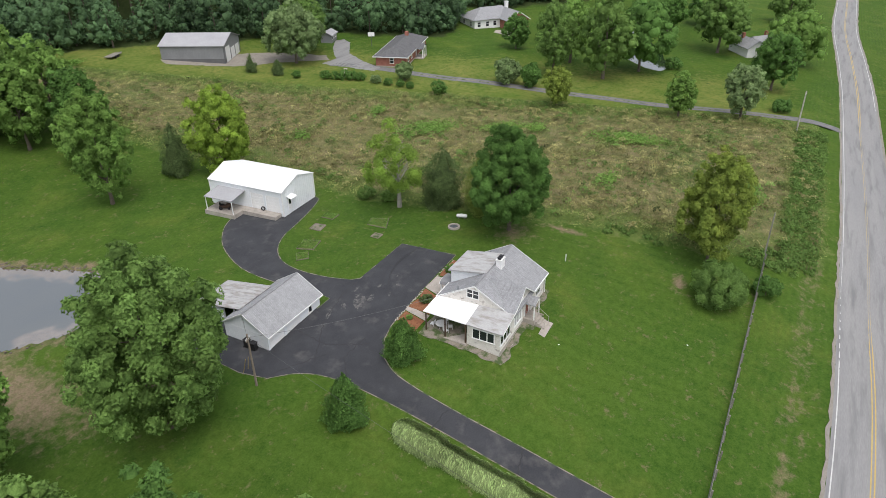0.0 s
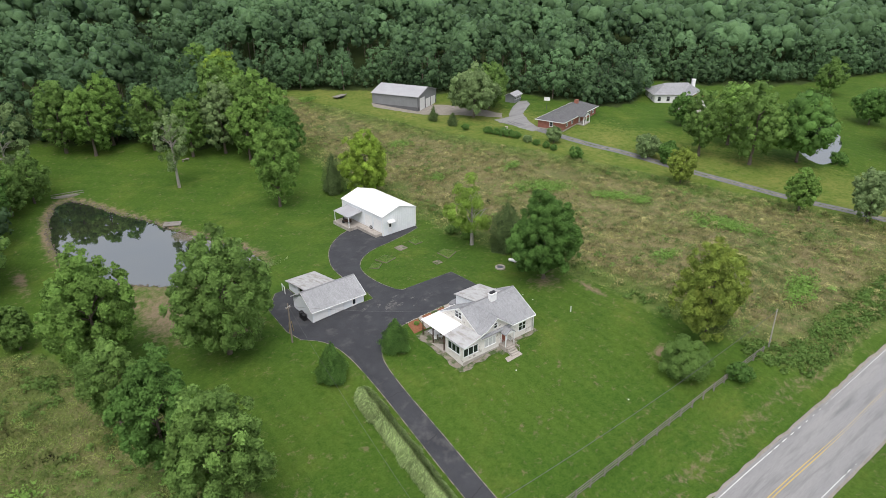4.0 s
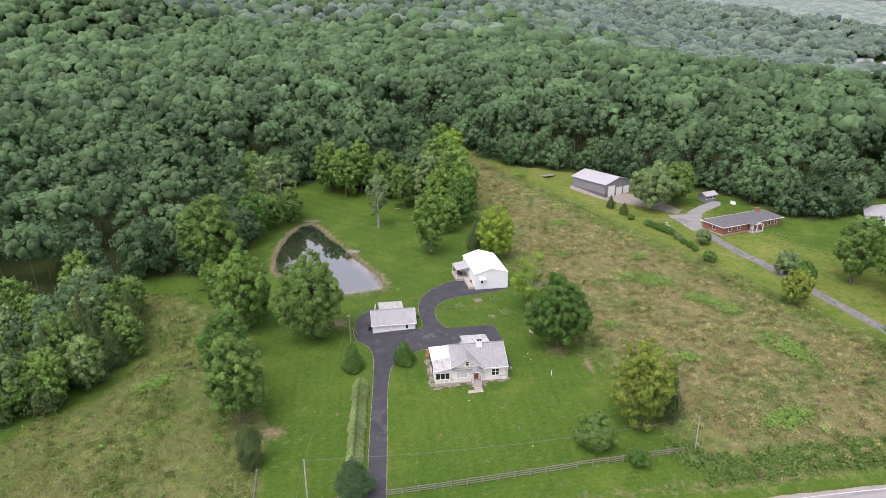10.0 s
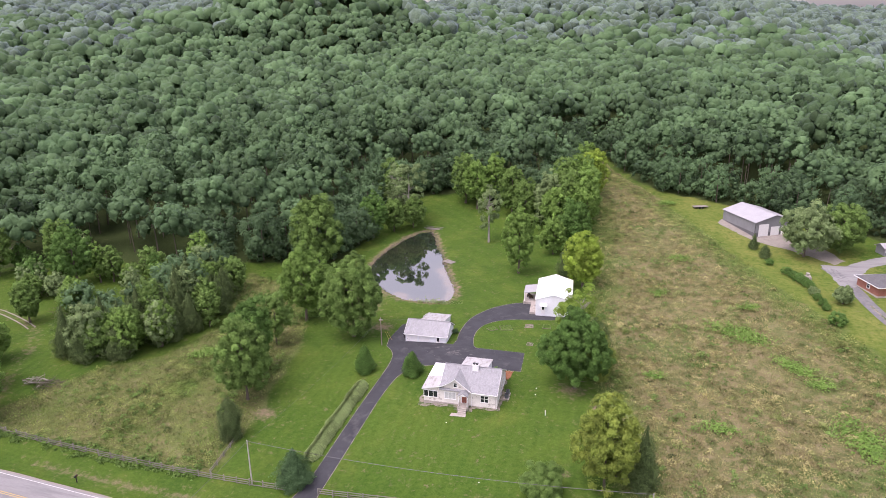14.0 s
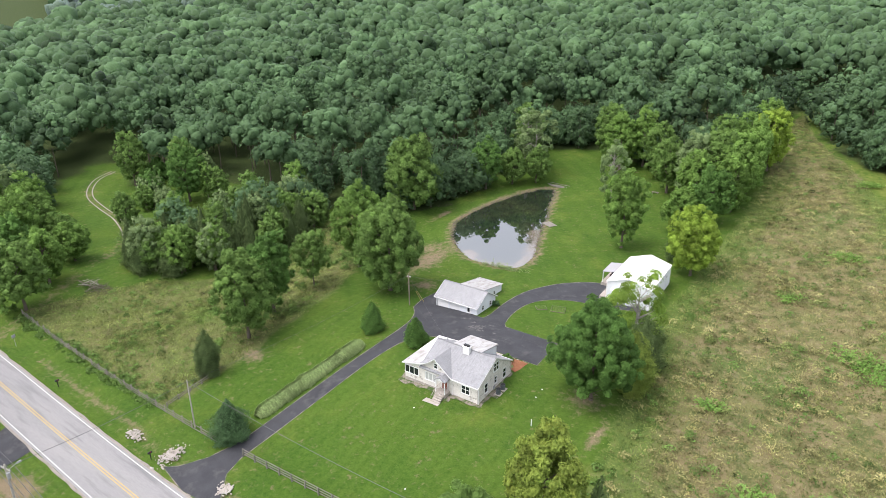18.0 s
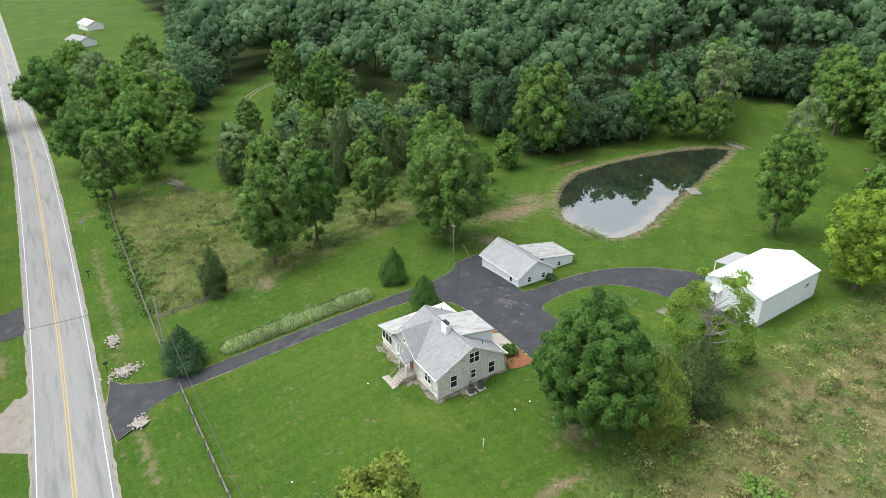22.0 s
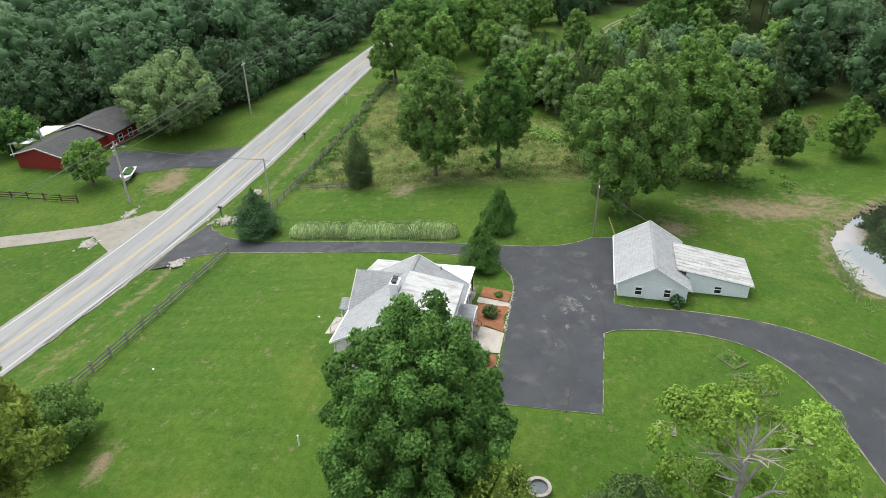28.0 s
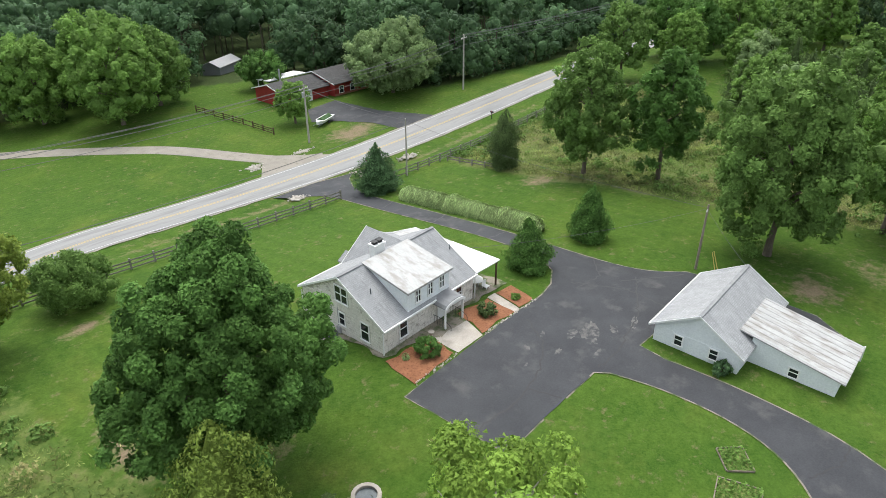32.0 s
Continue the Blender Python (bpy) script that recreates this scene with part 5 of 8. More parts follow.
def wood_points():
    """Where the far woods' trees stand: a jittered lattice that widens with distance, and a close row of young trees along the edge."""
    rows = []
    for lo, hi, gap in ((0, 190, 8.9), (190, 330, 10.2), (330, 560, 11.8), (560, 1310, 15.6)):
        n = int(hi / gap) + 2
        gx, gy = np.meshgrid(np.arange(-n, n + 1) * gap, np.arange(-n, n + 1) * gap)
        x = (gx + RNG.uniform(-0.45, 0.45, gx.shape) * gap).ravel()
        y = (gy + RNG.uniform(-0.45, 0.45, gy.shape) * gap).ravel()
        d = np.hypot(x - 10, y - 20)
        ok = (d >= lo) & (d < hi) & (inside(WOODS[0], x, y) | inside(WOODS[1], x, y))
        rows.append((x[ok], y[ok], d[ok], np.full(ok.sum(), gap)))
    for poly in WOODS:
        for (x0, y0), (x1, y1) in zip(poly, poly[1:] + poly[:1]):
            if min(math.hypot(x0 - 10, y0 - 20), math.hypot(x1 - 10, y1 - 20)) > 330:
                continue
            n = int(math.hypot(x1 - x0, y1 - y0) / 3.6) + 1
            t = (np.arange(n) + RNG.uniform(0, 1, n)) / n
            deep, ln = RNG.uniform(0.8, 6.5, n), math.hypot(x1 - x0, y1 - y0)
            x, y = x0 + (x1 - x0) * t, y0 + (y1 - y0) * t
            s = 1 if inside(poly, [x[0] - (y1 - y0) / ln * 3], [y[0] + (x1 - x0) / ln * 3])[0] else -1
            x, y = x - s * (y1 - y0) / ln * deep, y + s * (x1 - x0) / ln * deep
            d = np.hypot(x - 10, y - 20)
            ok = d < 330
            rows.append((x[ok], y[ok], d[ok], np.full(ok.sum(), 5.0)))
    x, y, d, g = [np.concatenate(c) for c in zip(*rows)]
    ok = ~((d > 330) & (y < 0.10 * np.abs(x))) & ~((d > 600) & (y < 0.42 * np.abs(x)))
    for cx, cy, rx, ry in SUBDIVISION:
        ok &= np.hypot((x - cx) / rx, (y - cy) / ry) > 1
    ok &= edge_dist([(-45, -104), (-38, -84)], x, y, False) > 7
    ok &= edge_dist(TRACK, x, y, False) > np.where(x > -100, 9, 11)
    ok &= np.hypot((x - CLEARING[0]) / CLEARING[2], (y - CLEARING[1]) / CLEARING[3]) > 1
    return x[ok], y[ok], d[ok], g[ok]


def build_woods():
    """Each wood tree is a crown of knobbly leaf domes; nearer ones have more domes and leaf tufts on them."""
    rng = np.random.default_rng(99)
    wx, wy, wd, wg = wood_points()
    wz = height(wx, wy)
    edge = np.minimum(edge_dist(WOODS[0], wx, wy), edge_dist(WOODS[1], wx, wy))
    young = wg == 5.0
    front = ~young & (edge < 13) & (wd < 330)
    inner = ~young & ~front
    # farther trees get the leaf material with haze in its colour
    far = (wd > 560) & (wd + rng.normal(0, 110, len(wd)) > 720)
    sheets = []
    for pick, k, tufts, size, low in ((young, 12, 170, 0.60, -0.9), (front & (wd < 150), 36, 800, 0.62, -0.92), (front & (wd >= 150), 24, 260, 0.95, -0.92), (inner & (wd < 190), 18, 170, 1.0, -0.3), (inner & (wd >= 190) & (wd < 330), 12, 56, 1.3, -0.25),
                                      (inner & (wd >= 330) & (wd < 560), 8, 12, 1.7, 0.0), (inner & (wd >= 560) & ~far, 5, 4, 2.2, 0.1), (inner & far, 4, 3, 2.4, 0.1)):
        m = int(pick.sum())
        near = low < -0.5
        r = wg[pick] * rng.uniform(0.42, 0.72, m)
        h = rng.uniform(13.0, 23.0, m) * (0.86 if near else 1.0) * np.where(young[pick], 0.52, 1.0)
        hh = h * (0.49 if near else 0.34)
        mid = h * (0.47 if near else 0.66)
        i = np.arange(k) + 0.5
        cz = np.clip(0.97 - (0.97 - low) * i / k + rng.normal(0, 0.07, (m, k)), low, 0.98)
        an = 2.39996 * i + rng.uniform(0, 6.283, (m, 1)) + rng.normal(0, 0.3, (m, k))
        d = np.stack([np.cos(an) * np.sqrt(1 - cz ** 2), np.sin(an) * np.sqrt(1 - cz ** 2), cz], -1)
        c = d * np.stack([r, r, hh], -1)[:, None] * rng.uniform(0.58, 0.86, (m, k, 1))
        rc = r[:, None] * 1.62 / math.sqrt(k) * rng.uniform(0.72, 1.22, (m, k))
        c = (c + np.stack([wx[pick], wy[pick], wz[pick] + mid], -1)[:, None]).reshape(-1, 3)
        d = (d + np.array([0, 0, 0.55])).reshape(-1, 3)
        tone = np.clip(rng.normal(-0.02, 0.22, m) + 0.2 * (rng.uniform(size=m) < 0.12), -0.5, 0.45)
        tone = (tone[:, None] + rng.normal(0, 0.09, (m, k))).ravel()
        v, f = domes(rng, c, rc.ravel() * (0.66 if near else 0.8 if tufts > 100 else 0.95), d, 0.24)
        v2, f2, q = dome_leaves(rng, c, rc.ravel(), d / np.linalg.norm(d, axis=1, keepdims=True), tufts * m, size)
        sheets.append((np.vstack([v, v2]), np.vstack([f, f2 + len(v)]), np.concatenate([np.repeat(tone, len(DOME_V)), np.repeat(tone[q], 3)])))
    base = np.cumsum([0] + [len(v) for v, f, t in sheets])
    near = quads_mesh("woods", np.vstack([v for v, f, t in sheets[:-1]]), np.vstack([f + o for (v, f, t), o in zip(sheets[:-1], base)]), M["woods"], np.concatenate([t for v, f, t in sheets[:-1]]))
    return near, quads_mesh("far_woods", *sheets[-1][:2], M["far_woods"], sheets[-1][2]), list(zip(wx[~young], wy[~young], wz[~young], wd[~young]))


single("distant_hills", distant_hills(), "hills", "wooded hills on the horizon with haze put in as bluish glow", "hills", kind="structure")
_wm, _fm, WOOD_TREES = build_woods()
single("woods", _wm, "woods", "dense dark green deciduous woods over the hills", "woods", kind="stuff")
single("far_woods", _fm, "far_woods", "far green woods over the valley and its slopes, bluish haze put into their colour", "woods", kind="stuff")
_tb = MB()
for _x, _y, _z, _d in WOOD_TREES:
    if _d < 175:
        _tb.tube((_x, _y, _z - 0.3), (_x + RNG.normal(0, 0.3), _y, _z + 9.5), RNG.uniform(0.16, 0.3), 0.1, 5, False)
single("wood_trunks", _tb, "bark", "grey-brown trunks along the woods' edge", "tree trunks", kind="stuff")


def weed_field(poly, dens, mat, seed, deep=(-999, -0.3)):
    """Tufts of tall weeds and dry grass that stand in a rough field."""
    rng = np.random.default_rng(seed)
    x0, x1, y0, y1 = min(p[0] for p in poly), max(p[0] for p in poly), min(p[1] for p in poly), max(p[1] for p in poly)
    n = int((x1 - x0) * (y1 - y0) * dens)
    x, y = rng.uniform(x0, x1, n), rng.uniform(y0, y1, n)
    sd = signed(poly, x, y) + rng.normal(0, 0.5 if deep[1] > -1 else 2.5, n)
    keep = (sd > deep[0]) & (sd < deep[1])
    x, y = x[keep], y[keep]
    n = len(x)
    big = np.array([noise.noise((a * 0.11, b * 0.11, 4)) for a, b in zip(x, y)])
    hgt = np.clip(0.42 + 0.40 * big + rng.normal(0, 0.14, n), 0.15, 1.1)
    p = np.stack([x, y, height(x, y) + hgt * 0.42], 1)
    f = rng.normal(size=(n, 3)) * np.array([1, 1, 0.35]) + np.array([0, 0, 0.5])
    v, q = leaves(rng, p, f, hgt * 0.48 + 0.08, 0.36)
    clump = np.array([noise.noise((a * 0.55, b * 0.55, 9)) + 0.6 * noise.noise((a * 0.2, b * 0.2, 3)) for a, b in zip(x, y)])
    return quads_mesh("field_weeds", v, q, M[mat], np.repeat(rng.normal(0, 0.14, n) + 0.85 * clump, 3))


single("field_weeds", weed_field(FIELD_E, 18.0, "weeds", 5, (-999, -5.0)), "weeds", "tall brown and green weeds of the rough field", "weeds", kind="stuff")
def weed_clumps(poly, n, mat, seed, size):
    """Taller leafy clumps that stand out of the rough field."""
    rng = np.random.default_rng(seed)
    x, y = rng.uniform(min(p[0] for p in poly), max(p[0] for p in poly), 4 * n), rng.uniform(min(p[1] for p in poly), max(p[1] for p in poly), 4 * n)
    lie = np.array([noise.noise((a * 0.07, b * 0.07, seed)) for a, b in zip(x, y)])
    ok = (signed(poly, x, y) < -1.5) & (lie + rng.normal(0, 0.25, 4 * n) > 0)
    x, y = x[ok][:n], y[ok][:n]
    n = len(x)
    r = rng.uniform(0.25, 0.95, n) ** 1.3 * size
    c = np.stack([x, y, height(x, y) + 0.1], 1)
    v, f, k = dome_leaves(rng, c, r, np.tile([0, 0, 1.6], (n, 1)), 22 * n, 0.26)
    v[:, 2] = np.maximum(v[:, 2], height(v[:, 0], v[:, 1]))
    return quads_mesh("weed_clumps", v, f, M[mat], np.repeat((rng.normal(0, 0.26, n))[k], 3))


single("weed_clumps", weed_clumps(FIELD_E, 1900, "weeds", 21, 1.0), "weeds", "straw-coloured and brown weed clumps in the rough field", "weeds", kind="stuff")
single("green_clumps", weed_clumps(FIELD_E, 1300, "oak", 22, 0.95), "oak", "dark green leafy clumps in the rough field", "weeds", kind="stuff")
single("green_clumps", weed_clumps(FIELD_W, 420, "oak", 23, 0.8), "oak", "green leafy clumps in the small rough meadow", "weeds", kind="stuff")
single("edge_weeds", weed_field(FIELD_E, 18.0, "meadow", 15, (-7.0, -0.3)), "meadow", "green and olive weeds along the rough field's edge", "weeds", kind="stuff")
single("meadow_weeds", weed_field(FIELD_W, 30.0, "meadow", 6), "meadow", "tall olive green weeds of the small rough meadow", "weeds", kind="stuff")


LUSH = ((58.2, 41.3, 6.5, 3.2, -0.6), (66.3, 28.6, 4.2, 2.4, -0.9), (71.6, 5.0, 3.2, 7.0, 0.2), (48.8, 84.0, 3.0, 2.2, 0.0), (56.7, -18.0, 5.5, 2.2, 0.3), (50.2, 2.6, 2.6, 1.6, 0.0), (47.7, 132.0, 3.4, 2.0, 0.4), (69.5, 22.5, 2.6, 1.8, 0.0), (40, 18, 2.2, 1.5, 0.5), (62, 55, 2.6, 1.6, 0.2), (43, 60, 2.4, 1.4, 0.9), (-52, 12, 4, 2, 0.8), (-38, 34, 3, 2, 0.2))
for _x, _y, _a, _b, _t in LUSH:
    _rng = np.random.default_rng(int(abs(_x) * 7))
    _n = int(_a * _b * 70)
    _an, _q = _rng.uniform(0, 6.283, _n), np.sqrt(_rng.uniform(0, 1, _n)) * (1 + 0.25 * _rng.normal(size=_n))
    _u, _w = _a * _q * np.cos(_an), _b * _q * np.sin(_an)
    _px, _py = _x + _u * math.cos(_t) - _w * math.sin(_t), _y + _u * math.sin(_t) + _w * math.cos(_t)
    _v, _f = sprays(_rng, np.stack([_px, _py, height(_px, _py) + _rng.uniform(0.45, 0.85, _n)], 1), _rng.normal(size=(_n, 3)) * 0.5 + np.array([0, 0, 1.0]), np.full(_n, 0.42), 0.7)
    single("lush_weeds", quads_mesh("lush_weeds", _v, _f, M["fresh"], np.full(len(_v), 0.25)), "fresh", "bright green patch of broad-leaved weeds", "weeds", "lush patches in the fields", "stuff")


def plume_hedge():
    """The long clump of plume grass that runs beside the driveway."""
    rng = np.random.default_rng(8)
    n = 42000
    t, th, ro = rng.uniform(0, 1, n), rng.uniform(-1.75, 1.75, n), rng.uniform(0.82, 1.12, n)
    lump = 0.94 + 0.17 * np.interp(t * 27, np.arange(28), rng.uniform(-1, 1, 28)) + 0.08 * np.interp(t * 70, np.arange(71), rng.uniform(-1, 1, 71))
    lump = lump * (1 - np.abs(2 * t - 1) ** 14) ** 0.5
    x, y = -14.6 + 1.6 * t + 1.3 * np.sin(th) * ro * lump, -16.2 + 21.0 * t + rng.normal(0, 0.15, n)
    z = height(x, y) + 0.35 + 1.25 * np.cos(th) * ro * lump
    f = np.stack([np.sin(th), np.zeros(n), np.cos(th) + 0.2], 1) + 0.45 * rng.normal(size=(n, 3))
    # arching blades: each runs up and over its clump and droops outwards
    out = np.stack([np.sin(th) * 0.75, rng.normal(0, 0.22, n), -0.55 * np.abs(np.sin(th)) - 0.15], 1)
    ln, wd = rng.uniform(0.35, 0.80, n)[:, None], rng.uniform(0.016, 0.042, n)[:, None]
    p = np.stack([x, y, z], 1)
    side = np.stack([rng.normal(0, 0.3, n), np.ones(n), rng.normal(0, 0.2, n)], 1)
    v = np.stack([p - out * ln * 0.5 - side * wd, p - out * ln * 0.5 + side * wd, p + out * ln * 0.6], 1).reshape(-1, 3)
    q = np.arange(3 * n).reshape(n, 3)
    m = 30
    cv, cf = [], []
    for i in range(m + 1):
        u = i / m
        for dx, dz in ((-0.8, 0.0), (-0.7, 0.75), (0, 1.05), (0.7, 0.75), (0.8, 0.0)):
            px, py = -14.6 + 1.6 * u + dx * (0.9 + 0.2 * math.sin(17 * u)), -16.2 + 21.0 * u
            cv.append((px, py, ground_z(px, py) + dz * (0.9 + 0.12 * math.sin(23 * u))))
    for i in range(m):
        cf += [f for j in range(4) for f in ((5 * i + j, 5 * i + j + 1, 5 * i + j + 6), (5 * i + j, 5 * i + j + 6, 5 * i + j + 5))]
    # core tint lowered to put shade between the blades; swells paler than dips
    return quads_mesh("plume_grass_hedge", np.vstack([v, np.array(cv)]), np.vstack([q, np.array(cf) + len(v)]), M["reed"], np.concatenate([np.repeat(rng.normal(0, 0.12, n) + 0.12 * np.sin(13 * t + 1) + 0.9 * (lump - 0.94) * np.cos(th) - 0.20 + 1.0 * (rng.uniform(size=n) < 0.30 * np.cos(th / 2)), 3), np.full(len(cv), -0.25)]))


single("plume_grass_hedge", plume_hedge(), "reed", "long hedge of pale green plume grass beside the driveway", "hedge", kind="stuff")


def roadside_brush():
    """Rank green growth between the rough field and the road, and along the ditches and fence ends."""
    rng = np.random.default_rng(12)
    vs, fs, base = [], [], 0
    for x0, x1, y0, y1, n in ((37.5, 98, -28.8, -24.0, 520), (34.5, 39, -27, -20, 40), (31.5, 34.5, -12, -2, 14), (-76, -31, -23.5, -20.5, 150), (-64, -50, 30, 58, 60), (-47, -33, 28, 46, 60)):
        for _ in range(n):
            x, y, r = rng.uniform(x0, x1), rng.uniform(y0, y1), rng.uniform(0.35, 1.05)
            k = int(26 * r) + 6
            d = rng.normal(size=(k, 3))
            d /= np.linalg.norm(d, axis=1, keepdims=True)
            d[:, 2] = np.abs(d[:, 2])
            p = np.array([x, y, ground_z(x, y)]) + d * np.array([r, r, r * rng.uniform(0.6, 1.3)]) * rng.uniform(0.5, 1, (k, 1))
            v, q = sprays(rng, p, d + 0.5 * rng.normal(size=d.shape) + np.array([0, 0, 0.4]), 0.42, 0.6)
            vs.append(v)
            fs.append(q + base)
            base += len(v)
    v = np.vstack(vs)
    return quads_mesh("roadside_brush", v, np.vstack(fs), M["oak"], np.zeros(len(v)))


single("roadside_brush", roadside_brush(), "oak", "rank green weeds and brush along the verge", "brush", kind="stuff")

# ---- buildings ----
def window(parent, at, facing, w, h, lights=2, name="window", mat="trim", split=True, glass="glass"):
    """A sash window on a wall. at: the middle of its sill line; facing: degrees the wall faces (0 is +x)."""
    m = pose(*at, 0, 0, facing)
    fr, t = MB(), 0.09
    d0, d1 = -0.03, 0.07
    fr.box(d0, d1, -w / 2, -w / 2 + t, 0, h).box(d0, d1, w / 2 - t, w / 2, 0, h).box(d0, d1, -w / 2 + t, w / 2 - t, h - t, h).box(d0, d1 + 0.05, -w / 2 - 0.04, w / 2 + 0.04, -0.07, 0)
    if split:
        fr.box(d0, d1 - 0.02, -w / 2 + t, w / 2 - t, h / 2 - 0.03, h / 2 + 0.03)
    for i in range(1, lights):
        y = -w / 2 + w * i / lights
        fr.box(d0, d1 - 0.01, y - t / 2, y + t / 2, 0, h - t)
    fr.v = [tuple(m @ Vector(v)) for v in fr.v]
    ob = part(name, fr, mat, parent)
    for i in range(lights):
        y0, y1 = -w / 2 + w * i / lights + t * 0.5, -w / 2 + w * (i + 1) / lights - t * 0.5
        for z0, z1 in (((0, h / 2 - 0.02), (h / 2 + 0.02, h - t * 0.5)) if split else ((0, h - t * 0.5),)):
            g = MB().box(0.006, 0.02, y0, y1, z0, z1)
            g.v = [tuple(m @ Vector(v)) for v in g.v]
            part("pane", g, glass, ob)
    return ob


def stone_courses(parent, at, turn, outline, holes, base_z, seed):
    """Cast stone blocks in uneven courses, a little proud of their wall. outline: top height at a distance along the wall."""
    rng = np.random.default_rng(seed)
    blocks, m = [], pose(*at, 0, 0, turn)
    z = base_z
    length = outline[-1][0]
    while z < max(p[1] for p in outline) - 0.1:
        hh = rng.choice([0.20, 0.26, 0.32])
        u = rng.uniform(-0.4, 0)
        while u < length:
            w = rng.uniform(0.38, 0.78)
            a, b = max(u, 0.02), min(u + w, length - 0.02)
            u += w
            if b - a < 0.12:
                continue
            top = min(np.interp(a, [p[0] for p in outline], [p[1] for p in outline]), np.interp(b, [p[0] for p in outline], [p[1] for p in outline]))
            z1 = min(z + hh, top - 0.02)
            spans = [(a, b)]
            for hx0, hx1, hz0, hz1 in holes:
                if z < hz1 - 0.08 and z1 > hz0 + 0.08:
                    spans = [q for s0, s1 in spans for q in ((s0, min(s1, hx0)), (max(s0, hx1), s1)) if q[1] - q[0] > 0.09]
                    spans = [q for i, q in enumerate(spans) if q not in spans[:i]]
            for s0, s1 in spans:
                if z1 - z > 0.1:
                    blocks.append((s0 + 0.008, s1 - 0.008, z + 0.008, z1 - 0.008, rng.uniform(0.010, 0.024)))
        z += hh
    for a, b, z0, z1, d in blocks:
        e = min(0.02, d)
        k = MB()
        k.v = [(-0.02, a, z0), (-0.02, b, z0), (-0.02, b, z1), (-0.02, a, z1), (d, a + e, z0 + e), (d, b - e, z0 + e), (d, b - e, z1 - e), (d, a + e, z1 - e)]
        k.f = [(4, 5, 6, 7), (0, 1, 5, 4), (1, 2, 6, 5), (2, 3, 7, 6), (3, 0, 4, 7)]
        k.v = [tuple(m @ Vector(v)) for v in k.v]
        part("stone_block", k, "stone", parent)


house = thing("house", "one-and-a-half storey pale cast-stone house with grey shingle roof", "house", (0, -0.28, -0.37))
FE, BE, RZ, RY = 2.70, 2.74, 5.34, 4.81        # front eave, back eave, ridge height and its place
WX0, WX1, WY0, WY1 = 3.3, 13.35, 0.4, 9.15


def front_z(y):
    return FE + (RZ - FE) * (y - 0.1) / (RY - 0.1)


def back_z(y):
    return RZ - (RZ - BE) * (y - RY) / (9.42 - RY)


wall_e = part("wall", MB().prism([(WX1 - 0.25, WY0, -1.2), (WX1 - 0.25, WY1, -1.2), (WX1 - 0.25, WY1, back_z(WY1) - 0.1), (WX1 - 0.25, RY, RZ - 0.12), (WX1 - 0.25, WY0, front_z(WY0) - 0.1)], (0.25, 0, 0)), "mortar", house)
wall_w = part("wall", MB().prism([(WX0, WY0, -1.2), (WX0, WY1, -1.2), (WX0, WY1, back_z(WY1) - 0.1), (WX0, RY, RZ - 0.12), (WX0, WY0, front_z(WY0) - 0.1)], (0.25, 0, 0)), "stone", house)
wall_s = part("wall", MB().prism([(WX0 + 0.25, WY0, -1.2), (WX1 - 0.25, WY0, -1.2), (WX1 - 0.25, WY0, 2.7), (8.85, WY0, 2.7), (6.04, WY0, 4.84), (4.6, WY0, 3.74), (WX0 + 0.25, WY0, 3.1)], (0, 0.25, 0)), "stone", house)
wall_n = part("wall", MB().box(WX0 + 0.25, WX1 - 0.25, WY1 - 0.25, WY1, -1.2, 2.78), "mortar", house)
_sun = MB().box(0.3, WX0, 0.4, 0.62, -1.2, 2.42).box(0.3, 0.52, 0.62, 4.2, -1.2, 2.44).box(0.52, WX0, 4.0, 4.2, -1.2, 2.5)
_sun.prism([(0.3, 0.4, 2.42), (WX0, 0.4, 2.42), (WX0, 0.4, 3.1), (1.8, 0.4, 2.7)], (0, 0.22, 0))
part("sunroom_wall", _sun, "stone", house)
_r = MB()
_r.slab((WX0 - 0.1, 0.05, FE), (WX1 + 0.15, 0.05, FE), (WX1 + 0.15, RY, RZ), (WX0 - 0.1, RY, RZ), 0.13)
_r.slab((WX0 - 0.1, RY, RZ), (WX1 + 0.15, RY, RZ), (WX1 + 0.15, 9.45, BE), (WX0 - 0.1, 9.45, BE), 0.13)
part("main_roof", _r, "shingle", house, "grey asphalt shingle roof", True)
_r = MB()
_r.slab((6.04, -0.0, 4.98), (8.98, -0.0, 2.72), (8.98, 0.25, 2.80), (6.04, 4.2, 5.0), 0.12)
_line = [(6.04, 4.98, 4.2), (5.3, 4.34, 3.0), (4.6, 3.86, 2.2), (3.9, 3.50, 1.55), (3.2, 3.25, 1.1)]
for (xa, za, ya), (xb, zb, yb) in zip(_line, _line[1:]):
    _r.slab((xb, 0.0, zb), (xa, 0.0, za), (xa, ya, za + 0.02), (xb, yb, zb + 0.02), 0.12)
part("cross_gable_roof", _r, "shingle", house, "grey shingle cross gable with a swept slope", True)
_r = MB()


def wing_z(x, y):
    lo, hi = 2.51 + 0.16 * (y / 9.4), 3.27 - 0.48 * (y / 9.4)
    return lo + (hi - lo) * (x - 0.05) / 3.25


def wing(mb, y0, y1, n):
    for i in range(n):
        a, b = y0 + (y1 - y0) * i / n, y0 + (y1 - y0) * (i + 1) / n
        mb.slab((0.05, a, wing_z(0.05, a)), (3.3, a, wing_z(3.3, a)), (3.3, b, wing_z(3.3, b)), (0.05, b, wing_z(0.05, b)), 0.09)
    return mb


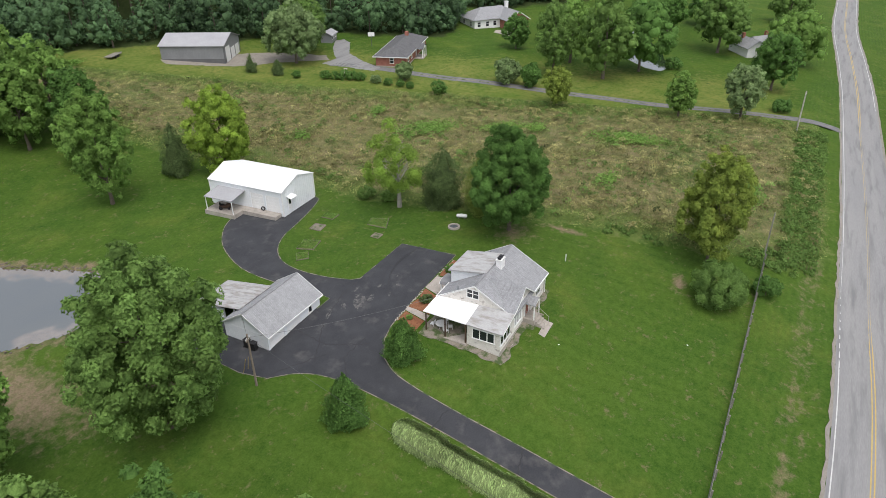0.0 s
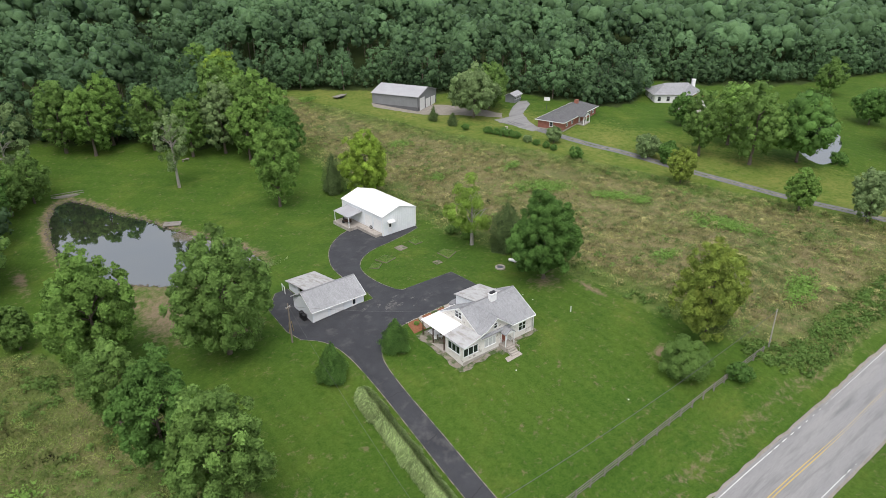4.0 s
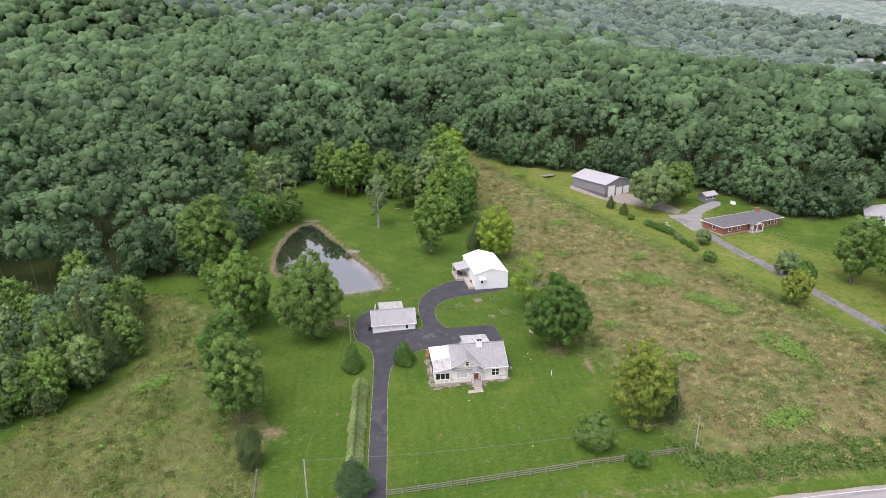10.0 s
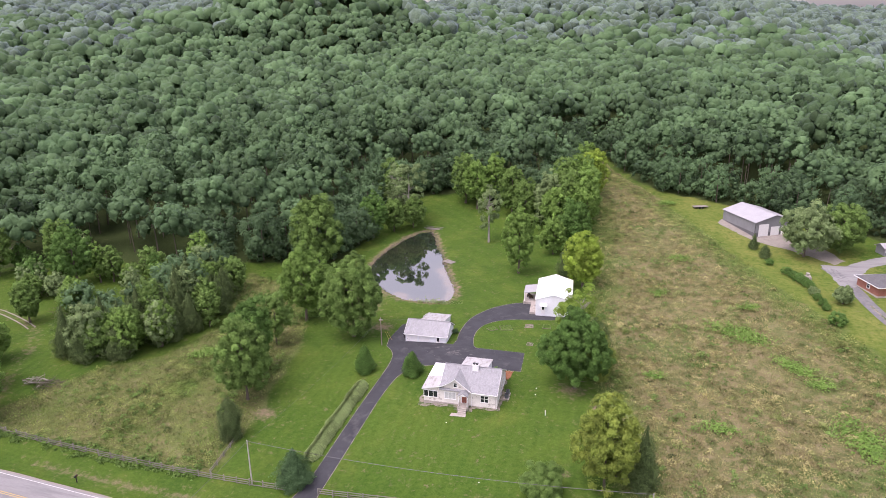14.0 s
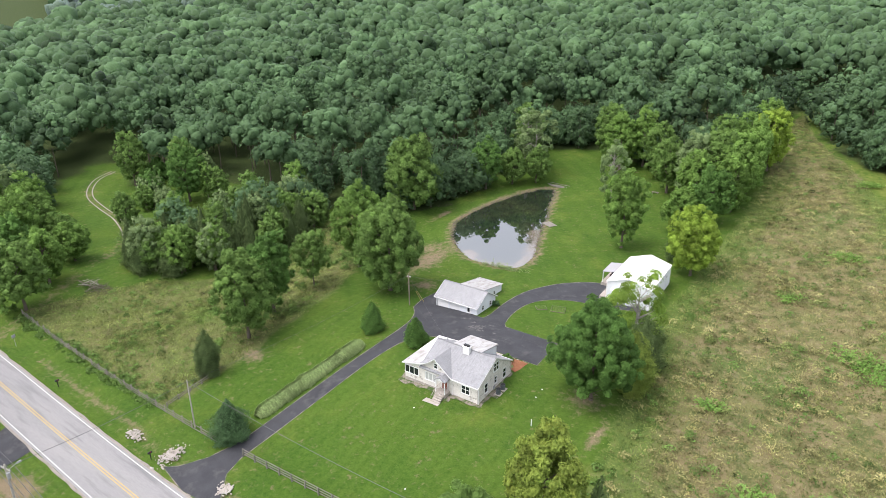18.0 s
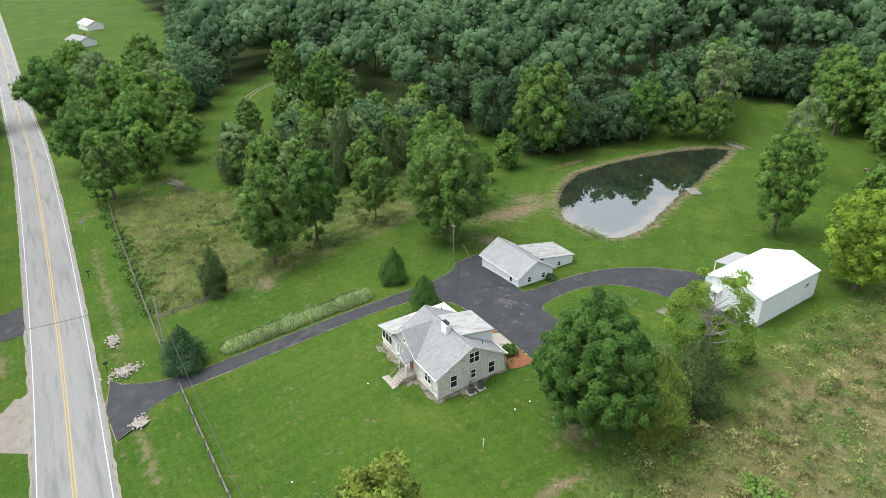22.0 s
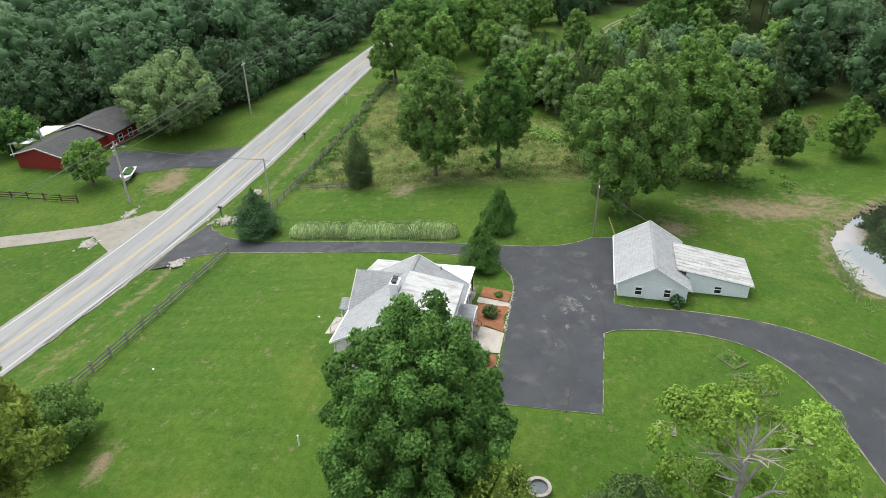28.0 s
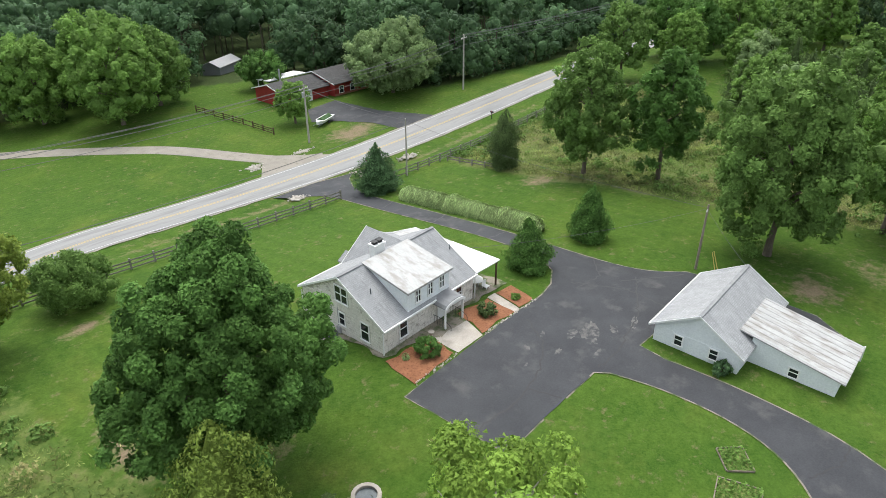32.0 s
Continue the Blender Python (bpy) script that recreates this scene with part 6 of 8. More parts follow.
part("sunroom_roof", wing(MB(), 0.0, 4.25, 3), "stained_metal", house, "streaked grey-white sunroom roof")
part("porch_roof", wing(MB(), 4.25, 9.42, 4), "white_metal", house, "white metal porch roof")
part("ridge_cap", MB().slab((WX0 - 0.1, RY - 0.14, RZ - 0.03), (WX1 + 0.15, RY - 0.14, RZ - 0.03), (WX1 + 0.15, RY + 0.14, RZ - 0.03), (WX0 - 0.1, RY + 0.14, RZ - 0.03), -0.055), "shingle", house)
# white rake and eave boards
_tb = MB()
for x in (WX0 - 0.13, WX1 + 0.15):
    part("rake_board", MB().prism([(x, 0.02, FE - 0.16), (x, 0.02, FE + 0.03), (x, RY, RZ + 0.03), (x, RY, RZ - 0.16)], (0.035, 0, 0)), "trim", house)
    part("rake_board", MB().prism([(x, RY, RZ - 0.16), (x, RY, RZ + 0.03), (x, 9.48, BE + 0.03), (x, 9.48, BE - 0.16)], (0.035, 0, 0)), "trim", house)
part("eave_gutter", MB().box(8.98, WX1 + 0.15, -0.06, 0.05, FE - 0.13, FE - 0.01), "trim", house, "white eave gutter")
part("eave_gutter", MB().box(WX0 - 0.1, WX1 + 0.15, 9.45, 9.56, BE - 0.13, BE - 0.01), "trim", house, "white eave gutter")
_tb = MB()
for (xa, za, _), (xb, zb, _) in zip(_line, _line[1:]):
    _tb.prism([(xb, -0.04, zb - 0.14), (xa, -0.04, za - 0.14), (xa, -0.04, za + 0.02), (xb, -0.04, zb + 0.02)], (0, 0.035, 0))
part("rake_board", _tb, "trim", house, "white painted swept rake board")
_tb = MB().prism([(6.04, -0.04, 4.84), (8.98, -0.04, 2.58), (8.98, -0.04, 2.74), (6.04, -0.04, 5.0)], (0, 0.035, 0))
part("rake_board", _tb, "trim", house)
_tb = MB().prism([(0.05, -0.04, 2.37), (3.2, -0.04, 3.10), (3.2, -0.04, 3.25), (0.05, -0.04, 2.53)], (0, 0.035, 0))
part("rake_board", _tb, "trim", house)
for x, y in ((13.4, 0.32), (13.4, 9.24), (3.2, 9.3), (8.95, 0.3)):
    part("downspout", MB().tube((x, y, -0.3), (x, y, 2.4), 0.05, 0.05, 6), "trim", house)
# back dormer
_d = MB()
_d.prism([(10.62, 9.2, 2.6), (10.62, 5.05, 5.0), (10.62, 5.05, 5.27), (10.62, 9.2, 4.56)], (0.22, 0, 0)).prism([(6.3, 9.2, 2.6), (6.3, 5.05, 5.0), (6.3, 5.05, 5.27), (6.3, 9.2, 4.56)], (0.22, 0, 0))
_d.box(6.52, 10.62, 9.0, 9.2, 2.6, 4.56)
dormer = part("dormer", _d, "siding", house, "pale siding shed dormer")
part("dormer_roof", MB().slab((6.1, 9.45, 4.62), (6.1, 4.75, 5.42), (11.0, 4.75, 5.42), (11.0, 9.45, 4.62), 0.16), "stained_metal", dormer, "stained white membrane roof")
for x in (9.75, 8.45, 7.15):
    window(house, (x, 9.2, 3.3), 90, 0.62, 1.05)
# chimney
chim = part("chimney", MB().box(8.35, 9.4, 3.9, 4.55, 4.2, 6.0).box(8.3, 9.45, 3.85, 4.6, 5.9, 6.02), "trim", house, "white painted chimney")
for x in (8.62, 9.12):
    part("flue_cap", MB().box(x - 0.17, x + 0.17, 4.06, 4.4, 6.02, 6.14).box(x - 0.22, x + 0.22, 4.0, 4.46, 6.2, 6.25).box(x - 0.02, x + 0.02, 4.2, 4.24, 6.1, 6.22), "black", chim, "black chimney cap")
# windows by wall
window(house, (1.6, 0.4, 0.85), -90, 2.6, 1.25, 3, "picture_window", split=False)
window(house, (0.3, 2.3, 0.95), 180, 2.6, 1.25, 3, "picture_window", split=False)
window(house, (5.1, 0.4, 0.85), -90, 2.1, 1.3, 3, "picture_window", split=False, glass="curtain")
part("foundation", MB().box(0.28, 6.7, 0.37, 0.4, -1.2, 0.0).box(8.6, 13.37, 0.37, 0.4, -1.2, 0.0), "concrete", house, "stained concrete foundation band")
window(house, (11.2, 0.4, 0.95), -90, 1.45, 1.3, 2)
window(house, (6.04, 0.4, 3.25), -90, 0.72, 0.85, 1)
window(house, (13.35, 2.35, 0.94), 0, 0.95, 1.5, 1)
window(house, (13.35, 5.0, 3.2), 0, 1.45, 1.35, 2)
window(house, (13.35, 4.9, 1.2), 0, 0.75, 1.1, 1)
window(house, (13.35, 7.35, 0.94), 0, 0.95, 1.5, 1)
window(house, (11.3, 9.15, 1.05), 90, 0.9, 1.45, 1)
window(house, (5.45, 9.15, 1.1), 90, 1.5, 1.35, 2)
window(house, (3.3, 5.0, 3.75), 180, 1.5, 1.05, 2)
for x in (2.7, 6.2):
    window(house, (13.35, x, -0.15), 0, 0.85, 0.38, 1, "basement_window", "concrete", False)
for x in (12.2, 5.2):
    window(house, (x, 9.15, 0.06), 90, 0.85, 0.38, 1, "basement_window", "concrete", False)
for x in (1.4, 3.9, 10.6):
    window(house, (x, 0.4, -0.32), -90, 0.6, 0.3, 1, "basement_window", "concrete", False)
# front entrance
part("front_door", MB().box(7.2, 8.1, 0.33, 0.4, 0.43, 2.28), "door_red", house, "reddish varnished front door")
part("door_trim", MB().box(7.05, 7.2, 0.3, 0.41, 0.38, 2.38).box(8.1, 8.25, 0.3, 0.41, 0.38, 2.38).box(7.2, 8.1, 0.3, 0.41, 2.28, 2.4), "trim", house)
_p = MB()
_p.slab((6.72, -1.0, 2.38), (7.65, -1.0, 2.98), (7.65, 0.4, 2.98), (6.72, 0.4, 2.38), 0.1)
_p.slab((7.65, -1.0, 2.98), (8.58, -1.0, 2.38), (8.58, 0.4, 2.38), (7.65, 0.4, 2.98), 0.1)
portico = part("front_portico", _p, "shingle", house, "gabled grey portico roof", True)
part("pediment", MB().prism([(6.85, -0.93, 2.34), (8.45, -0.93, 2.34), (7.65, -0.93, 2.84)], (0, 0.06, 0)), "trim", portico)
for x in (6.88, 8.42):
    part("porch_post", MB().box(x - 0.06, x + 0.06, -0.9, -0.78, 0.36, 2.36), "trim", portico)
part("landing", MB().box(6.75, 8.55, -0.95, 0.4, -1.2, 0.38), "concrete", house, "stained concrete landing")
for i in range(4):
    part("step", MB().box(6.95, 8.35, -1.25 - 0.3 * i, -0.95 - 0.3 * i, -1.4, 0.19 - 0.19 * i), "concrete", house)
for x in (6.95, 8.35):
    _h = MB()
    _h.tube((x, -0.9, 1.14), (x, -2.1, 0.29), 0.025, 0.025, 6).tube((x, -2.1, 0.3), (x, -2.1, -0.7), 0.025, 0.025, 6).tube((x, -0.9, 1.14), (x, -0.9, 0.34), 0.025, 0.025, 6).tube((x, -0.9, 1.2), (x, 0.3, 1.2), 0.025, 0.025, 6)
    for y in np.arange(-0.8, 0.3, 0.16):
        _h.tube((x, y, 0.37), (x, y, 1.2), 0.013, 0.013, 4, False)
    part("handrail", _h, "concrete", house, "grey iron handrail")
# back entrance
part("back_door", MB().box(6.75, 7.6, 9.15, 9.21, 0.46, 2.41), "trim", house, "white panelled back door")
_p = MB()
for i in range(6):
    a, b = math.pi * i / 6, math.pi * (i + 1) / 6
    _p.slab((7.2 - 1.15 * math.cos(a), 9.2, 2.48 + 0.42 * math.sin(a)), (7.2 - 1.15 * math.cos(b), 9.2, 2.48 + 0.42 * math.sin(b)), (7.2 - 1.15 * math.cos(b), 10.6, 2.45 + 0.42 * math.sin(b)), (7.2 - 1.15 * math.cos(a), 10.6, 2.45 + 0.42 * math.sin(a)), 0.07)
hood = part("back_hood", _p, "shingle", house, "grey arched hood over the back door")
part("hood_arch", MB().prism([(7.2 - 1.15 * math.cos(math.pi * i / 10), 10.6, 2.38 + 0.42 * math.sin(math.pi * i / 10)) for i in range(11)] + [(7.2 + 0.95 * math.cos(math.pi * i / 10), 10.6, 2.25 + 0.34 * math.sin(math.pi * i / 10)) for i in range(11)], (0, 0.06, 0)), "trim", hood, "white arched trim")
for x in (6.2, 8.2):
    part("hood_post", MB().box(x - 0.06, x + 0.06, 10.42, 10.54, -0.5, 2.5), "trim", hood)
part("back_landing", MB().box(6.2, 8.2, 9.15, 10.35, -0.7, 0.44).box(6.4, 8.0, 10.35, 10.65, -0.7, 0.27).box(6.4, 8.0, 10.65, 10.95, -0.7, 0.10), "concrete", house, "concrete back steps")
part("door_mat", MB().box(6.7, 7.6, 9.45, 10.1, 0.44, 0.46), "black", house, "black rubber door mat")
for x in (6.25, 8.15):
    _h = MB()
    _h.tube((x, 9.25, 1.33), (x, 10.35, 1.33), 0.022, 0.022, 6).tube((x, 10.35, 1.33), (x, 11.0, 0.93), 0.022, 0.022, 6).tube((x, 11.0, 0.93), (x, 11.0, -0.1), 0.022, 0.022, 6)
    for y in np.arange(9.35, 10.35, 0.16):
        _h.tube((x, y, 0.44), (x, y, 1.33), 0.012, 0.012, 4, False)
    part("handrail", _h, "black", house, "black iron handrail")
# side porch
part("porch_floor", MB().box(-0.1, 3.3, 4.2, 9.35, -0.9, 0.02), "concrete", house)
for y in (9.15, 6.8, 4.35):
    part("porch_post", MB().box(0.12, 0.24, y - 0.06, y + 0.06, 0.02, wing_z(0.2, y) - 0.08), "brown", house, "brown porch post")
part("foundation_apron", drape([(-0.6, -0.35), (6.3, -0.4), (6.2, -1.3), (9.1, -1.2), (9.1, -0.3), (13.9, -0.25), (13.95, 2.8), (14.9, 2.9), (15.0, 5.5), (13.8, 5.7), (13.75, 9.5), (10.2, 9.9), (9.2, 10.9), (6.2, 11.0), (5.8, 9.7), (-0.7, 9.7)], 0.4, 0.42, 0.45), "crumb", house, "gravel and broken concrete apron")
for k in range(4):
    part("vent_pipe", MB().tube((12.2 - 2.9 * k, 6.9 if k != 2 else 5.8, 3.6), (12.2 - 2.9 * k, 6.9 if k != 2 else 5.8, 4.6 if k != 1 and k != 2 else 3.8), 0.05, 0.05, 6), "unit", house) if k in (0, 3) else None

# garage
G0 = -1.75
garage = thing("garage", "white-sided double garage with weathered grey shingle roof", "garage", (0, -0.05, 0.95))
GX0, GX1, GY0, GY1, GE, GR, GRY = -10.2, -1.3, 22.35, 28.5, 0.30, 2.36, 25.42
for x in (GX0, GX1 - 0.2):
    part("wall", MB().prism([(x, GY0, G0 - 0.8), (x, GY1, G0 - 0.8), (x, GY1, GE - 0.1), (x, GRY, GR - 0.14), (x, GY0, GE - 0.1)], (0.2, 0, 0)), "siding", garage, "pale lap-sided gable wall")
part("wall", MB().box(GX0 + 0.2, GX1 - 0.2, GY1 - 0.2, GY1, G0 - 0.8, GE - 0.08), "siding", garage)
part("wall", MB().box(GX0 + 0.2, GX1 - 0.2, GY0, GY0 + 0.2, G0 + 1.92, GE - 0.05), "siding", garage)
for a, b in ((GX0 + 0.2, -10.0), (-7.6, -7.2), (-4.9, GX1 - 0.2)):
    part("wall", MB().box(a, b, GY0, GY0 + 0.2, G0 - 0.8, G0 + 1.92), "siding", garage)
for i in range(14):
    for x, y0, y1 in ((GX1, GY0, GY1), (GX0, GY0, GY1)):
        z = G0 + 0.02 + 0.15 * i
        if z < GE - 0.2:
            part("siding_board", MB().prism([(x, y0, z), (x, y1, z), (x, y1, z + 0.15), (x, y0, z + 0.15)], (0.012 if x == GX1 else -0.012, 0, 0)), "siding", garage)
for a, b in ((-10.0, -7.6), (-7.2, -4.9)):
    gd = part("garage_door", MB().box(a, b, GY0 + 0.08, GY0 + 0.13, G0 - 0.2, G0 + 1.92), "trim", garage, "white panelled garage door")
    for i in range(4):
        part("door_panel", MB().box(a + 0.06, b - 0.06, GY0 + 0.055, GY0 + 0.08, G0 + 0.03 + 0.475 * i, G0 + 0.46 + 0.475 * i), "trim", gd)
sd = part("side_door", MB().box(-3.5, -2.65, GY0 - 0.03, GY0 + 0.02, G0 + 0.05, G0 + 2.0), "trim", garage, "white door with a glazed upper half")
part("pane", MB().box(-3.3, -2.85, GY0 - 0.045, GY0 - 0.03, G0 + 0.85, G0 + 1.8), "glass", sd)
_r = MB()
_r.slab((GX0 - 0.25, GY0 - 0.35, GE - 0.02), (GX1 + 0.25, GY0 - 0.35, GE - 0.02), (GX1 + 0.25, GRY, GR), (GX0 - 0.25, GRY, GR), 0.11)
_r.slab((GX0 - 0.25, GRY, GR), (GX1 + 0.25, GRY, GR), (GX1 + 0.25, GY1 + 0.35, GE - 0.05), (GX0 - 0.25, GY1 + 0.35, GE - 0.05), 0.11)
part("roof", _r, "shingle_old", garage, "weathered grey shingle roof", True)
part("ridge_cap", MB().slab((GX0 - 0.25, GRY - 0.13, GR - 0.04), (GX1 + 0.25, GRY - 0.13, GR - 0.04), (GX1 + 0.25, GRY + 0.13, GR - 0.04), (GX0 - 0.25, GRY + 0.13, GR - 0.04), -0.06), "shingle_old", garage)
_t = MB()
for x in (GX0 - 0.28, GX1 + 0.25):
    _t.prism([(x, GY0 - 0.37, GE - 0.15), (x, GY0 - 0.37, GE + 0.02), (x, GRY, GR + 0.03), (x, GRY, GR - 0.14)], (0.035, 0, 0))
    _t.prism([(x, GRY, GR - 0.14), (x, GRY, GR + 0.03), (x, GY1 + 0.37, GE - 0.02), (x, GY1 + 0.37, GE - 0.18)], (0.035, 0, 0))
_t.box(GX0 - 0.25, GX1 + 0.25, GY0 - 0.42, GY0 - 0.35, GE - 0.15, GE)
part("rake_board", _t, "trim", garage)
for y in (24.2, 26.75):
    window(garage, (GX1 + 0.012, y, -0.75), 0, 0.72, 0.85, 1)
# lean-to behind the garage
_w = MB().box(-3.6, -3.4, GY1, 34.2, -3.0, 0.35).box(-8.2, -3.6, 34.0, 34.2, -3.2, -0.12).box(-8.2, -8.0, 30.6, 34.0, -3.2, -0.1)
_w.v = [(x, y, z if z < -1 or not (-3.7 < x < -3.3) else 0.86 - (y - 28.5) * 0.172) for x, y, z in _w.v]
part("leanto_wall", _w, "siding", garage)
part("leanto_roof", MB().slab((-8.6, 34.6, -0.05), (-8.6, 27.6, 1.15), (-3.25, 27.6, 1.15), (-3.25, 34.6, -0.05), 0.1), "stained_metal", garage, "streaked white metal lean-to roof")
for k in range(9):
    x = -8.4 + 0.62 * k
    part("roof_seam", MB().slab((x, 34.6, -0.02), (x, 27.6, 1.18), (x + 0.05, 27.6, 1.18), (x + 0.05, 34.6, -0.02), 0.03), "stained_metal", garage)
window(garage, (-3.4, 31.5, -1.1), 0, 0.75, 0.75, 1)
part("leanto_post", MB().box(-8.3, -8.18, 28.8, 28.92, -2.6, 0.82), "trim", garage)
ramp = thing("rail_fence", "short white rail beside the lean-to", "fence", (0, 0, 0))
for x, y in ((-9.4, 33.2), (-9.2, 34.5)):
    part("post", MB().box(x - 0.05, x + 0.05, y - 0.05, y + 0.05, ground_z(x, y) - 0.2, ground_z(x, y) + 1.3), "trim", ramp)
part("rail", MB().tube((-9.4, 33.2, ground_z(-9.4, 33.2) + 1.2), (-9.2, 34.5, ground_z(-9.2, 34.5) + 1.2), 0.04, 0.04, 6), "trim", ramp)
for k, (x, y) in enumerate(((-10.75, 24.9), (-10.8, 23.9))):
    z = ground_z(x, y)
    bn = thing("trash_bin", "black plastic wheeled bin beside the garage", "bin", (x, y, z), 5 * k, "bins beside the garage")
    _b = MB().prism([(-0.26, -0.3, 0.03), (0.26, -0.3, 0.03), (0.26, 0.26, 0.03), (-0.26, 0.26, 0.03)], (0, 0, 0.93))
    _b.v = [(a * (0.86 + 0.2 * c), b * (0.86 + 0.2 * c), c) for a, b, c in _b.v]
    part("body", _b, "black", bn)
    part("lid", MB().slab((-0.31, -0.36, 0.99), (0.31, -0.36, 0.99), (0.31, 0.34, 1.06), (-0.31, 0.34, 1.06), 0.05), "black", bn)
    for s in (-0.25, 0.25):
        part("wheel", MB().tube((s - 0.03, 0.3, 0.1), (s + 0.03, 0.3, 0.1), 0.1, 0.1, 10), "black", bn)

# white pole barn
B0, BT = -2.75, 3.4
barn = thing("white_barn", "long white metal barn with a low gable roof", "barn", (18.45, 47.95, 3.0), BT)
BW, BL, BE2, BR = 3.95, 6.7, 0.72, 2.0
_w = MB().prism([(-BW, -BL, B0 - 0.6), (BW, -BL, B0 - 0.6), (BW, -BL, BE2 - 0.05), (0, -BL, BR - 0.08), (-BW, -BL, BE2 - 0.05)], (0, 0.2, 0)).prism([(-BW, BL - 0.2, B0 - 0.6), (BW, BL - 0.2, B0 - 0.6), (BW, BL - 0.2, BE2 - 0.05), (0, BL - 0.2, BR - 0.08), (-BW, BL - 0.2, BE2 - 0.05)], (0, 0.2, 0))
_w.box(BW - 0.2, BW, -BL + 0.2, BL - 0.2, B0 - 0.6, BE2 - 0.05)
_w.box(-BW, -BW + 0.2, -0.6, BL - 0.2, B0 - 0.6, BE2 - 0.05).box(-BW, -BW + 0.2, -BL + 0.2, -0.6, B0 + 2.5, BE2 - 0.05).box(-BW, -BW + 0.2, -BL + 0.2, -6.1, B0 - 0.6, B0 + 2.5).box(-BW, -BW + 0.2, -3.65, -3.25, B0 - 0.6, B0 + 2.5).box(-BW, -BW + 0.2, -0.9, -0.6, B0 - 0.6, B0 + 2.5)
part("wall", _w, "siding", barn, "pale blue-white ribbed metal walls")
for k in range(17):
    x = -BW + 0.25 + 0.465 * k
    part("wall_rib", MB().box(x, x + 0.05, -BL - 0.025, -BL, B0 - 0.3, BE2 - 0.12 + (1 - abs(x) / BW) * (BR - BE2) * 0.95), "siding", barn)
for k in range(15):
    y = -BL + 0.4 + 0.8 * k
    part("wall_rib", MB().box(BW, BW + 0.025, y, y + 0.05, B0 - 0.3, BE2 - 0.1), "siding", barn)
part("roof", MB().slab((-BW - 0.2, -BL - 0.15, BE2 - 0.02), (0, -BL - 0.15, BR), (0, BL + 0.15, BR), (-BW - 0.2, BL + 0.15, BE2 - 0.02), 0.07).slab((0, -BL - 0.15, BR), (BW + 0.2, -BL - 0.15, BE2 - 0.02), (BW + 0.2, BL + 0.15, BE2 - 0.02), (0, BL + 0.15, BR), 0.07), "white_metal", barn, "bright white metal roof")
for y0, y1 in ((-6.1, -3.65), (-3.25, -0.9)):
    gd = part("overhead_door", MB().box(-BW + 0.05, -BW + 0.1, y0, y1, B0 - 0.1, B0 + 2.5), "trim", barn, "white overhead door")
    for i in range(5):
        part("door_panel", MB().box(-BW + 0.03, -BW + 0.05, y0 + 0.05, y1 - 0.05, B0 + 0.03 + 0.49 * i, B0 + 0.48 + 0.49 * i), "trim", gd)
for x, y in ((-BW - 0.02, -BL - 0.03), (BW, -BL - 0.03), (-BW - 0.02, BL - 0.05), (BW, BL - 0.05)):
    part("corner_trim", MB().box(x - 0.08, x + 0.1, y - 0.02, y + 0.1, B0 - 0.3, BE2 - 0.06), "trim", barn)
bd = part("side_door", MB().box(-2.75, -1.9, -BL - 0.06, -BL, B0 + 0.1, B0 + 2.1), "trim", barn)
part("pane", MB().box(-2.55, -2.1, -BL - 0.075, -BL - 0.06, B0 + 1.0, B0 + 1.95), "glass", bd)
part("door_awning", MB().slab((-3.0, -BL - 0.85, B0 + 2.15), (-1.5, -BL - 0.85, B0 + 2.15), (-1.5, -BL, B0 + 2.4), (-3.0, -BL, B0 + 2.4), 0.05), "trim", barn)
window(barn, (BW, 4.2, -1.15), 0, 1.0, 0.7, 2, split=False)
part("gable_vent", MB().tube((0, -BL - 0.03, BR - 0.55), (0, -BL, BR - 0.55), 0.16, 0.16, 10), "trim", barn)
part("porch_roof", MB().slab((-7.2, 0.0, -0.56), (-BW, 0.0, -0.12), (-BW, 5.1, -0.12), (-7.2, 5.1, -0.56), 0.08), "light_metal", barn, "grey metal porch roof")
for y in (0.1, 4.95):
    part("porch_post", MB().box(-7.1, -7.0, y - 0.05, y + 0.05, B0 - 0.5, -0.62), "trim", barn)
part("porch_slab", MB().box(-7.3, -BW, -0.2, 5.3, B0 - 0.8, B0 - 0.02).box(-5.4, -BW, -6.2, -0.2, B0 - 0.8, B0 + 0.01), "concrete", barn)
tr_ = thing("garden_tractor", "dark lawn tractor parked under the barn porch", "tractor", tuple((pose(18.45, 47.95, 3.0, 0, 0, BT) @ Vector((-5.9, 2.6, B0 - 0.02)))), 30)
part("body", MB().box(-0.3, 0.3, -0.9, 0.2, 0.25, 0.6).box(-0.28, 0.28, -0.9, -0.3, 0.6, 0.85).box(-0.45, 0.45, 0.15, 0.75, 0.35, 0.62), "brown", tr_)
part("seat", MB().box(-0.22, 0.22, 0.25, 0.65, 0.65, 0.75).box(-0.22, 0.22, 0.6, 0.7, 0.75, 1.1), "black", tr_)
for x, y, r in ((-0.5, 0.5, 0.3), (0.38, 0.5, 0.3), (-0.42, -0.65, 0.2), (0.3, -0.65, 0.2)):
    part("wheel", MB().tube((x, y, r), (x + 0.14, y, r), r, r, 12), "black", tr_)
ti = thing("tyre", "black tyre leaning by the barn doors", "tyre", tuple((pose(18.45, 47.95, 3.0, 0, 0, BT) @ Vector((-BW - 0.3, -3.2, B0 + 0.02)))), 20)
_b = MB()
for i in range(14):
    a, b = 2 * math.pi * i / 14, 2 * math.pi * (i + 1) / 14
    _b.tube((0, 0.27 * math.cos(a), 0.36 + 0.27 * math.sin(a)), (0, 0.27 * math.cos(b), 0.36 + 0.27 * math.sin(b)), 0.09, 0.09, 6, False)
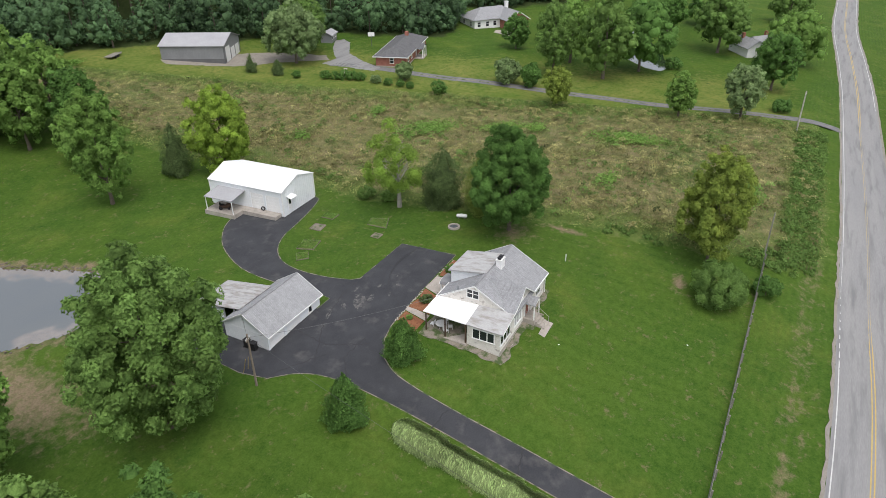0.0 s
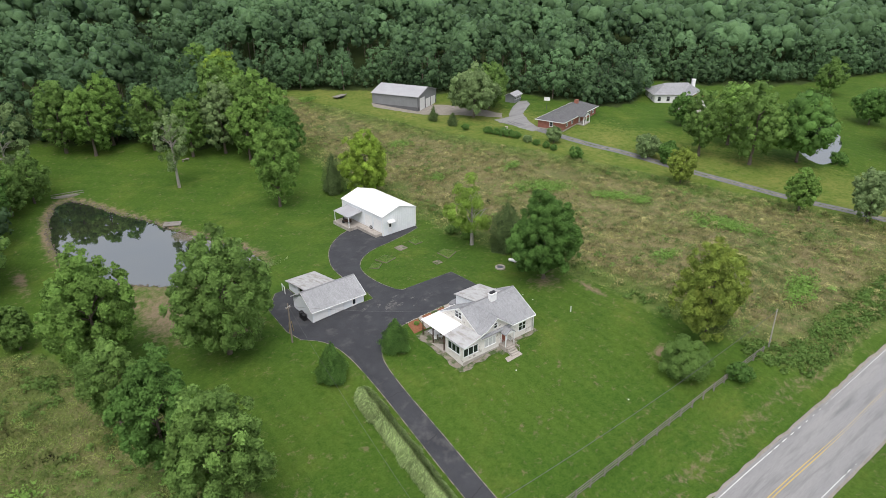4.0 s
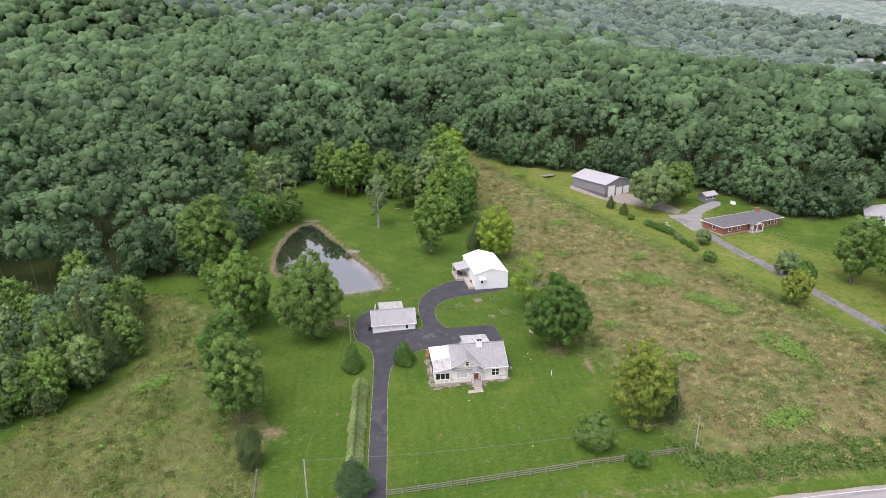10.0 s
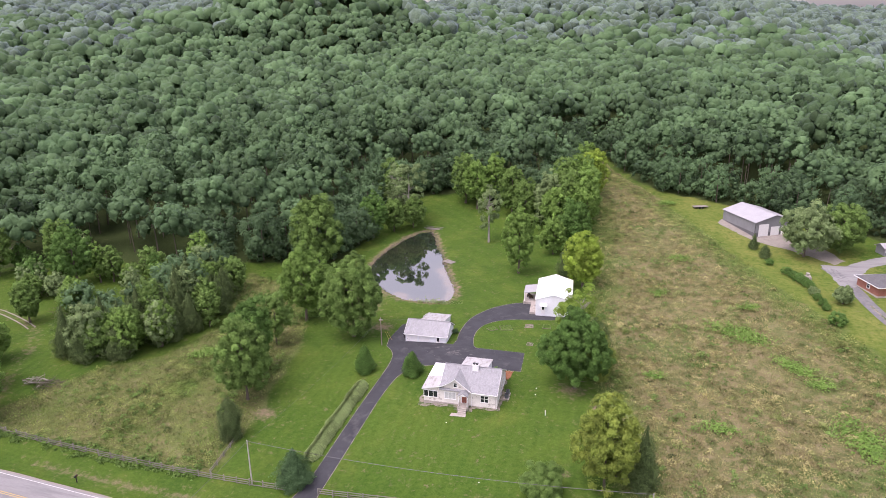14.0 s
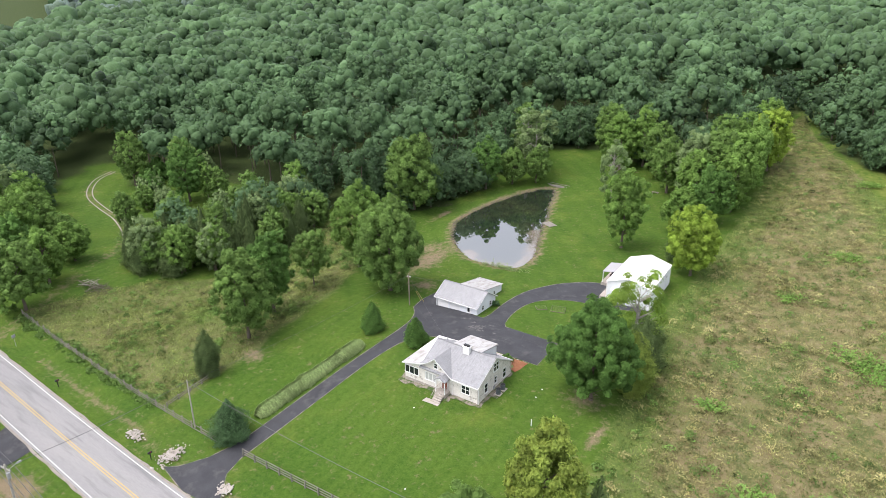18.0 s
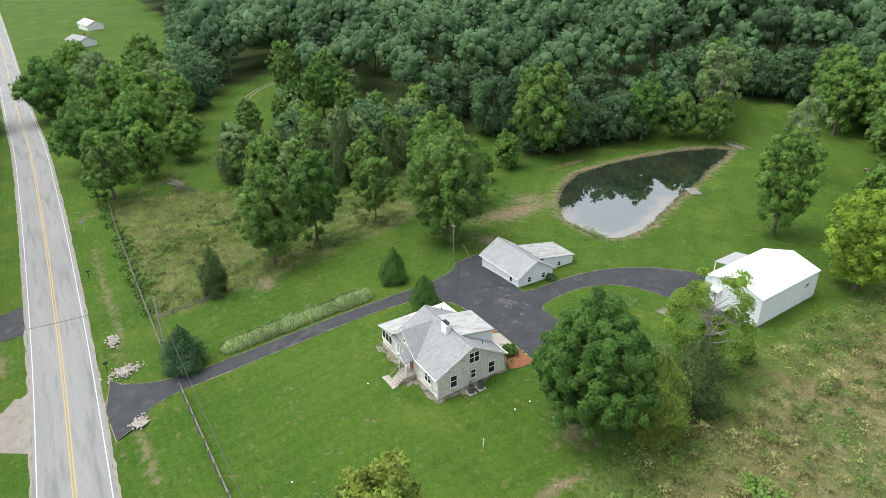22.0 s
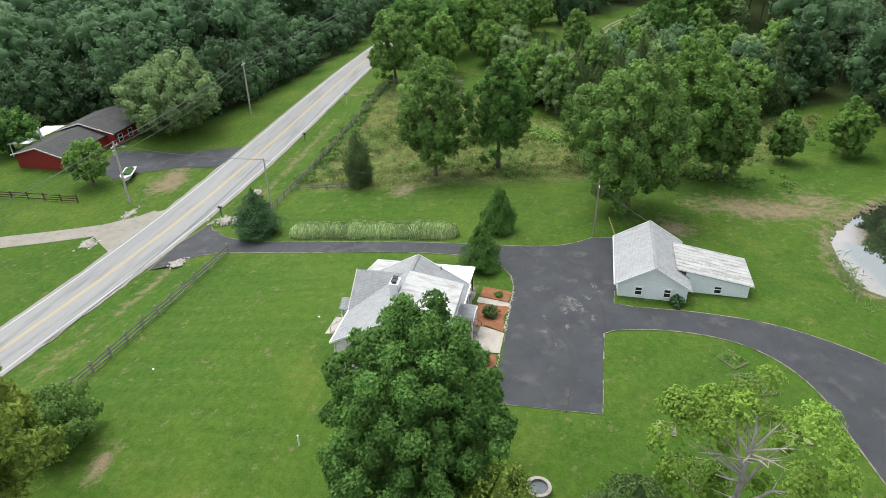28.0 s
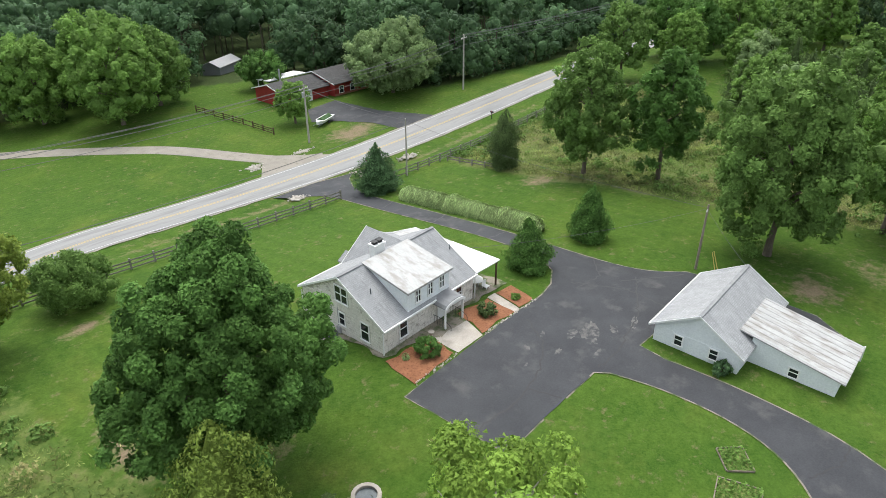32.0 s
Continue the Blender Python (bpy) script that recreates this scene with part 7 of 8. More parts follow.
part("tread", _b, "black", ti)

# grey barn far across the field
gb = thing("grey_barn", "large grey metal barn with a light grey roof", "barn", (71.2, 106.0, ground_z(73, 110)), 26.0)
_w = MB().prism([(0, 0, 1.0), (12.6, 0, 1.0), (12.6, 0, 4.25), (6.3, 0, 6.05), (0, 0, 4.25)], (0, 0.2, 0)).prism([(0, 15.8, 1.0), (12.6, 15.8, 1.0), (12.6, 15.8, 4.25), (6.3, 15.8, 6.05), (0, 15.8, 4.25)], (0, 0.2, 0)).box(0, 0.2, 0.2, 15.8, 1.0, 4.25).box(12.4, 12.6, 0.2, 15.8, 1.0, 4.25)
part("wall", _w, "grey_metal", gb, "grey metal upper walls")
part("wainscot", MB().box(-0.03, 0.18, 0, 16, -1.5, 1.0).box(12.42, 12.63, 0, 16, -1.5, 1.0).box(0.18, 12.42, -0.03, 0.18, -1.5, 1.0).box(0.18, 12.42, 15.82, 16.03, -1.5, 1.0), "dark_metal", gb, "dark grey wainscot")
part("roof", MB().slab((-0.35, -0.35, 4.2), (6.3, -0.35, 6.15), (6.3, 16.35, 6.15), (-0.35, 16.35, 4.2), 0.1).slab((6.3, -0.35, 6.15), (12.95, -0.35, 4.2), (12.95, 16.35, 4.2), (6.3, 16.35, 6.15), 0.1), "light_metal", gb, "light grey metal roof")
for a, b, h in ((1.2, 4.4, 3.5), (5.2, 8.0, 2.6), (8.7, 11.5, 2.6)):
    part("overhead_door", MB().box(a, b, -0.09, -0.03, -0.4, h), "trim", gb, "white overhead door")
for k in range(20):
    part("wall_rib", MB().box(-0.03, 0, 0.4 + 0.8 * k, 0.46 + 0.8 * k, 1.02, 4.2), "grey_metal", gb)
part("corner_trim", MB().box(-0.06, 0.1, -0.06, 0.1, -1, 4.2), "dark_metal", gb)

# brick ranch house
br = thing("brick_house", "low red brick ranch house with a grey hip roof", "house", (91.4, 65.6, ground_z(97, 69)), 17.0)
_w = MB().box(0, 23, 0, 0.25, -1.2, 2.6).box(0, 23, 7.5, 7.75, -1.2, 2.6).box(0, 0.25, 0.25, 7.5, -1.2, 2.6).box(22.75, 23, 0.25, 7.5, -1.2, 2.6)
part("wall", _w, "brick", br, "red brick walls")
part("foundation", MB().box(-0.05, 23.05, -0.05, 7.8, -1.5, 0.25), "concrete", br)
_r = MB().poly([(-0.6, -0.6, 2.55), (23.6, -0.6, 2.55), (19.6, 3.9, 4.35), (3.4, 3.9, 4.35)]).poly([(23.6, 8.35, 2.55), (-0.6, 8.35, 2.55), (3.4, 3.9, 4.35), (19.6, 3.9, 4.35)]).poly([(-0.6, 8.35, 2.55), (-0.6, -0.6, 2.55), (3.4, 3.9, 4.35)]).poly([(23.6, -0.6, 2.55), (23.6, 8.35, 2.55), (19.6, 3.9, 4.35)]).poly([(-0.6, 8.35, 2.5), (23.6, 8.35, 2.5), (23.6, -0.6, 2.5), (-0.6, -0.6, 2.5)])
part("roof", _r, "shingle_mid", br, "grey shingle hip roof", True)
part("fascia", MB().box(-0.64, 23.64, -0.66, -0.6, 2.4, 2.58).box(-0.64, 23.64, 8.35, 8.41, 2.4, 2.58).box(-0.66, -0.6, -0.6, 8.35, 2.4, 2.58).box(23.6, 23.66, -0.6, 8.35, 2.4, 2.58), "trim", br)
part("porch_gable", MB().slab((9.0, -2.4, 2.5), (11.2, -2.4, 3.5), (11.2, 2.2, 3.5), (9.0, 2.2, 2.5), 0.1).slab((11.2, -2.4, 3.5), (13.4, -2.4, 2.5), (13.4, 2.2, 2.5), (11.2, 2.2, 3.5), 0.1), "shingle_mid", br, "", True)
part("pediment", MB().prism([(9.2, -2.3, 2.42), (13.2, -2.3, 2.42), (11.2, -2.3, 3.36)], (0, 0.08, 0)), "trim", br)
part("porch_floor", MB().box(9.0, 13.4, -2.4, 0, -1.2, 0.25), "concrete", br)
for x in (9.2, 10.8, 13.2):
    part("porch_post", MB().box(x - 0.09, x + 0.09, -2.3, -2.12, 0.25, 2.45), "trim", br)
for x in (2.5, 6.0, 15.6, 18.2, 20.8):
    window(br, (x, 0, 0.95), -90, 1.1, 1.3, 1)
window(br, (0, 3.6, 0.95), 180, 1.1, 1.3, 1)
part("front_door", MB().box(10.6, 11.6, -0.06, 0, 0.3, 2.3), "trim", br)
part("chimney", MB().box(16.2, 17.6, 3.4, 4.2, 3.6, 5.2), "brick", br, "red brick chimney")

# red house across the road
rh = thing("red_house", "low red house with dark shingle roof and white trim", "house", (-31.1, -61.9, ground_z(-34, -64)), 0)
Z0 = ground_z(-34, -64)
_w = MB().prism([(0, -8.6, -0.6), (0, 0, -0.6), (0, 0, 2.3), (0, -4.3, 3.5), (0, -8.6, 2.3)], (-0.2, 0, 0)).prism([(-20, -8.6, -0.6), (-20, 0, -0.6), (-20, 0, 2.3), (-20, -4.3, 3.5), (-20, -8.6, 2.3)], (0.2, 0, 0)).box(-19.8, -0.2, -0.2, 0, -0.6, 2.3).box(-19.8, -0.2, -8.6, -8.4, -0.6, 2.3)
_w.prism([(-10.5, 1.6, -0.6), (-10.5, -0.2, -0.6), (-10.5, -0.2, 2.5), (-10.5, 1.6, 2.5)], (-9.5, 0, 0))
part("wall", _w, "red", rh, "red board walls")
_r = MB().slab((0.4, 0.5, 2.2), (-20.3, 0.5, 2.2), (-20.3, -4.3, 3.62), (0.4, -4.3, 3.62), 0.12).slab((0.4, -9.1, 2.2), (0.4, -4.3, 3.62), (-20.3, -4.3, 3.62), (-20.3, -9.1, 2.2), 0.12)
_r.slab((-10.1, 2.1, 2.55), (-20.5, 2.1, 2.55), (-20.5, -4.2, 4.1), (-10.1, -4.2, 4.1), 0.12)
_r.slab((-10.1, -9.1, 2.6), (-10.1, -4.2, 4.1), (-20.5, -4.2, 4.1), (-20.5, -9.1, 2.6), 0.12)
part("roof", _r, "shingle_dark", rh, "dark brown-black shingle roof", True)
_t = MB()
for x, zz, y0, y1, z0 in ((0.42, 3.64, 0.55, -9.15, 2.2), (-10.08, 4.12, 2.15, -9.15, 2.55)):
    _t.prism([(x, y0, z0 - 0.16), (x, y0, z0 + 0.03), (x, -4.3, zz), (x, -4.3, zz - 0.2)], (0.04, 0, 0)).prism([(x, -4.3, zz - 0.2), (x, -4.3, zz), (x, y1, z0 + 0.03), (x, y1, z0 - 0.16)], (0.04, 0, 0))
_t.box(0.02, 0.06, -0.12, 0.04, -0.3, 2.3).box(0.0, 0.05, -8.6, 0, -0.6, -0.15)
part("trim", _t, "trim", rh, "white rake boards")
part("porch_gable", MB().prism([(-10.4, -4.2, 2.6), (-10.4, 1.6, 2.6), (-10.4, -4.2, 3.95)], (-0.05, 0, 0)), "red", rh)
part("rear_roof", MB().slab((-3.5, -9.2, 2.6), (-12.5, -9.2, 2.6), (-12.5, -13.2, 2.3), (-3.5, -13.2, 2.3), 0.12), "white_metal", rh, "white flat roof over the rear porch")
for x in (-3.8, -12.2):
    part("rear_post", MB().box(x - 0.08, x + 0.08, -13.1, -12.95, -0.6, 2.25), "trim", rh)
part("stove_pipe", MB().tube((-5, -7.6, 2.4), (-5, -7.6, 4.9), 0.16, 0.16, 8), "light_metal", rh)
part("garage_door", MB().box(-6.4, -3.0, 0.0, 0.06, -0.2, 1.9), "trim", rh)
for x in (-12.2, -15.0, -17.8):
    window(rh, (x, 1.6, 0.6), 90, 1.2, 1.3, 1)
part("brick_front", MB().box(-19.9, -10.6, 1.6, 1.68, -0.6, 0.5), "brick", rh)
# small far buildings
def far_house(x, y, w, d, turn, label, roof="shingle", wall="trim", h=2.7, rise=1.8, wing=False):
    ob = thing("farm_house", label, "house", (x, y, ground_z(x, y)), turn, "far houses")
    _w = MB().box(-w / 2, w / 2, -d / 2, d / 2, -1.0, h)
    _w.prism([(-w / 2, -d / 2, h), (-w / 2, d / 2, h), (-w / 2, 0, h + rise)], (0.1, 0, 0)).prism([(w / 2 - 0.1, -d / 2, h), (w / 2 - 0.1, d / 2, h), (w / 2 - 0.1, 0, h + rise)], (0.1, 0, 0))
    part("wall", _w, wall, ob)
    part("roof", MB().slab((-w / 2 - 0.4, -d / 2 - 0.4, h - 0.1), (w / 2 + 0.4, -d / 2 - 0.4, h - 0.1), (w / 2 + 0.4, 0, h + rise + 0.1), (-w / 2 - 0.4, 0, h + rise + 0.1), 0.14).slab((-w / 2 - 0.4, 0, h + rise + 0.1), (w / 2 + 0.4, 0, h + rise + 0.1), (w / 2 + 0.4, d / 2 + 0.4, h - 0.1), (-w / 2 - 0.4, d / 2 + 0.4, h - 0.1), 0.14), roof, ob, "", True)
    for k in range(3):
        window(ob, (-w / 2 + w * (k + 0.5) / 3, -d / 2, 0.9), -90, 1.1, 1.3, 1)
    if h > 2.5:
        part("chimney", MB().box(w * 0.2, w * 0.2 + 0.8, 0.2, 1.0, h + 0.6, h + rise + 1.1), "brick", ob)
    return ob


rn = thing("ranch_house", "white and brick house with a light grey roof before the woods", "house", (146.6, 66.3, ground_z(147, 64)), -37)
part("wall", MB().box(-8, 8, -2, 8, -1.2, 2.9), "trim", rn, "white painted walls")
_r = MB().poly([(-8.6, -2.6, 2.8), (8.6, -2.6, 2.8), (4.0, 3.0, 5.6), (-3.4, 3.0, 5.6)]).poly([(8.6, 8.6, 2.8), (-8.6, 8.6, 2.8), (-3.4, 3.0, 5.6), (4.0, 3.0, 5.6)]).poly([(-8.6, 8.6, 2.8), (-8.6, -2.6, 2.8), (-3.4, 3.0, 5.6)]).poly([(8.6, -2.6, 2.8), (8.6, 8.6, 2.8), (4.0, 3.0, 5.6)]).poly([(-8.6, 8.6, 2.75), (8.6, 8.6, 2.75), (8.6, -2.6, 2.75), (-8.6, -2.6, 2.75)])
part("roof", _r, "shingle", rn, "light grey shingle hip roof", True)
part("garage_wing", MB().box(0.8, 8, -7, -2.05, -1.2, 2.9).prism([(0.8, -7, 2.9), (8, -7, 2.9), (4.4, -7, 5.1)], (0, 0.2, 0)), "brick", rn, "red brick garage wing")
part("wing_roof", MB().slab((0.3, -7.4, 2.7), (4.4, -7.4, 5.25), (4.4, 2.0, 5.25), (0.3, 2.0, 2.7), 0.12).slab((4.4, -7.4, 5.25), (8.5, -7.4, 2.7), (8.5, 2.0, 2.7), (4.4, 2.0, 5.25), 0.12), "shingle", rn, "", True)
part("rake_board", MB().prism([(0.3, -7.44, 2.55), (4.4, -7.44, 5.1), (4.4, -7.44, 5.3), (0.3, -7.44, 2.75)], (0, 0.04, 0)).prism([(4.4, -7.44, 5.1), (8.5, -7.44, 2.55), (8.5, -7.44, 2.75), (4.4, -7.44, 5.3)], (0, 0.04, 0)), "trim", rn)
for x in (1.3, 4.8):
    part("garage_door", MB().box(x, x + 2.8, -7.06, -7.0, -0.3, 2.2), "trim", rn, "white garage door")
for x in (-6.5, -3.6, -1.0):
    window(rn, (x, -2, 0.8), -90, 1.2, 1.4, 1)
for y in (0.5, 5.0):
    window(rn, (-8, y, 0.8), 180, 1.4, 1.4, 2)
part("chimney", MB().box(5.6, 6.6, 3.2, 4.2, 3.6, 6.4).box(5.5, 6.7, 3.1, 4.3, 6.4, 6.55), "trim", rn, "white chimney with a cap")
single("house_apron", drape([(137.5, 57.5), (143.5, 53.5), (147.5, 58), (141.5, 63.5), (138.5, 63)], 1.0, 0.06, 0.3), "concrete", "pale concrete drive before the garage wing", "driveway", kind="structure")
far_house(162.5, -6.5, 9, 6, 40, "small white farmhouse behind trees", "shingle_old")
far_house(168, -9.5, 7, 6, -40, "small white gabled farmhouse")
far_house(-292, -4, 13, 8, 20, "grey-roofed white house far along the road", "shingle_old")
far_house(-345, 6, 16, 8, 10, "white shed-roofed house far along the road", "white_metal")
far_house(-216, -5, 7, 6, 30, "small grey house hidden in trees", "light_metal")
for k, (x, y, w, h, a) in enumerate(((640, 880, 12, 4, 10), (655, 872, 12, 4, -15), (738, 826, 24, 6, -30), (768, 813, 22, 5, 20), (824, 776, 30, 6, -40), (846, 764, 30, 6, -48), (874, 690, 30, 9, 10), (893, 712, 26, 9, 25), (922, 704, 26, 9, -20), (945, 735, 24, 8, 5))):
    far_house(x, y, w, 14, a, "pale house in the distant subdivision", ("shingle_old", "white_metal", "shingle")[k % 3], "trim" if k < 6 else "brick", h, 4.0)
far_house(978, 825, 44, 26, -38, "large white hall in the distant subdivision", "white_metal", "white_metal", 19.0, 3.0)
far_house(-43.0, -101, 8, 4.5, 25, "small grey shed at the edge of the woods", "light_metal", "grey_metal", 2.3, 0.9)
sh = far_house(103.8, 98.3, 5, 3.2, 20, "small grey shed near the woods", "light_metal", "grey_metal", 2.1, 0.8)

# ---- fences, poles, wires ----
def rail_fence(line, label, gap=2.4, rails=3, mat="wood_grey", h=1.15, name="board_fence"):
    """Posts with boards nailed between them, each a part of its own."""
    rng = np.random.default_rng(int(abs(line[0][0]) * 10))
    ob = thing(name, label, "fence", (0, 0, 0))
    pts = []
    for (x0, y0), (x1, y1) in zip(line, line[1:]):
        n = max(1, round(math.hypot(x1 - x0, y1 - y0) / gap))
        pts += [(x0 + (x1 - x0) * i / n, y0 + (y1 - y0) * i / n) for i in range(n)]
    pts.append(line[-1])
    zs = [ground_z(*p) for p in pts]
    for (x, y), z in zip(pts, zs):
        lean = rng.normal(0, 0.03)
        part("post", MB().prism([(x - 0.075, y - 0.075, z - 0.3), (x + 0.075, y - 0.075, z - 0.3), (x + 0.075, y + 0.075, z - 0.3), (x - 0.075, y + 0.075, z - 0.3)], (lean, lean, h + 0.4)), mat, ob)
    for (a, za), (b, zb) in zip(zip(pts, zs), zip(pts[1:], zs[1:])):
        for k in range(rails):
            if rng.uniform() < 0.04:
                continue
            za2, zb2 = za + h * (k + 0.7) / rails + rng.normal(0, 0.025), zb + h * (k + 0.7) / rails + rng.normal(0, 0.025)
            d = Vector((b[0] - a[0], b[1] - a[1])).normalized()
            nx, ny = -d.y * 0.1, d.x * 0.1
            part("rail", MB().prism([(a[0] + nx, a[1] + ny, za2 - 0.07), (b[0] + nx, b[1] + ny, zb2 - 0.07), (b[0] + nx, b[1] + ny, zb2 + 0.07), (a[0] + nx, a[1] + ny, za2 + 0.07)], (nx * 0.35, ny * 0.35, 0)), mat, ob)
    return ob


rail_fence([(-9.9, -22.6), (36.2, -22.7)], "weathered grey three-board fence along the front lawn")
rail_fence([(-14.7, -22.6), (-40, -22.3), (-62.5, -22.0), (-76, -21.4)], "weathered grey three-board fence along the rough field")
rail_fence([(-22.0, -53.0), (-21.6, -61), (-20.5, -74)], "dark brown rail fence beside the red house", 2.4, 3, "brown", 1.1)
rail_fence([(-29.2, -21.6), (-29.6, -13)], "short weathered fence stub at the lawn's edge", 2.2, 2, "wood_grey", 0.8)


def utility_pole(x, y, h, label, arm=0.0, turn=0.0, lamp=False, can=False, r=0.18, wood="pale_pole"):
    z = ground_z(x, y)
    ob = thing("utility_pole", label, "pole", (x, y, z), turn, "utility poles")
    part("pole", MB().tube((0, 0, -0.5), (0, 0, h), r, r * 0.65, 9), wood, ob)
    if arm:
        part("crossarm", MB().box(-arm, arm, -0.06, 0.06, h - 0.75, h - 0.6), wood, ob)
        for k in (-0.92, -0.35, 0.35, 0.92):
            part("insulator", MB().tube((k * arm, 0, h - 0.6), (k * arm, 0, h - 0.42), 0.045, 0.035, 7), "trim", ob)
    if can:
        part("transformer", MB().tube((0.3, 0, h - 1.9), (0.3, 0, h - 1.1), 0.2, 0.2, 10), "light_metal", ob, "grey pole transformer")
    if lamp:
        part("street_lamp", MB().tube((0, 0, h - 1.0), (0.2, 1.3, h - 0.6), 0.035, 0.035, 6).box(0.08, 0.34, 1.2, 1.75, h - 0.68, h - 0.54), "light_metal", ob, "grey lamp arm and head")
    return ob


def wire(points, sag, r=0.034):
    line = []
    for a, b in zip(points, points[1:]):
        a, b = Vector(a), Vector(b)
        line += [a.lerp(b, i / 10) + Vector((0, 0, -4 * sag * (i / 10) * (1 - i / 10))) for i in range(10)]
    line.append(Vector(points[-1]))
    mb = MB()
    for i, q in enumerate(line):
        d = (line[min(i + 1, len(line) - 1)] - line[max(i - 1, 0)]).normalized()
        u = d.cross(Vector((0, 0, 1))).normalized()
        w = u.cross(d)
        mb.v += [tuple(q + (u * math.cos(k * math.pi / 2) + w * math.sin(k * math.pi / 2)) * r) for k in range(4)]
    for i in range(len(line) - 1):
        mb.f += [(4 * i + k, 4 * i + (k + 1) % 4, 4 * i + 4 + (k + 1) % 4, 4 * i + 4 + k) for k in range(4)]
    return single("overhead_wire", mb, "wire", "thin sagging overhead wire between poles", "wire", "overhead wires")


POLES = dict(G=(-14.8, 20.1, 6.4), N=(-21.4, -22.2, 8.0), E=(38.2, -22.5, 6.3), W=(-23.2, -45.4, 9.3), W2=(-60.0, -44.0, 10.3), W3=(-161, -45, 10), E2=(96, -23.3, 8.2), S=(24, -48.5, 9.3))
utility_pole(*POLES["G"], "dark wooden service pole beside the garage", 0.35, 10, False, False, 0.13, "pole")
utility_pole(*POLES["N"], "thin wooden pole standing at the front fence", 0.0, 0, False, False, 0.12)
utility_pole(*POLES["E"], "pale leaning wooden pole at the fence corner", 0.0, 0, False, False, 0.11)
utility_pole(*POLES["W"], "grey roadside pole with a lamp and transformer", 0.9, 8, True, True)
utility_pole(*POLES["W2"], "tall grey roadside utility pole", 0.9, 4)
utility_pole(*POLES["W3"], "far roadside utility pole", 0.9, 10)
utility_pole(*POLES["E2"], "bent pale pole beside the gravel lane", 0.5, 0)
utility_pole(*POLES["S"], "grey roadside pole across the road", 0.9, 0)


def pole_top(k, dx=0.0, dz=-0.4):
    x, y, h = POLES[k]
    return (x, y + dx, ground_z(x, y) + h + dz)


for _k, (_dx, _dz) in enumerate(((-0.8, -0.4), (0.8, -0.4), (0.1, 0.0), (0.0, -1.9))):
    wire([pole_top("W3", _dx, _dz), pole_top("W2", _dx, _dz), pole_top("W", _dx, _dz), pole_top("S", _dx, _dz), (110, -51 + _dx, 4 + _dz)], 0.7)
wire([pole_top("W"), pole_top("N", 0, -0.2)], 0.5)
wire([pole_top("N", 0, -0.2), pole_top("E", 0, -0.15)], 1.2)
wire([pole_top("N", 0, -0.3), pole_top("G", 0, -0.3)], 0.8, 0.016)
wire([pole_top("G", 0, -0.5), (-10.3, 25.4, 3.1)], 0.15, 0.016)
wire([pole_top("G", 0, -0.4), (3.3, 6.7, 3.7)], 0.5, 0.016)
_gs = thing("guy_guard", "pair of yellow guy-wire guards beside the pole", "guy wire", (0, 0, 0))
for _dx in (0.0, 0.7):
    _gx, _gy = -14.0 + _dx, 22.6
    part("guard", MB().tube((_gx, _gy, ground_z(_gx, _gy) - 0.1), (_gx * 0.55 - 14.8 * 0.45, _gy * 0.55 + 20.1 * 0.45, ground_z(_gx, _gy) + 2.4), 0.035, 0.035, 6), "yellow_line", _gs)

# ---- pond edge, rocks ----
def rocks(name, label, spots, mat="rock", kind="stuff"):
    rng = np.random.default_rng(len(spots) + 3)
    mb = MB()
    for x, y, r in spots:
        mb.stone((x, y, ground_z(x, y) + r * 0.25), r, rng)
    return single(name, mb, mat, label, "rocks", kind=kind)


_spots = []
for (x0, y0), (x1, y1) in zip(POND, POND[1:] + POND[:1]):
    n = int(math.hypot(x1 - x0, y1 - y0) / 0.42)
    for i in range(n):
        t = i / n
        px, py = x0 + (x1 - x0) * t, y0 + (y1 - y0) * t
        if py < 50 and px > -20 and RNG.uniform() < 0.8:
            continue
        for _ in range(3 if px < -26 or py > 54 else 1):
            _spots.append((px + RNG.normal(0, 0.35), py + RNG.normal(0, 0.45), RNG.uniform(0.06, 0.20)))
rocks("shore_stones", "dark brown stones along the pond's shore", _spots, "shore")
for _nm, _cx, _cy, _rx, _ry, _n in (("north", -19.2, -27.6, 1.2, 2.0, 110), ("south", -7.2, -27.9, 1.0, 1.0, 60), ("ditch", -27.5, -28.0, 1.6, 0.8, 60), ("culvert", -11.4, -43.4, 1.3, 1.0, 70), ("lane", -20.2, -43.2, 1.8, 0.7, 60)):
    rocks("riprap", "pile of pale broken limestone beside the road", [(_cx + RNG.normal(0, _rx * 0.5), _cy + RNG.normal(0, _ry * 0.5), RNG.uniform(0.08, 0.20)) for _ in range(_n * 2)], "rock")
_cat = []
for _ in range(260):
    _cat.append((RNG.normal(-9.5, 2.6), 43.9 + abs(RNG.normal(0, 0.9)), 0))
_cx = np.array([c[0] for c in _cat])
_cy = np.array([c[1] for c in _cat])
_v, _q = sprays(RNG, np.stack([_cx, _cy, np.full(len(_cx), POND_Z + 0.55)], 1), RNG.normal(size=(len(_cx), 3)) * np.array([1, 1, 0.15]), np.full(len(_cx), 1.0), 0.12)
single("pond_reeds", quads_mesh("pond_reeds", _v, _q, M["reed"], np.zeros(len(_v))), "reed", "pale green reeds in the pond's shallow end", "reeds", kind="stuff")

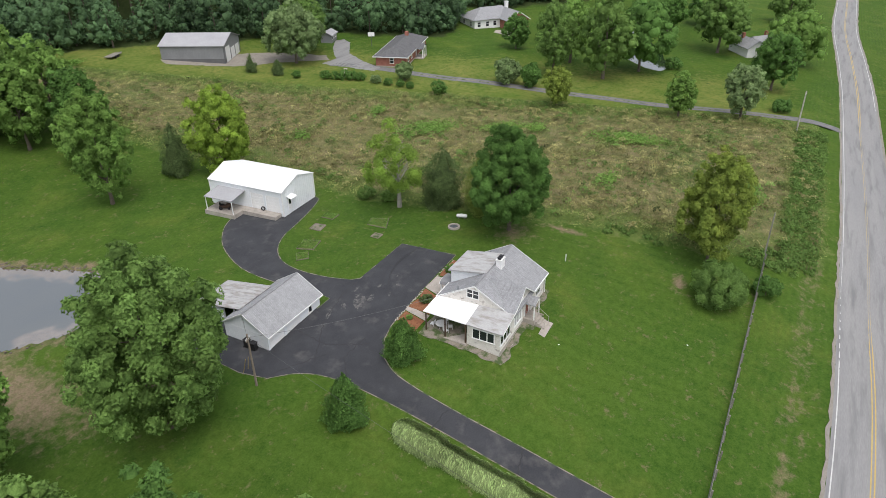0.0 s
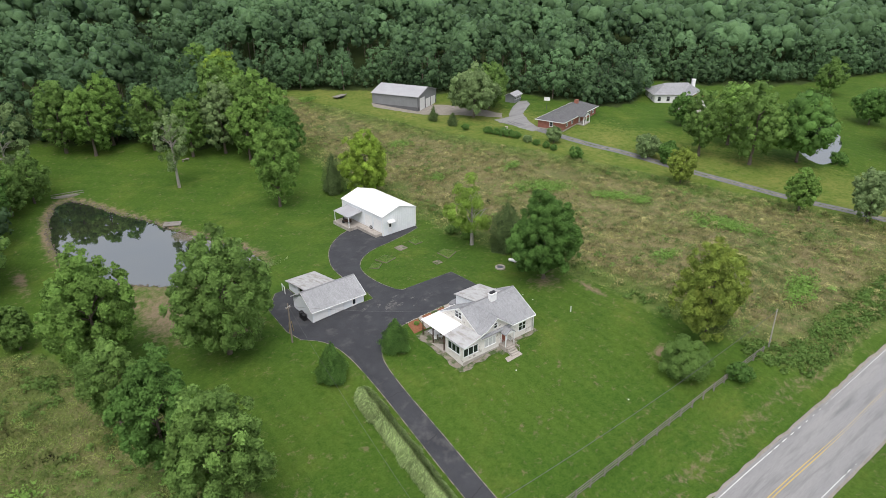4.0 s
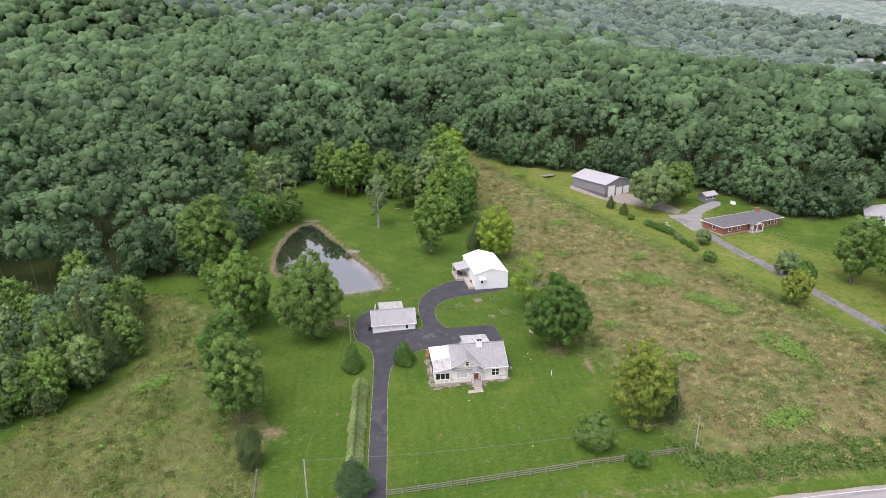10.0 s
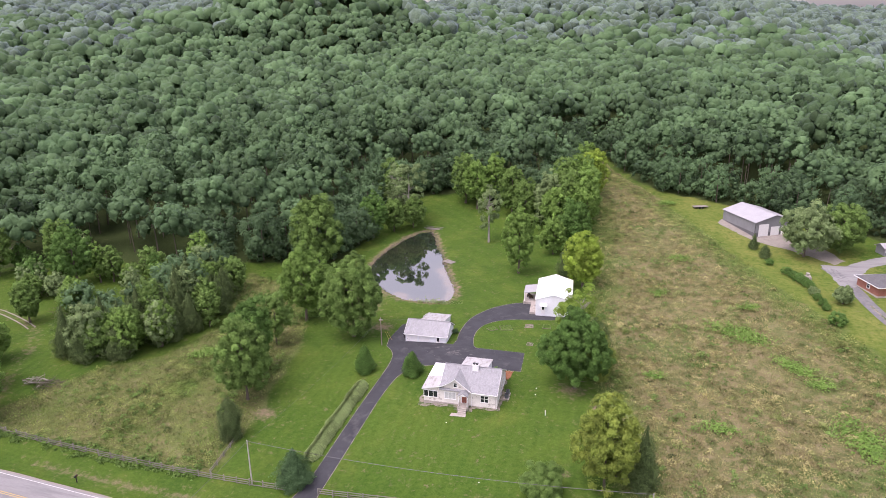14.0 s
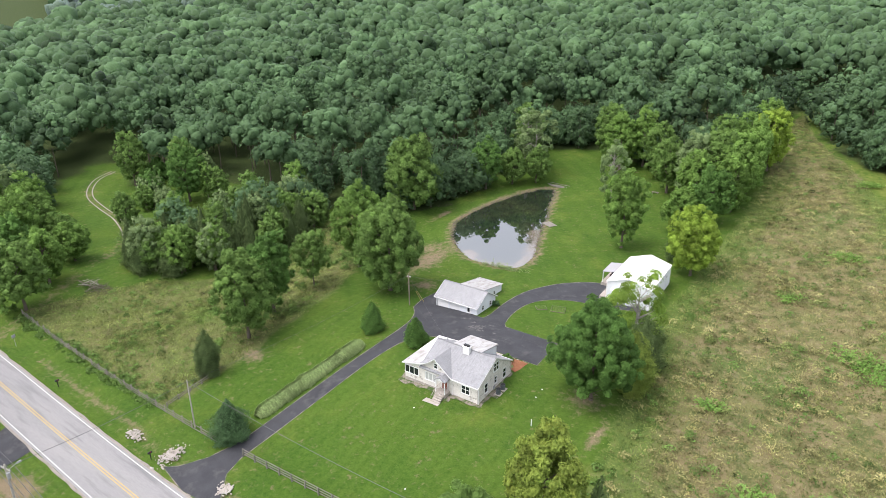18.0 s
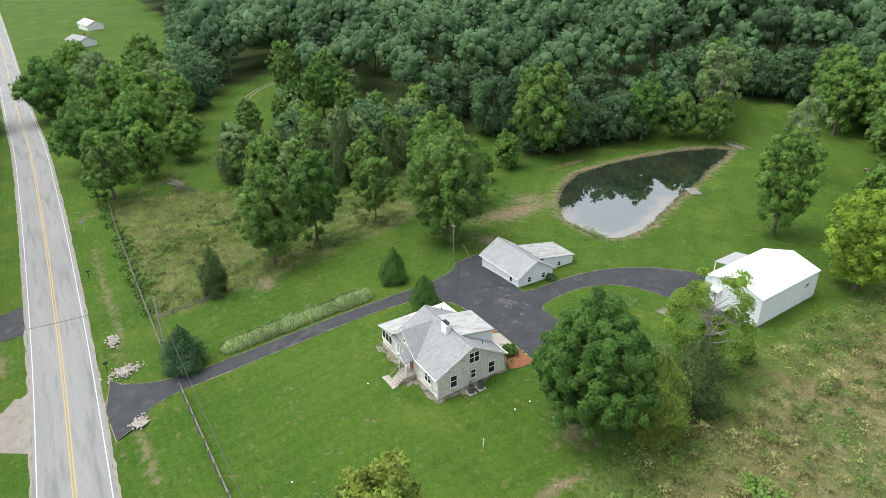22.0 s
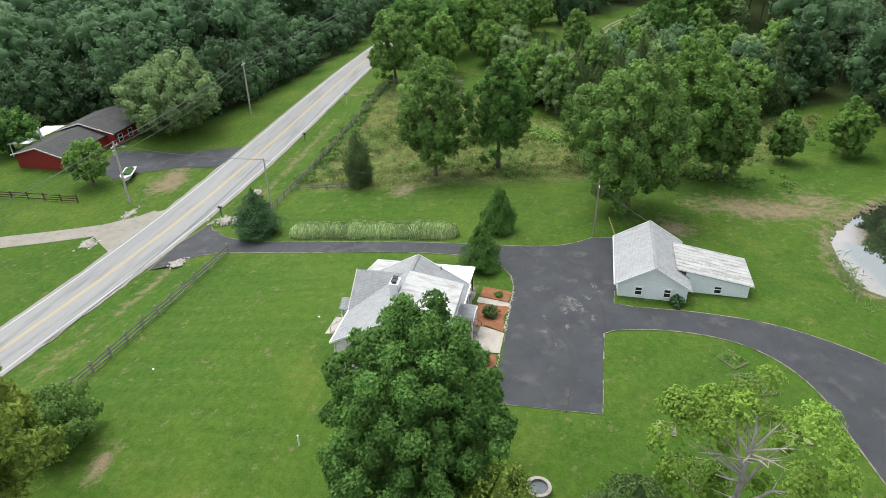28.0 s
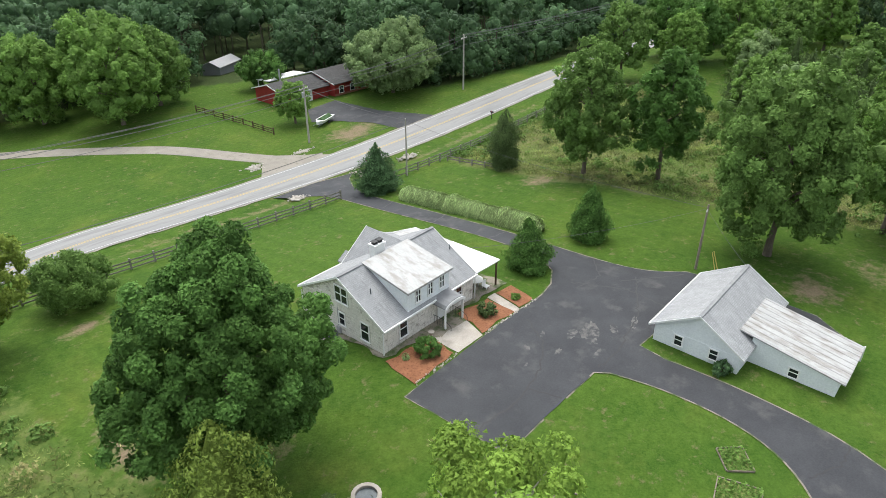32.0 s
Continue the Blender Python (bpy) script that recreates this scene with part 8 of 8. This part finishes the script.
dock = thing("dock", "small weathered wooden dock at the pond's edge", "dock", (-13.9, 74.3, POND_Z + 0.35), 62)
for _k in range(9):
    part("plank", MB().box(-1.1 + 0.25 * _k, -0.87 + 0.25 * _k, -1.7, 1.7, 0, 0.06), "wood_grey", dock)
for _x, _y in ((-1.0, -1.6), (1.1, -1.6), (-1.0, 1.6), (1.1, 1.6)):
    part("pile", MB().tube((_x, _y, -1.6), (_x, _y, 0.0), 0.09, 0.09, 7), "wood_grey", dock)
bridge = thing("foot_bridge", "weathered wooden footbridge at the pond's head", "bridge", (-26.8, 105.0, POND_Z + 0.6), -8)
for _k in range(22):
    part("plank", MB().box(-3.3 + 0.3 * _k, -3.02 + 0.3 * _k, -0.7, 0.7, 0, 0.06), "wood_grey", bridge)
for _s in (-0.72, 0.72):
    part("beam", MB().box(-3.4, 3.4, _s - 0.08, _s + 0.08, -0.25, 0.0), "wood_grey", bridge)
    part("railing", MB().box(-3.3, 3.3, _s - 0.04, _s + 0.04, 0.35, 0.45), "wood_grey", bridge)
    for _k in range(4):
        part("post", MB().box(-3.2 + 2.1 * _k, -3.1 + 2.1 * _k, _s - 0.05, _s + 0.05, -0.9, 0.45), "wood_grey", bridge)
    part("footing", MB().box(-3.6, -3.1, _s - 0.15, _s + 0.15, -1.4, -0.2).box(3.1, 3.6, _s - 0.15, _s + 0.15, -1.4, -0.2), "rock", bridge)

# ---- round the house ----
for _nm, _out in (("b1", [(9.75, 9.9), (13.9, 9.6), (14.3, 12.75), (9.95, 12.55)]), ("b2", [(2.5, 9.9), (6.1, 9.6), (6.3, 11.2), (6.9, 12.5), (2.8, 12.6)]), ("b3", [(-0.6, 9.9), (1.3, 9.8), (2.0, 12.55), (0.0, 12.45)])):
    single("mulch_bed", drape(_out, 0.25, 0.06, 0.3), "mulch", "bed of red bark mulch between house and parking court", "mulch bed", "mulch beds")
single("back_walk", drape([(6.2, 10.5), (8.3, 10.4), (9.8, 10.0), (9.8, 12.8), (7.0, 12.8)], 0.6, 0.055, 0.05), "concrete", "pale concrete walk to the back door", "path", kind="structure")
single("side_walk", drape([(1.4, 9.7), (2.4, 9.7), (2.9, 12.7), (2.1, 12.7)], 0.5, 0.05, 0.05), "concrete", "narrow stone path to the side porch", "path", kind="structure")
single("front_walk", drape([(5.7, -2.9), (8.5, -2.9), (8.5, -2.1), (5.9, -2.1)], 0.5, 0.06, 0.05), "concrete", "concrete pad before the front steps", "path", kind="structure")
rocks("bed_edging", "small pale stones edging the mulch beds", [(x, 12.75 + RNG.normal(0, 0.08), RNG.uniform(0.05, 0.13)) for x in np.arange(-0.2, 14.3, 0.17) if not 6.9 < x < 9.9])
rocks("wall_stones", "loose stones along the house's foundation", [(RNG.uniform(-0.3, 6), RNG.normal(-0.25, 0.16), RNG.uniform(0.04, 0.11)) for _ in range(46)] + [(RNG.uniform(9, 14), RNG.normal(-0.2, 0.14), RNG.uniform(0.04, 0.10)) for _ in range(30)])
bush("garden_shrub", "round dark shrub in the mulch bed", 11.3, 11.2, 1.1, 0.95, "maple", 500, 0.2, 301, "shrubs in the beds")
bush("garden_shrub", "small round shrub in the mulch bed", 4.5, 11.3, 0.9, 0.75, "cedar", 420, 0.18, 302, "shrubs in the beds")
bush("garden_shrub", "tiny shrub in the mulch bed", 1.0, 11.5, 0.45, 0.4, "fresh", 140, 0.16, 303, "shrubs in the beds")
bush("garage_shrub", "small dark shrub beside the garage wall", -0.7, 27.6, 0.8, 0.7, "spruce", 260, 0.18, 304)
bush("field_bush", "low bush at the field's edge", 26.2, 34.0, 1.6, 1.4, "oak", 420, 0.28, 305)
bush("field_bush", "low bush at the field's edge by the cedars", 27.0, 30.5, 1.3, 1.2, "fresh", 360, 0.28, 306)
_ag = thing("agave_clump", "pale spiky grass clump in the bed", "plant", (12.7, 10.4, ground_z(12.7, 10.4)), 0)
_a = RNG.uniform(0, 6.28, 60)
_v, _q = sprays(RNG, np.stack([np.cos(_a) * 0.25, np.sin(_a) * 0.25, RNG.uniform(0.1, 0.4, 60)], 1), np.stack([np.cos(_a), np.sin(_a), np.full(60, 0.8)], 1), np.full(60, 0.5), 0.15)
part("leaves", quads_mesh("leaves", _v, _q, M["reed"], np.zeros(len(_v))), "reed", _ag)
for _y in (3.6, 4.85):
    _ac = thing("air_conditioner", "dark round air-conditioning unit beside the stone wall", "air conditioner", (14.5, _y, ground_z(14.5, _y) + 0.05), 0, "air conditioners")
    part("cabinet", MB().tube((0, 0, 0.05), (0, 0, 0.85), 0.36, 0.36, 16), "unit", _ac)
    part("fan_grille", MB().tube((0, 0, 0.85), (0, 0, 0.90), 0.33, 0.26, 16), "black", _ac)
    part("pad", MB().box(-0.5, 0.5, -0.5, 0.5, -0.15, 0.05), "concrete", _ac)
part("electric_meter", MB().box(13.35, 13.5, 4.3, 4.7, 0.3, 0.9).tube((13.42, 4.5, 0.9), (13.42, 4.5, 2.6), 0.03, 0.03, 6), "light_metal", house, "grey electric meter and pipes")
_tb = thing("porch_table", "round white table on the porch", "table", (1.3, 7.6, -0.35), 0)
part("top", MB().tube((0, 0, 0.68), (0, 0, 0.73), 0.65, 0.65, 18), "trim", _tb)
for _k in range(4):
    part("leg", MB().tube((0.4 * math.cos(1.57 * _k), 0.4 * math.sin(1.57 * _k), 0), (0.3 * math.cos(1.57 * _k), 0.3 * math.sin(1.57 * _k), 0.68), 0.025, 0.025, 6), "trim", _tb)
_ch = thing("porch_chair", "white plastic chair by the porch table", "chair", (2.3, 7.6, -0.35), 90, "porch chairs")
part("seat", MB().box(-0.24, 0.24, -0.24, 0.24, 0.40, 0.44), "trim", _ch)
part("backrest", MB().box(-0.24, 0.24, -0.27, -0.22, 0.44, 0.86), "trim", _ch)
for _x, _y in ((-0.2, -0.2), (0.2, -0.2), (-0.2, 0.2), (0.2, 0.2)):
    part("leg", MB().tube((_x * 1.1, _y * 1.1, 0), (_x, _y, 0.4), 0.02, 0.02, 5), "trim", _ch)
for _x, _y, _a in ((0.7, 7.0, 150), (1.2, 8.9, 0), (1.6, 6.9, 210)):
    copy_thing(_ch, pose(_x, _y - 0.28, -0.35, 0, 0, _a))
_ur = thing("stone_urn", "small pale stone urn by the steps", "urn", (9.55, 10.0, ground_z(9.55, 10.0) + 0.05), 0)
part("bowl", MB().tube((0, 0, 0), (0, 0, 0.1), 0.16, 0.08, 10).tube((0, 0, 0.1), (0, 0, 0.4), 0.08, 0.24, 10), "concrete", _ur)

# ---- on the lawns ----
for _pts, _mat, _lab in (([(8.7, 31.0), (8.0, 33.2), (10.3, 33.8), (11.1, 31.6)], "weeds", "overgrown raised garden bed with wooden edging"), ([(6.6, 30.1), (5.5, 31.2), (6.9, 32.4), (7.9, 31.2)], "weeds", "low raised bed full of weeds"), ([(13.5, 35.3), (15.1, 35.5), (15.3, 33.8), (13.5, 33.5)], "gravel", "raised bed of pale bare earth"), ([(17.3, 36.1), (18.7, 36.2), (19.0, 34.2), (17.3, 34.1)], "weeds", "raised bed with green plants"), ([(18.1, 28.5), (20.0, 29.1), (21.0, 26.8), (18.2, 25.5)], "weeds", "wide raised bed with green plants"), ([(15.1, 26.0), (16.3, 26.0), (16.3, 24.8), (15.1, 24.8)], "gravel", "small square fire pit of stones")):
    _ob = thing("raised_bed", _lab, "garden bed", (0, 0, 0), 0, "raised beds")
    for (xa, ya), (xb, yb) in zip(_pts, _pts[1:] + _pts[:1]):
        za, zb = ground_z(xa, ya), ground_z(xb, yb)
        d = Vector((xb - xa, yb - ya)).normalized()
        n_ = (-d.y * 0.12, d.x * 0.12)
        part("edge_board", MB().prism([(xa, ya, za - 0.1), (xb, yb, zb - 0.1), (xb, yb, zb + 0.10), (xa, ya, za + 0.10)], (n_[0] * 0.5, n_[1] * 0.5, 0)), "pole", _ob)
    part("soil", drape([(_p[0] * 0.94 + 0.06 * sum(q[0] for q in _pts) / 4, _p[1] * 0.94 + 0.06 * sum(q[1] for q in _pts) / 4) for _p in _pts], 0.5, 0.06), "crumb" if _mat == "gravel" else "meadow", _ob)
    if _mat == "weeds":
        _n = 900
        _x, _y = RNG.uniform(min(p[0] for p in _pts), max(p[0] for p in _pts), _n), RNG.uniform(min(p[1] for p in _pts), max(p[1] for p in _pts), _n)
        _in = inside(_pts, _x, _y)
        _x, _y = _x[_in], _y[_in]
        _v, _q = leaves(RNG, np.stack([_x, _y, height(_x, _y) + RNG.uniform(0.06, 0.22, len(_x))], 1), RNG.normal(size=(len(_x), 3)) + np.array([0, 0, 1.6]), np.full(len(_x), 0.20), 0.6)
        part("greenery", quads_mesh("greenery", _v, _q, M["fresh"], np.repeat(RNG.normal(-0.05, 0.16, len(_x)), 3)), "fresh", _ob)
_wl = thing("well_ring", "pale concrete well ring with a dark cover", "well", (22.7, 17.0, ground_z(22.7, 17.0)), 0)
_b = MB()
for _i in range(18):
    _a, _c = 2 * math.pi * _i / 18, 2 * math.pi * (_i + 1) / 18
    _b.prism([(0.62 * math.cos(_a), 0.62 * math.sin(_a), -0.2), (0.85 * math.cos(_a), 0.85 * math.sin(_a), -0.2), (0.85 * math.cos(_c), 0.85 * math.sin(_c), -0.2), (0.62 * math.cos(_c), 0.62 * math.sin(_c), -0.2)], (0, 0, 0.5))
part("ring", _b, "concrete", _wl)
part("cover", MB().tube((0, 0, 0.0), (0, 0, 0.12), 0.62, 0.62, 18), "unit", _wl)
_tk = thing("propane_tank", "small white horizontal tank under the maple's edge", "tank", (26.0, 17.4, ground_z(26, 17.4)), 110)
_b = MB()
for _xa, _xb, _ra, _rb in ((-1.45, -1.3, 0.15, 0.38), (-1.3, -1.1, 0.38, 0.47), (-1.1, 1.1, 0.47, 0.47), (1.1, 1.3, 0.47, 0.38), (1.3, 1.45, 0.38, 0.15)):
    _b.tube((_xa, 0, 0.75), (_xb, 0, 0.75), _ra, _rb, 16, abs(_xa) > 1.4 or abs(_xb) > 1.4)
part("vessel", _b, "trim", _tk)
part("dome", MB().tube((0, 0, 1.18), (0, 0, 1.38), 0.18, 0.15, 10), "trim", _tk)
for _x in (-0.8, 0.8):
    part("leg", MB().box(_x - 0.08, _x + 0.08, -0.35, 0.35, -0.15, 0.36), "concrete", _tk)
_tk.scale = (0.55, 0.55, 0.55)
single("marker_pipe", MB().tube((21.7, 0.2, ground_z(21.7, 0.2) - 0.2), (21.7, 0.2, ground_z(21.7, 0.2) + 1.0), 0.06, 0.06, 8), "trim", "white upright pipe standing in the lawn", "pipe")
for _x, _y in ((19.3, 5.9), (19.2, 8.0), (5.6, -4.6), (13.8, -16.9)):
    single("lawn_marker", MB().stone((_x, _y, ground_z(_x, _y) + 0.03), 0.13, RNG, 0.35), "trim", "small pale stone set in the lawn", "stone", "pale stones in the lawn")
for _x, _y in ((-21.0, -29.6), (-48.7, -28.5)):
    _mb = thing("mailbox", "black mailbox on a post beside the road", "mailbox", (_x, _y, ground_z(_x, _y)), 0, "mailboxes")
    part("post", MB().box(-0.05, 0.05, -0.05, 0.05, -0.3, 1.0), "black", _mb)
    part("box", MB().box(-0.12, 0.12, -0.3, 0.3, 1.0, 1.15).prism([(-0.12, -0.3, 1.15), (0.12, -0.3, 1.15), (0.07, -0.3, 1.25), (-0.07, -0.3, 1.25)], (0, 0.6, 0)), "black", _mb)
    part("flag", MB().box(0.12, 0.14, 0.0, 0.05, 1.1, 1.4), "red", _mb)
_sg = thing("road_sign", "thin roadside sign on a steel post", "sign", (-66.5, -27.0, ground_z(-66.5, -27)), 15)
part("post", MB().tube((0, 0, -0.2), (0, 0, 2.1), 0.03, 0.03, 6), "light_metal", _sg)
part("plate", MB().box(-0.02, 0.02, -0.35, 0.35, 1.5, 2.1), "light_metal", _sg)
# parked trailer boat before the red house
_bt = thing("covered_boat", "white boat on a trailer under a green cover", "boat", (-30.6, -50.4, ground_z(-30.6, -50.4)), 20)
_b = MB()
for _s, _t in ((-2.2, -1.0), (-1.0, 1.2), (1.2, 2.4)):
    _wa, _wb = (0.85, 0.9) if _t < 1.3 else (0.9, 0.15)
    if _s == -2.2:
        _wa, _wb = 0.8, 0.9
    _b.v += [(_s, -_wa, 1.0), (_s, -_wa * 0.6, 0.45), (_s, _wa * 0.6, 0.45), (_s, _wa, 1.0), (_t, -_wb, 1.0), (_t, -_wb * 0.6, 0.45), (_t, _wb * 0.6, 0.45), (_t, _wb, 1.0)]
    _k = len(_b.v) - 8
    _b.f += [(_k, _k + 1, _k + 5, _k + 4), (_k + 1, _k + 2, _k + 6, _k + 5), (_k + 2, _k + 3, _k + 7, _k + 6), (_k + 3, _k, _k + 4, _k + 7), (_k, _k + 3, _k + 2, _k + 1), (_k + 4, _k + 5, _k + 6, _k + 7)]
part("hull", _b, "trim", _bt)
part("cover", MB().prism([(-1.6, -0.7, 1.01), (-1.6, 0.7, 1.01), (-1.6, 0.0, 1.4)], (2.9, 0, 0)), "spruce", _bt, "green canvas cover")
for _y in (-0.75, 0.6):
    part("wheel", MB().tube((-0.4, _y, 0.3), (-0.4, _y + 0.15, 0.3), 0.3, 0.3, 12), "black", _bt)
part("trailer_frame", MB().box(-2.0, 2.9, -0.5, -0.42, 0.35, 0.45).box(-2.0, 2.9, 0.42, 0.5, 0.35, 0.45), "unit", _bt)
# far yard things
_bb = thing("basketball_hoop", "white backboard on a pole beside the lane", "basketball hoop", (104.9, 84.6, ground_z(104.9, 84.6)), -62)
part("pole", MB().tube((0, 0, -0.2), (0, 0, 3.2), 0.06, 0.06, 7), "unit", _bb)
part("backboard", MB().box(-0.9, 0.9, -0.05, 0.0, 2.7, 3.8), "trim", _bb)
_tr = thing("utility_trailer", "low dark flat trailer beside the woods", "trailer", (58.2, 130.4, ground_z(58.2, 130.4)), 20)
part("bed", MB().box(-2.4, 2.4, -1.0, 1.0, 0.5, 0.65), "wood_grey", _tr)
for _x in (-0.5, 0.5):
    for _y in (-1.15, 1.0):
        part("wheel", MB().tube((_x, _y, 0.34), (_x, _y + 0.15, 0.34), 0.33, 0.33, 10), "black", _tr)
part("tongue", MB().box(2.4, 3.8, -0.06, 0.06, 0.5, 0.6), "unit", _tr)
_st = thing("stone_planter", "grey stone garden ornament on the far lawn", "ornament", (78.6, 74.8, ground_z(78.6, 74.8)), 0)
part("base", MB().box(-0.8, 0.8, -0.8, 0.8, -0.2, 1.0), "rock", _st)
part("urn", MB().tube((0, 0, 1.0), (0, 0, 1.8), 0.25, 0.5, 10), "rock", _st)
_bn = thing("garden_bench", "pale wooden bench under the lawn trees", "bench", (0.7, 107.5, ground_z(0.7, 107.5)), 10)
part("seat", MB().box(-0.9, 0.9, -0.25, 0.25, 0.42, 0.5), "wood_grey", _bn)
for _x in (-0.7, 0.7):
    part("leg", MB().box(_x - 0.08, _x + 0.08, -0.2, 0.2, -0.1, 0.42), "wood_grey", _bn)
# brush heaps of cut branches
for _x, _y, _r in ((-73.8, -7.7, 2.4), (-98, 24, 4.0), (-112, 30, 3.5)):
    _b = MB()
    for _ in range(120):
        _a, _q = RNG.uniform(0, 6.28), _r * math.sqrt(RNG.uniform())
        _px, _py = _x + _q * math.cos(_a), _y + _q * math.sin(_a)
        _pz = ground_z(_px, _py) + RNG.uniform(0.0, 1.1) * (1 - 0.6 * _q / _r)
        _d = Vector((RNG.normal(), RNG.normal(), RNG.normal() * 0.35)).normalized() * RNG.uniform(0.6, 1.6)
        _b.tube((_px, _py, _pz), (_px + _d.x, _py + _d.y, _pz + abs(_d.z)), 0.035, 0.015, 4, False)
    single("brush_heap", _b, "bark", "heap of cut grey-brown branches", "brush heap", "brush heaps", "stuff")

# stone blocks of the house walls, nearest walls first
stone_courses(wall_e, (WX1, WY0, 0), 0, [(0, front_z(WY0) - 0.1), (RY - WY0, RZ - 0.12), (WY1 - WY0, back_z(WY1) - 0.1)],
              [(1.44, 2.46, 0.86, 2.46), (3.86, 5.34, 3.12, 4.56), (4.1, 4.9, 1.12, 2.32), (6.44, 7.46, 0.86, 2.46), (1.85, 2.75, -0.23, 0.25), (5.35, 6.25, -0.23, 0.25)], -0.6, 61)
stone_courses(wall_n, (WX1, WY1, 0), 90, [(0, 2.65), (WX1 - WX0, 2.65)],
              [(1.57, 2.53, 0.97, 2.52), (7.12, 8.68, 1.02, 2.47), (5.6, 6.75, -0.3, 2.5), (0.7, 1.6, 0.0, 0.46), (7.7, 8.6, 0.0, 0.46)], -0.3, 62)

bush("lane_bush", "round dark bush by the neighbour's pond", 130.6, 8.2, 2.6, 2.2, "maple", 500, 0.3, 311)
bush("lane_bush", "round dark bush beside the gravel lane", 108.5, -19.5, 2.6, 2.2, "maple", 500, 0.3, 310)
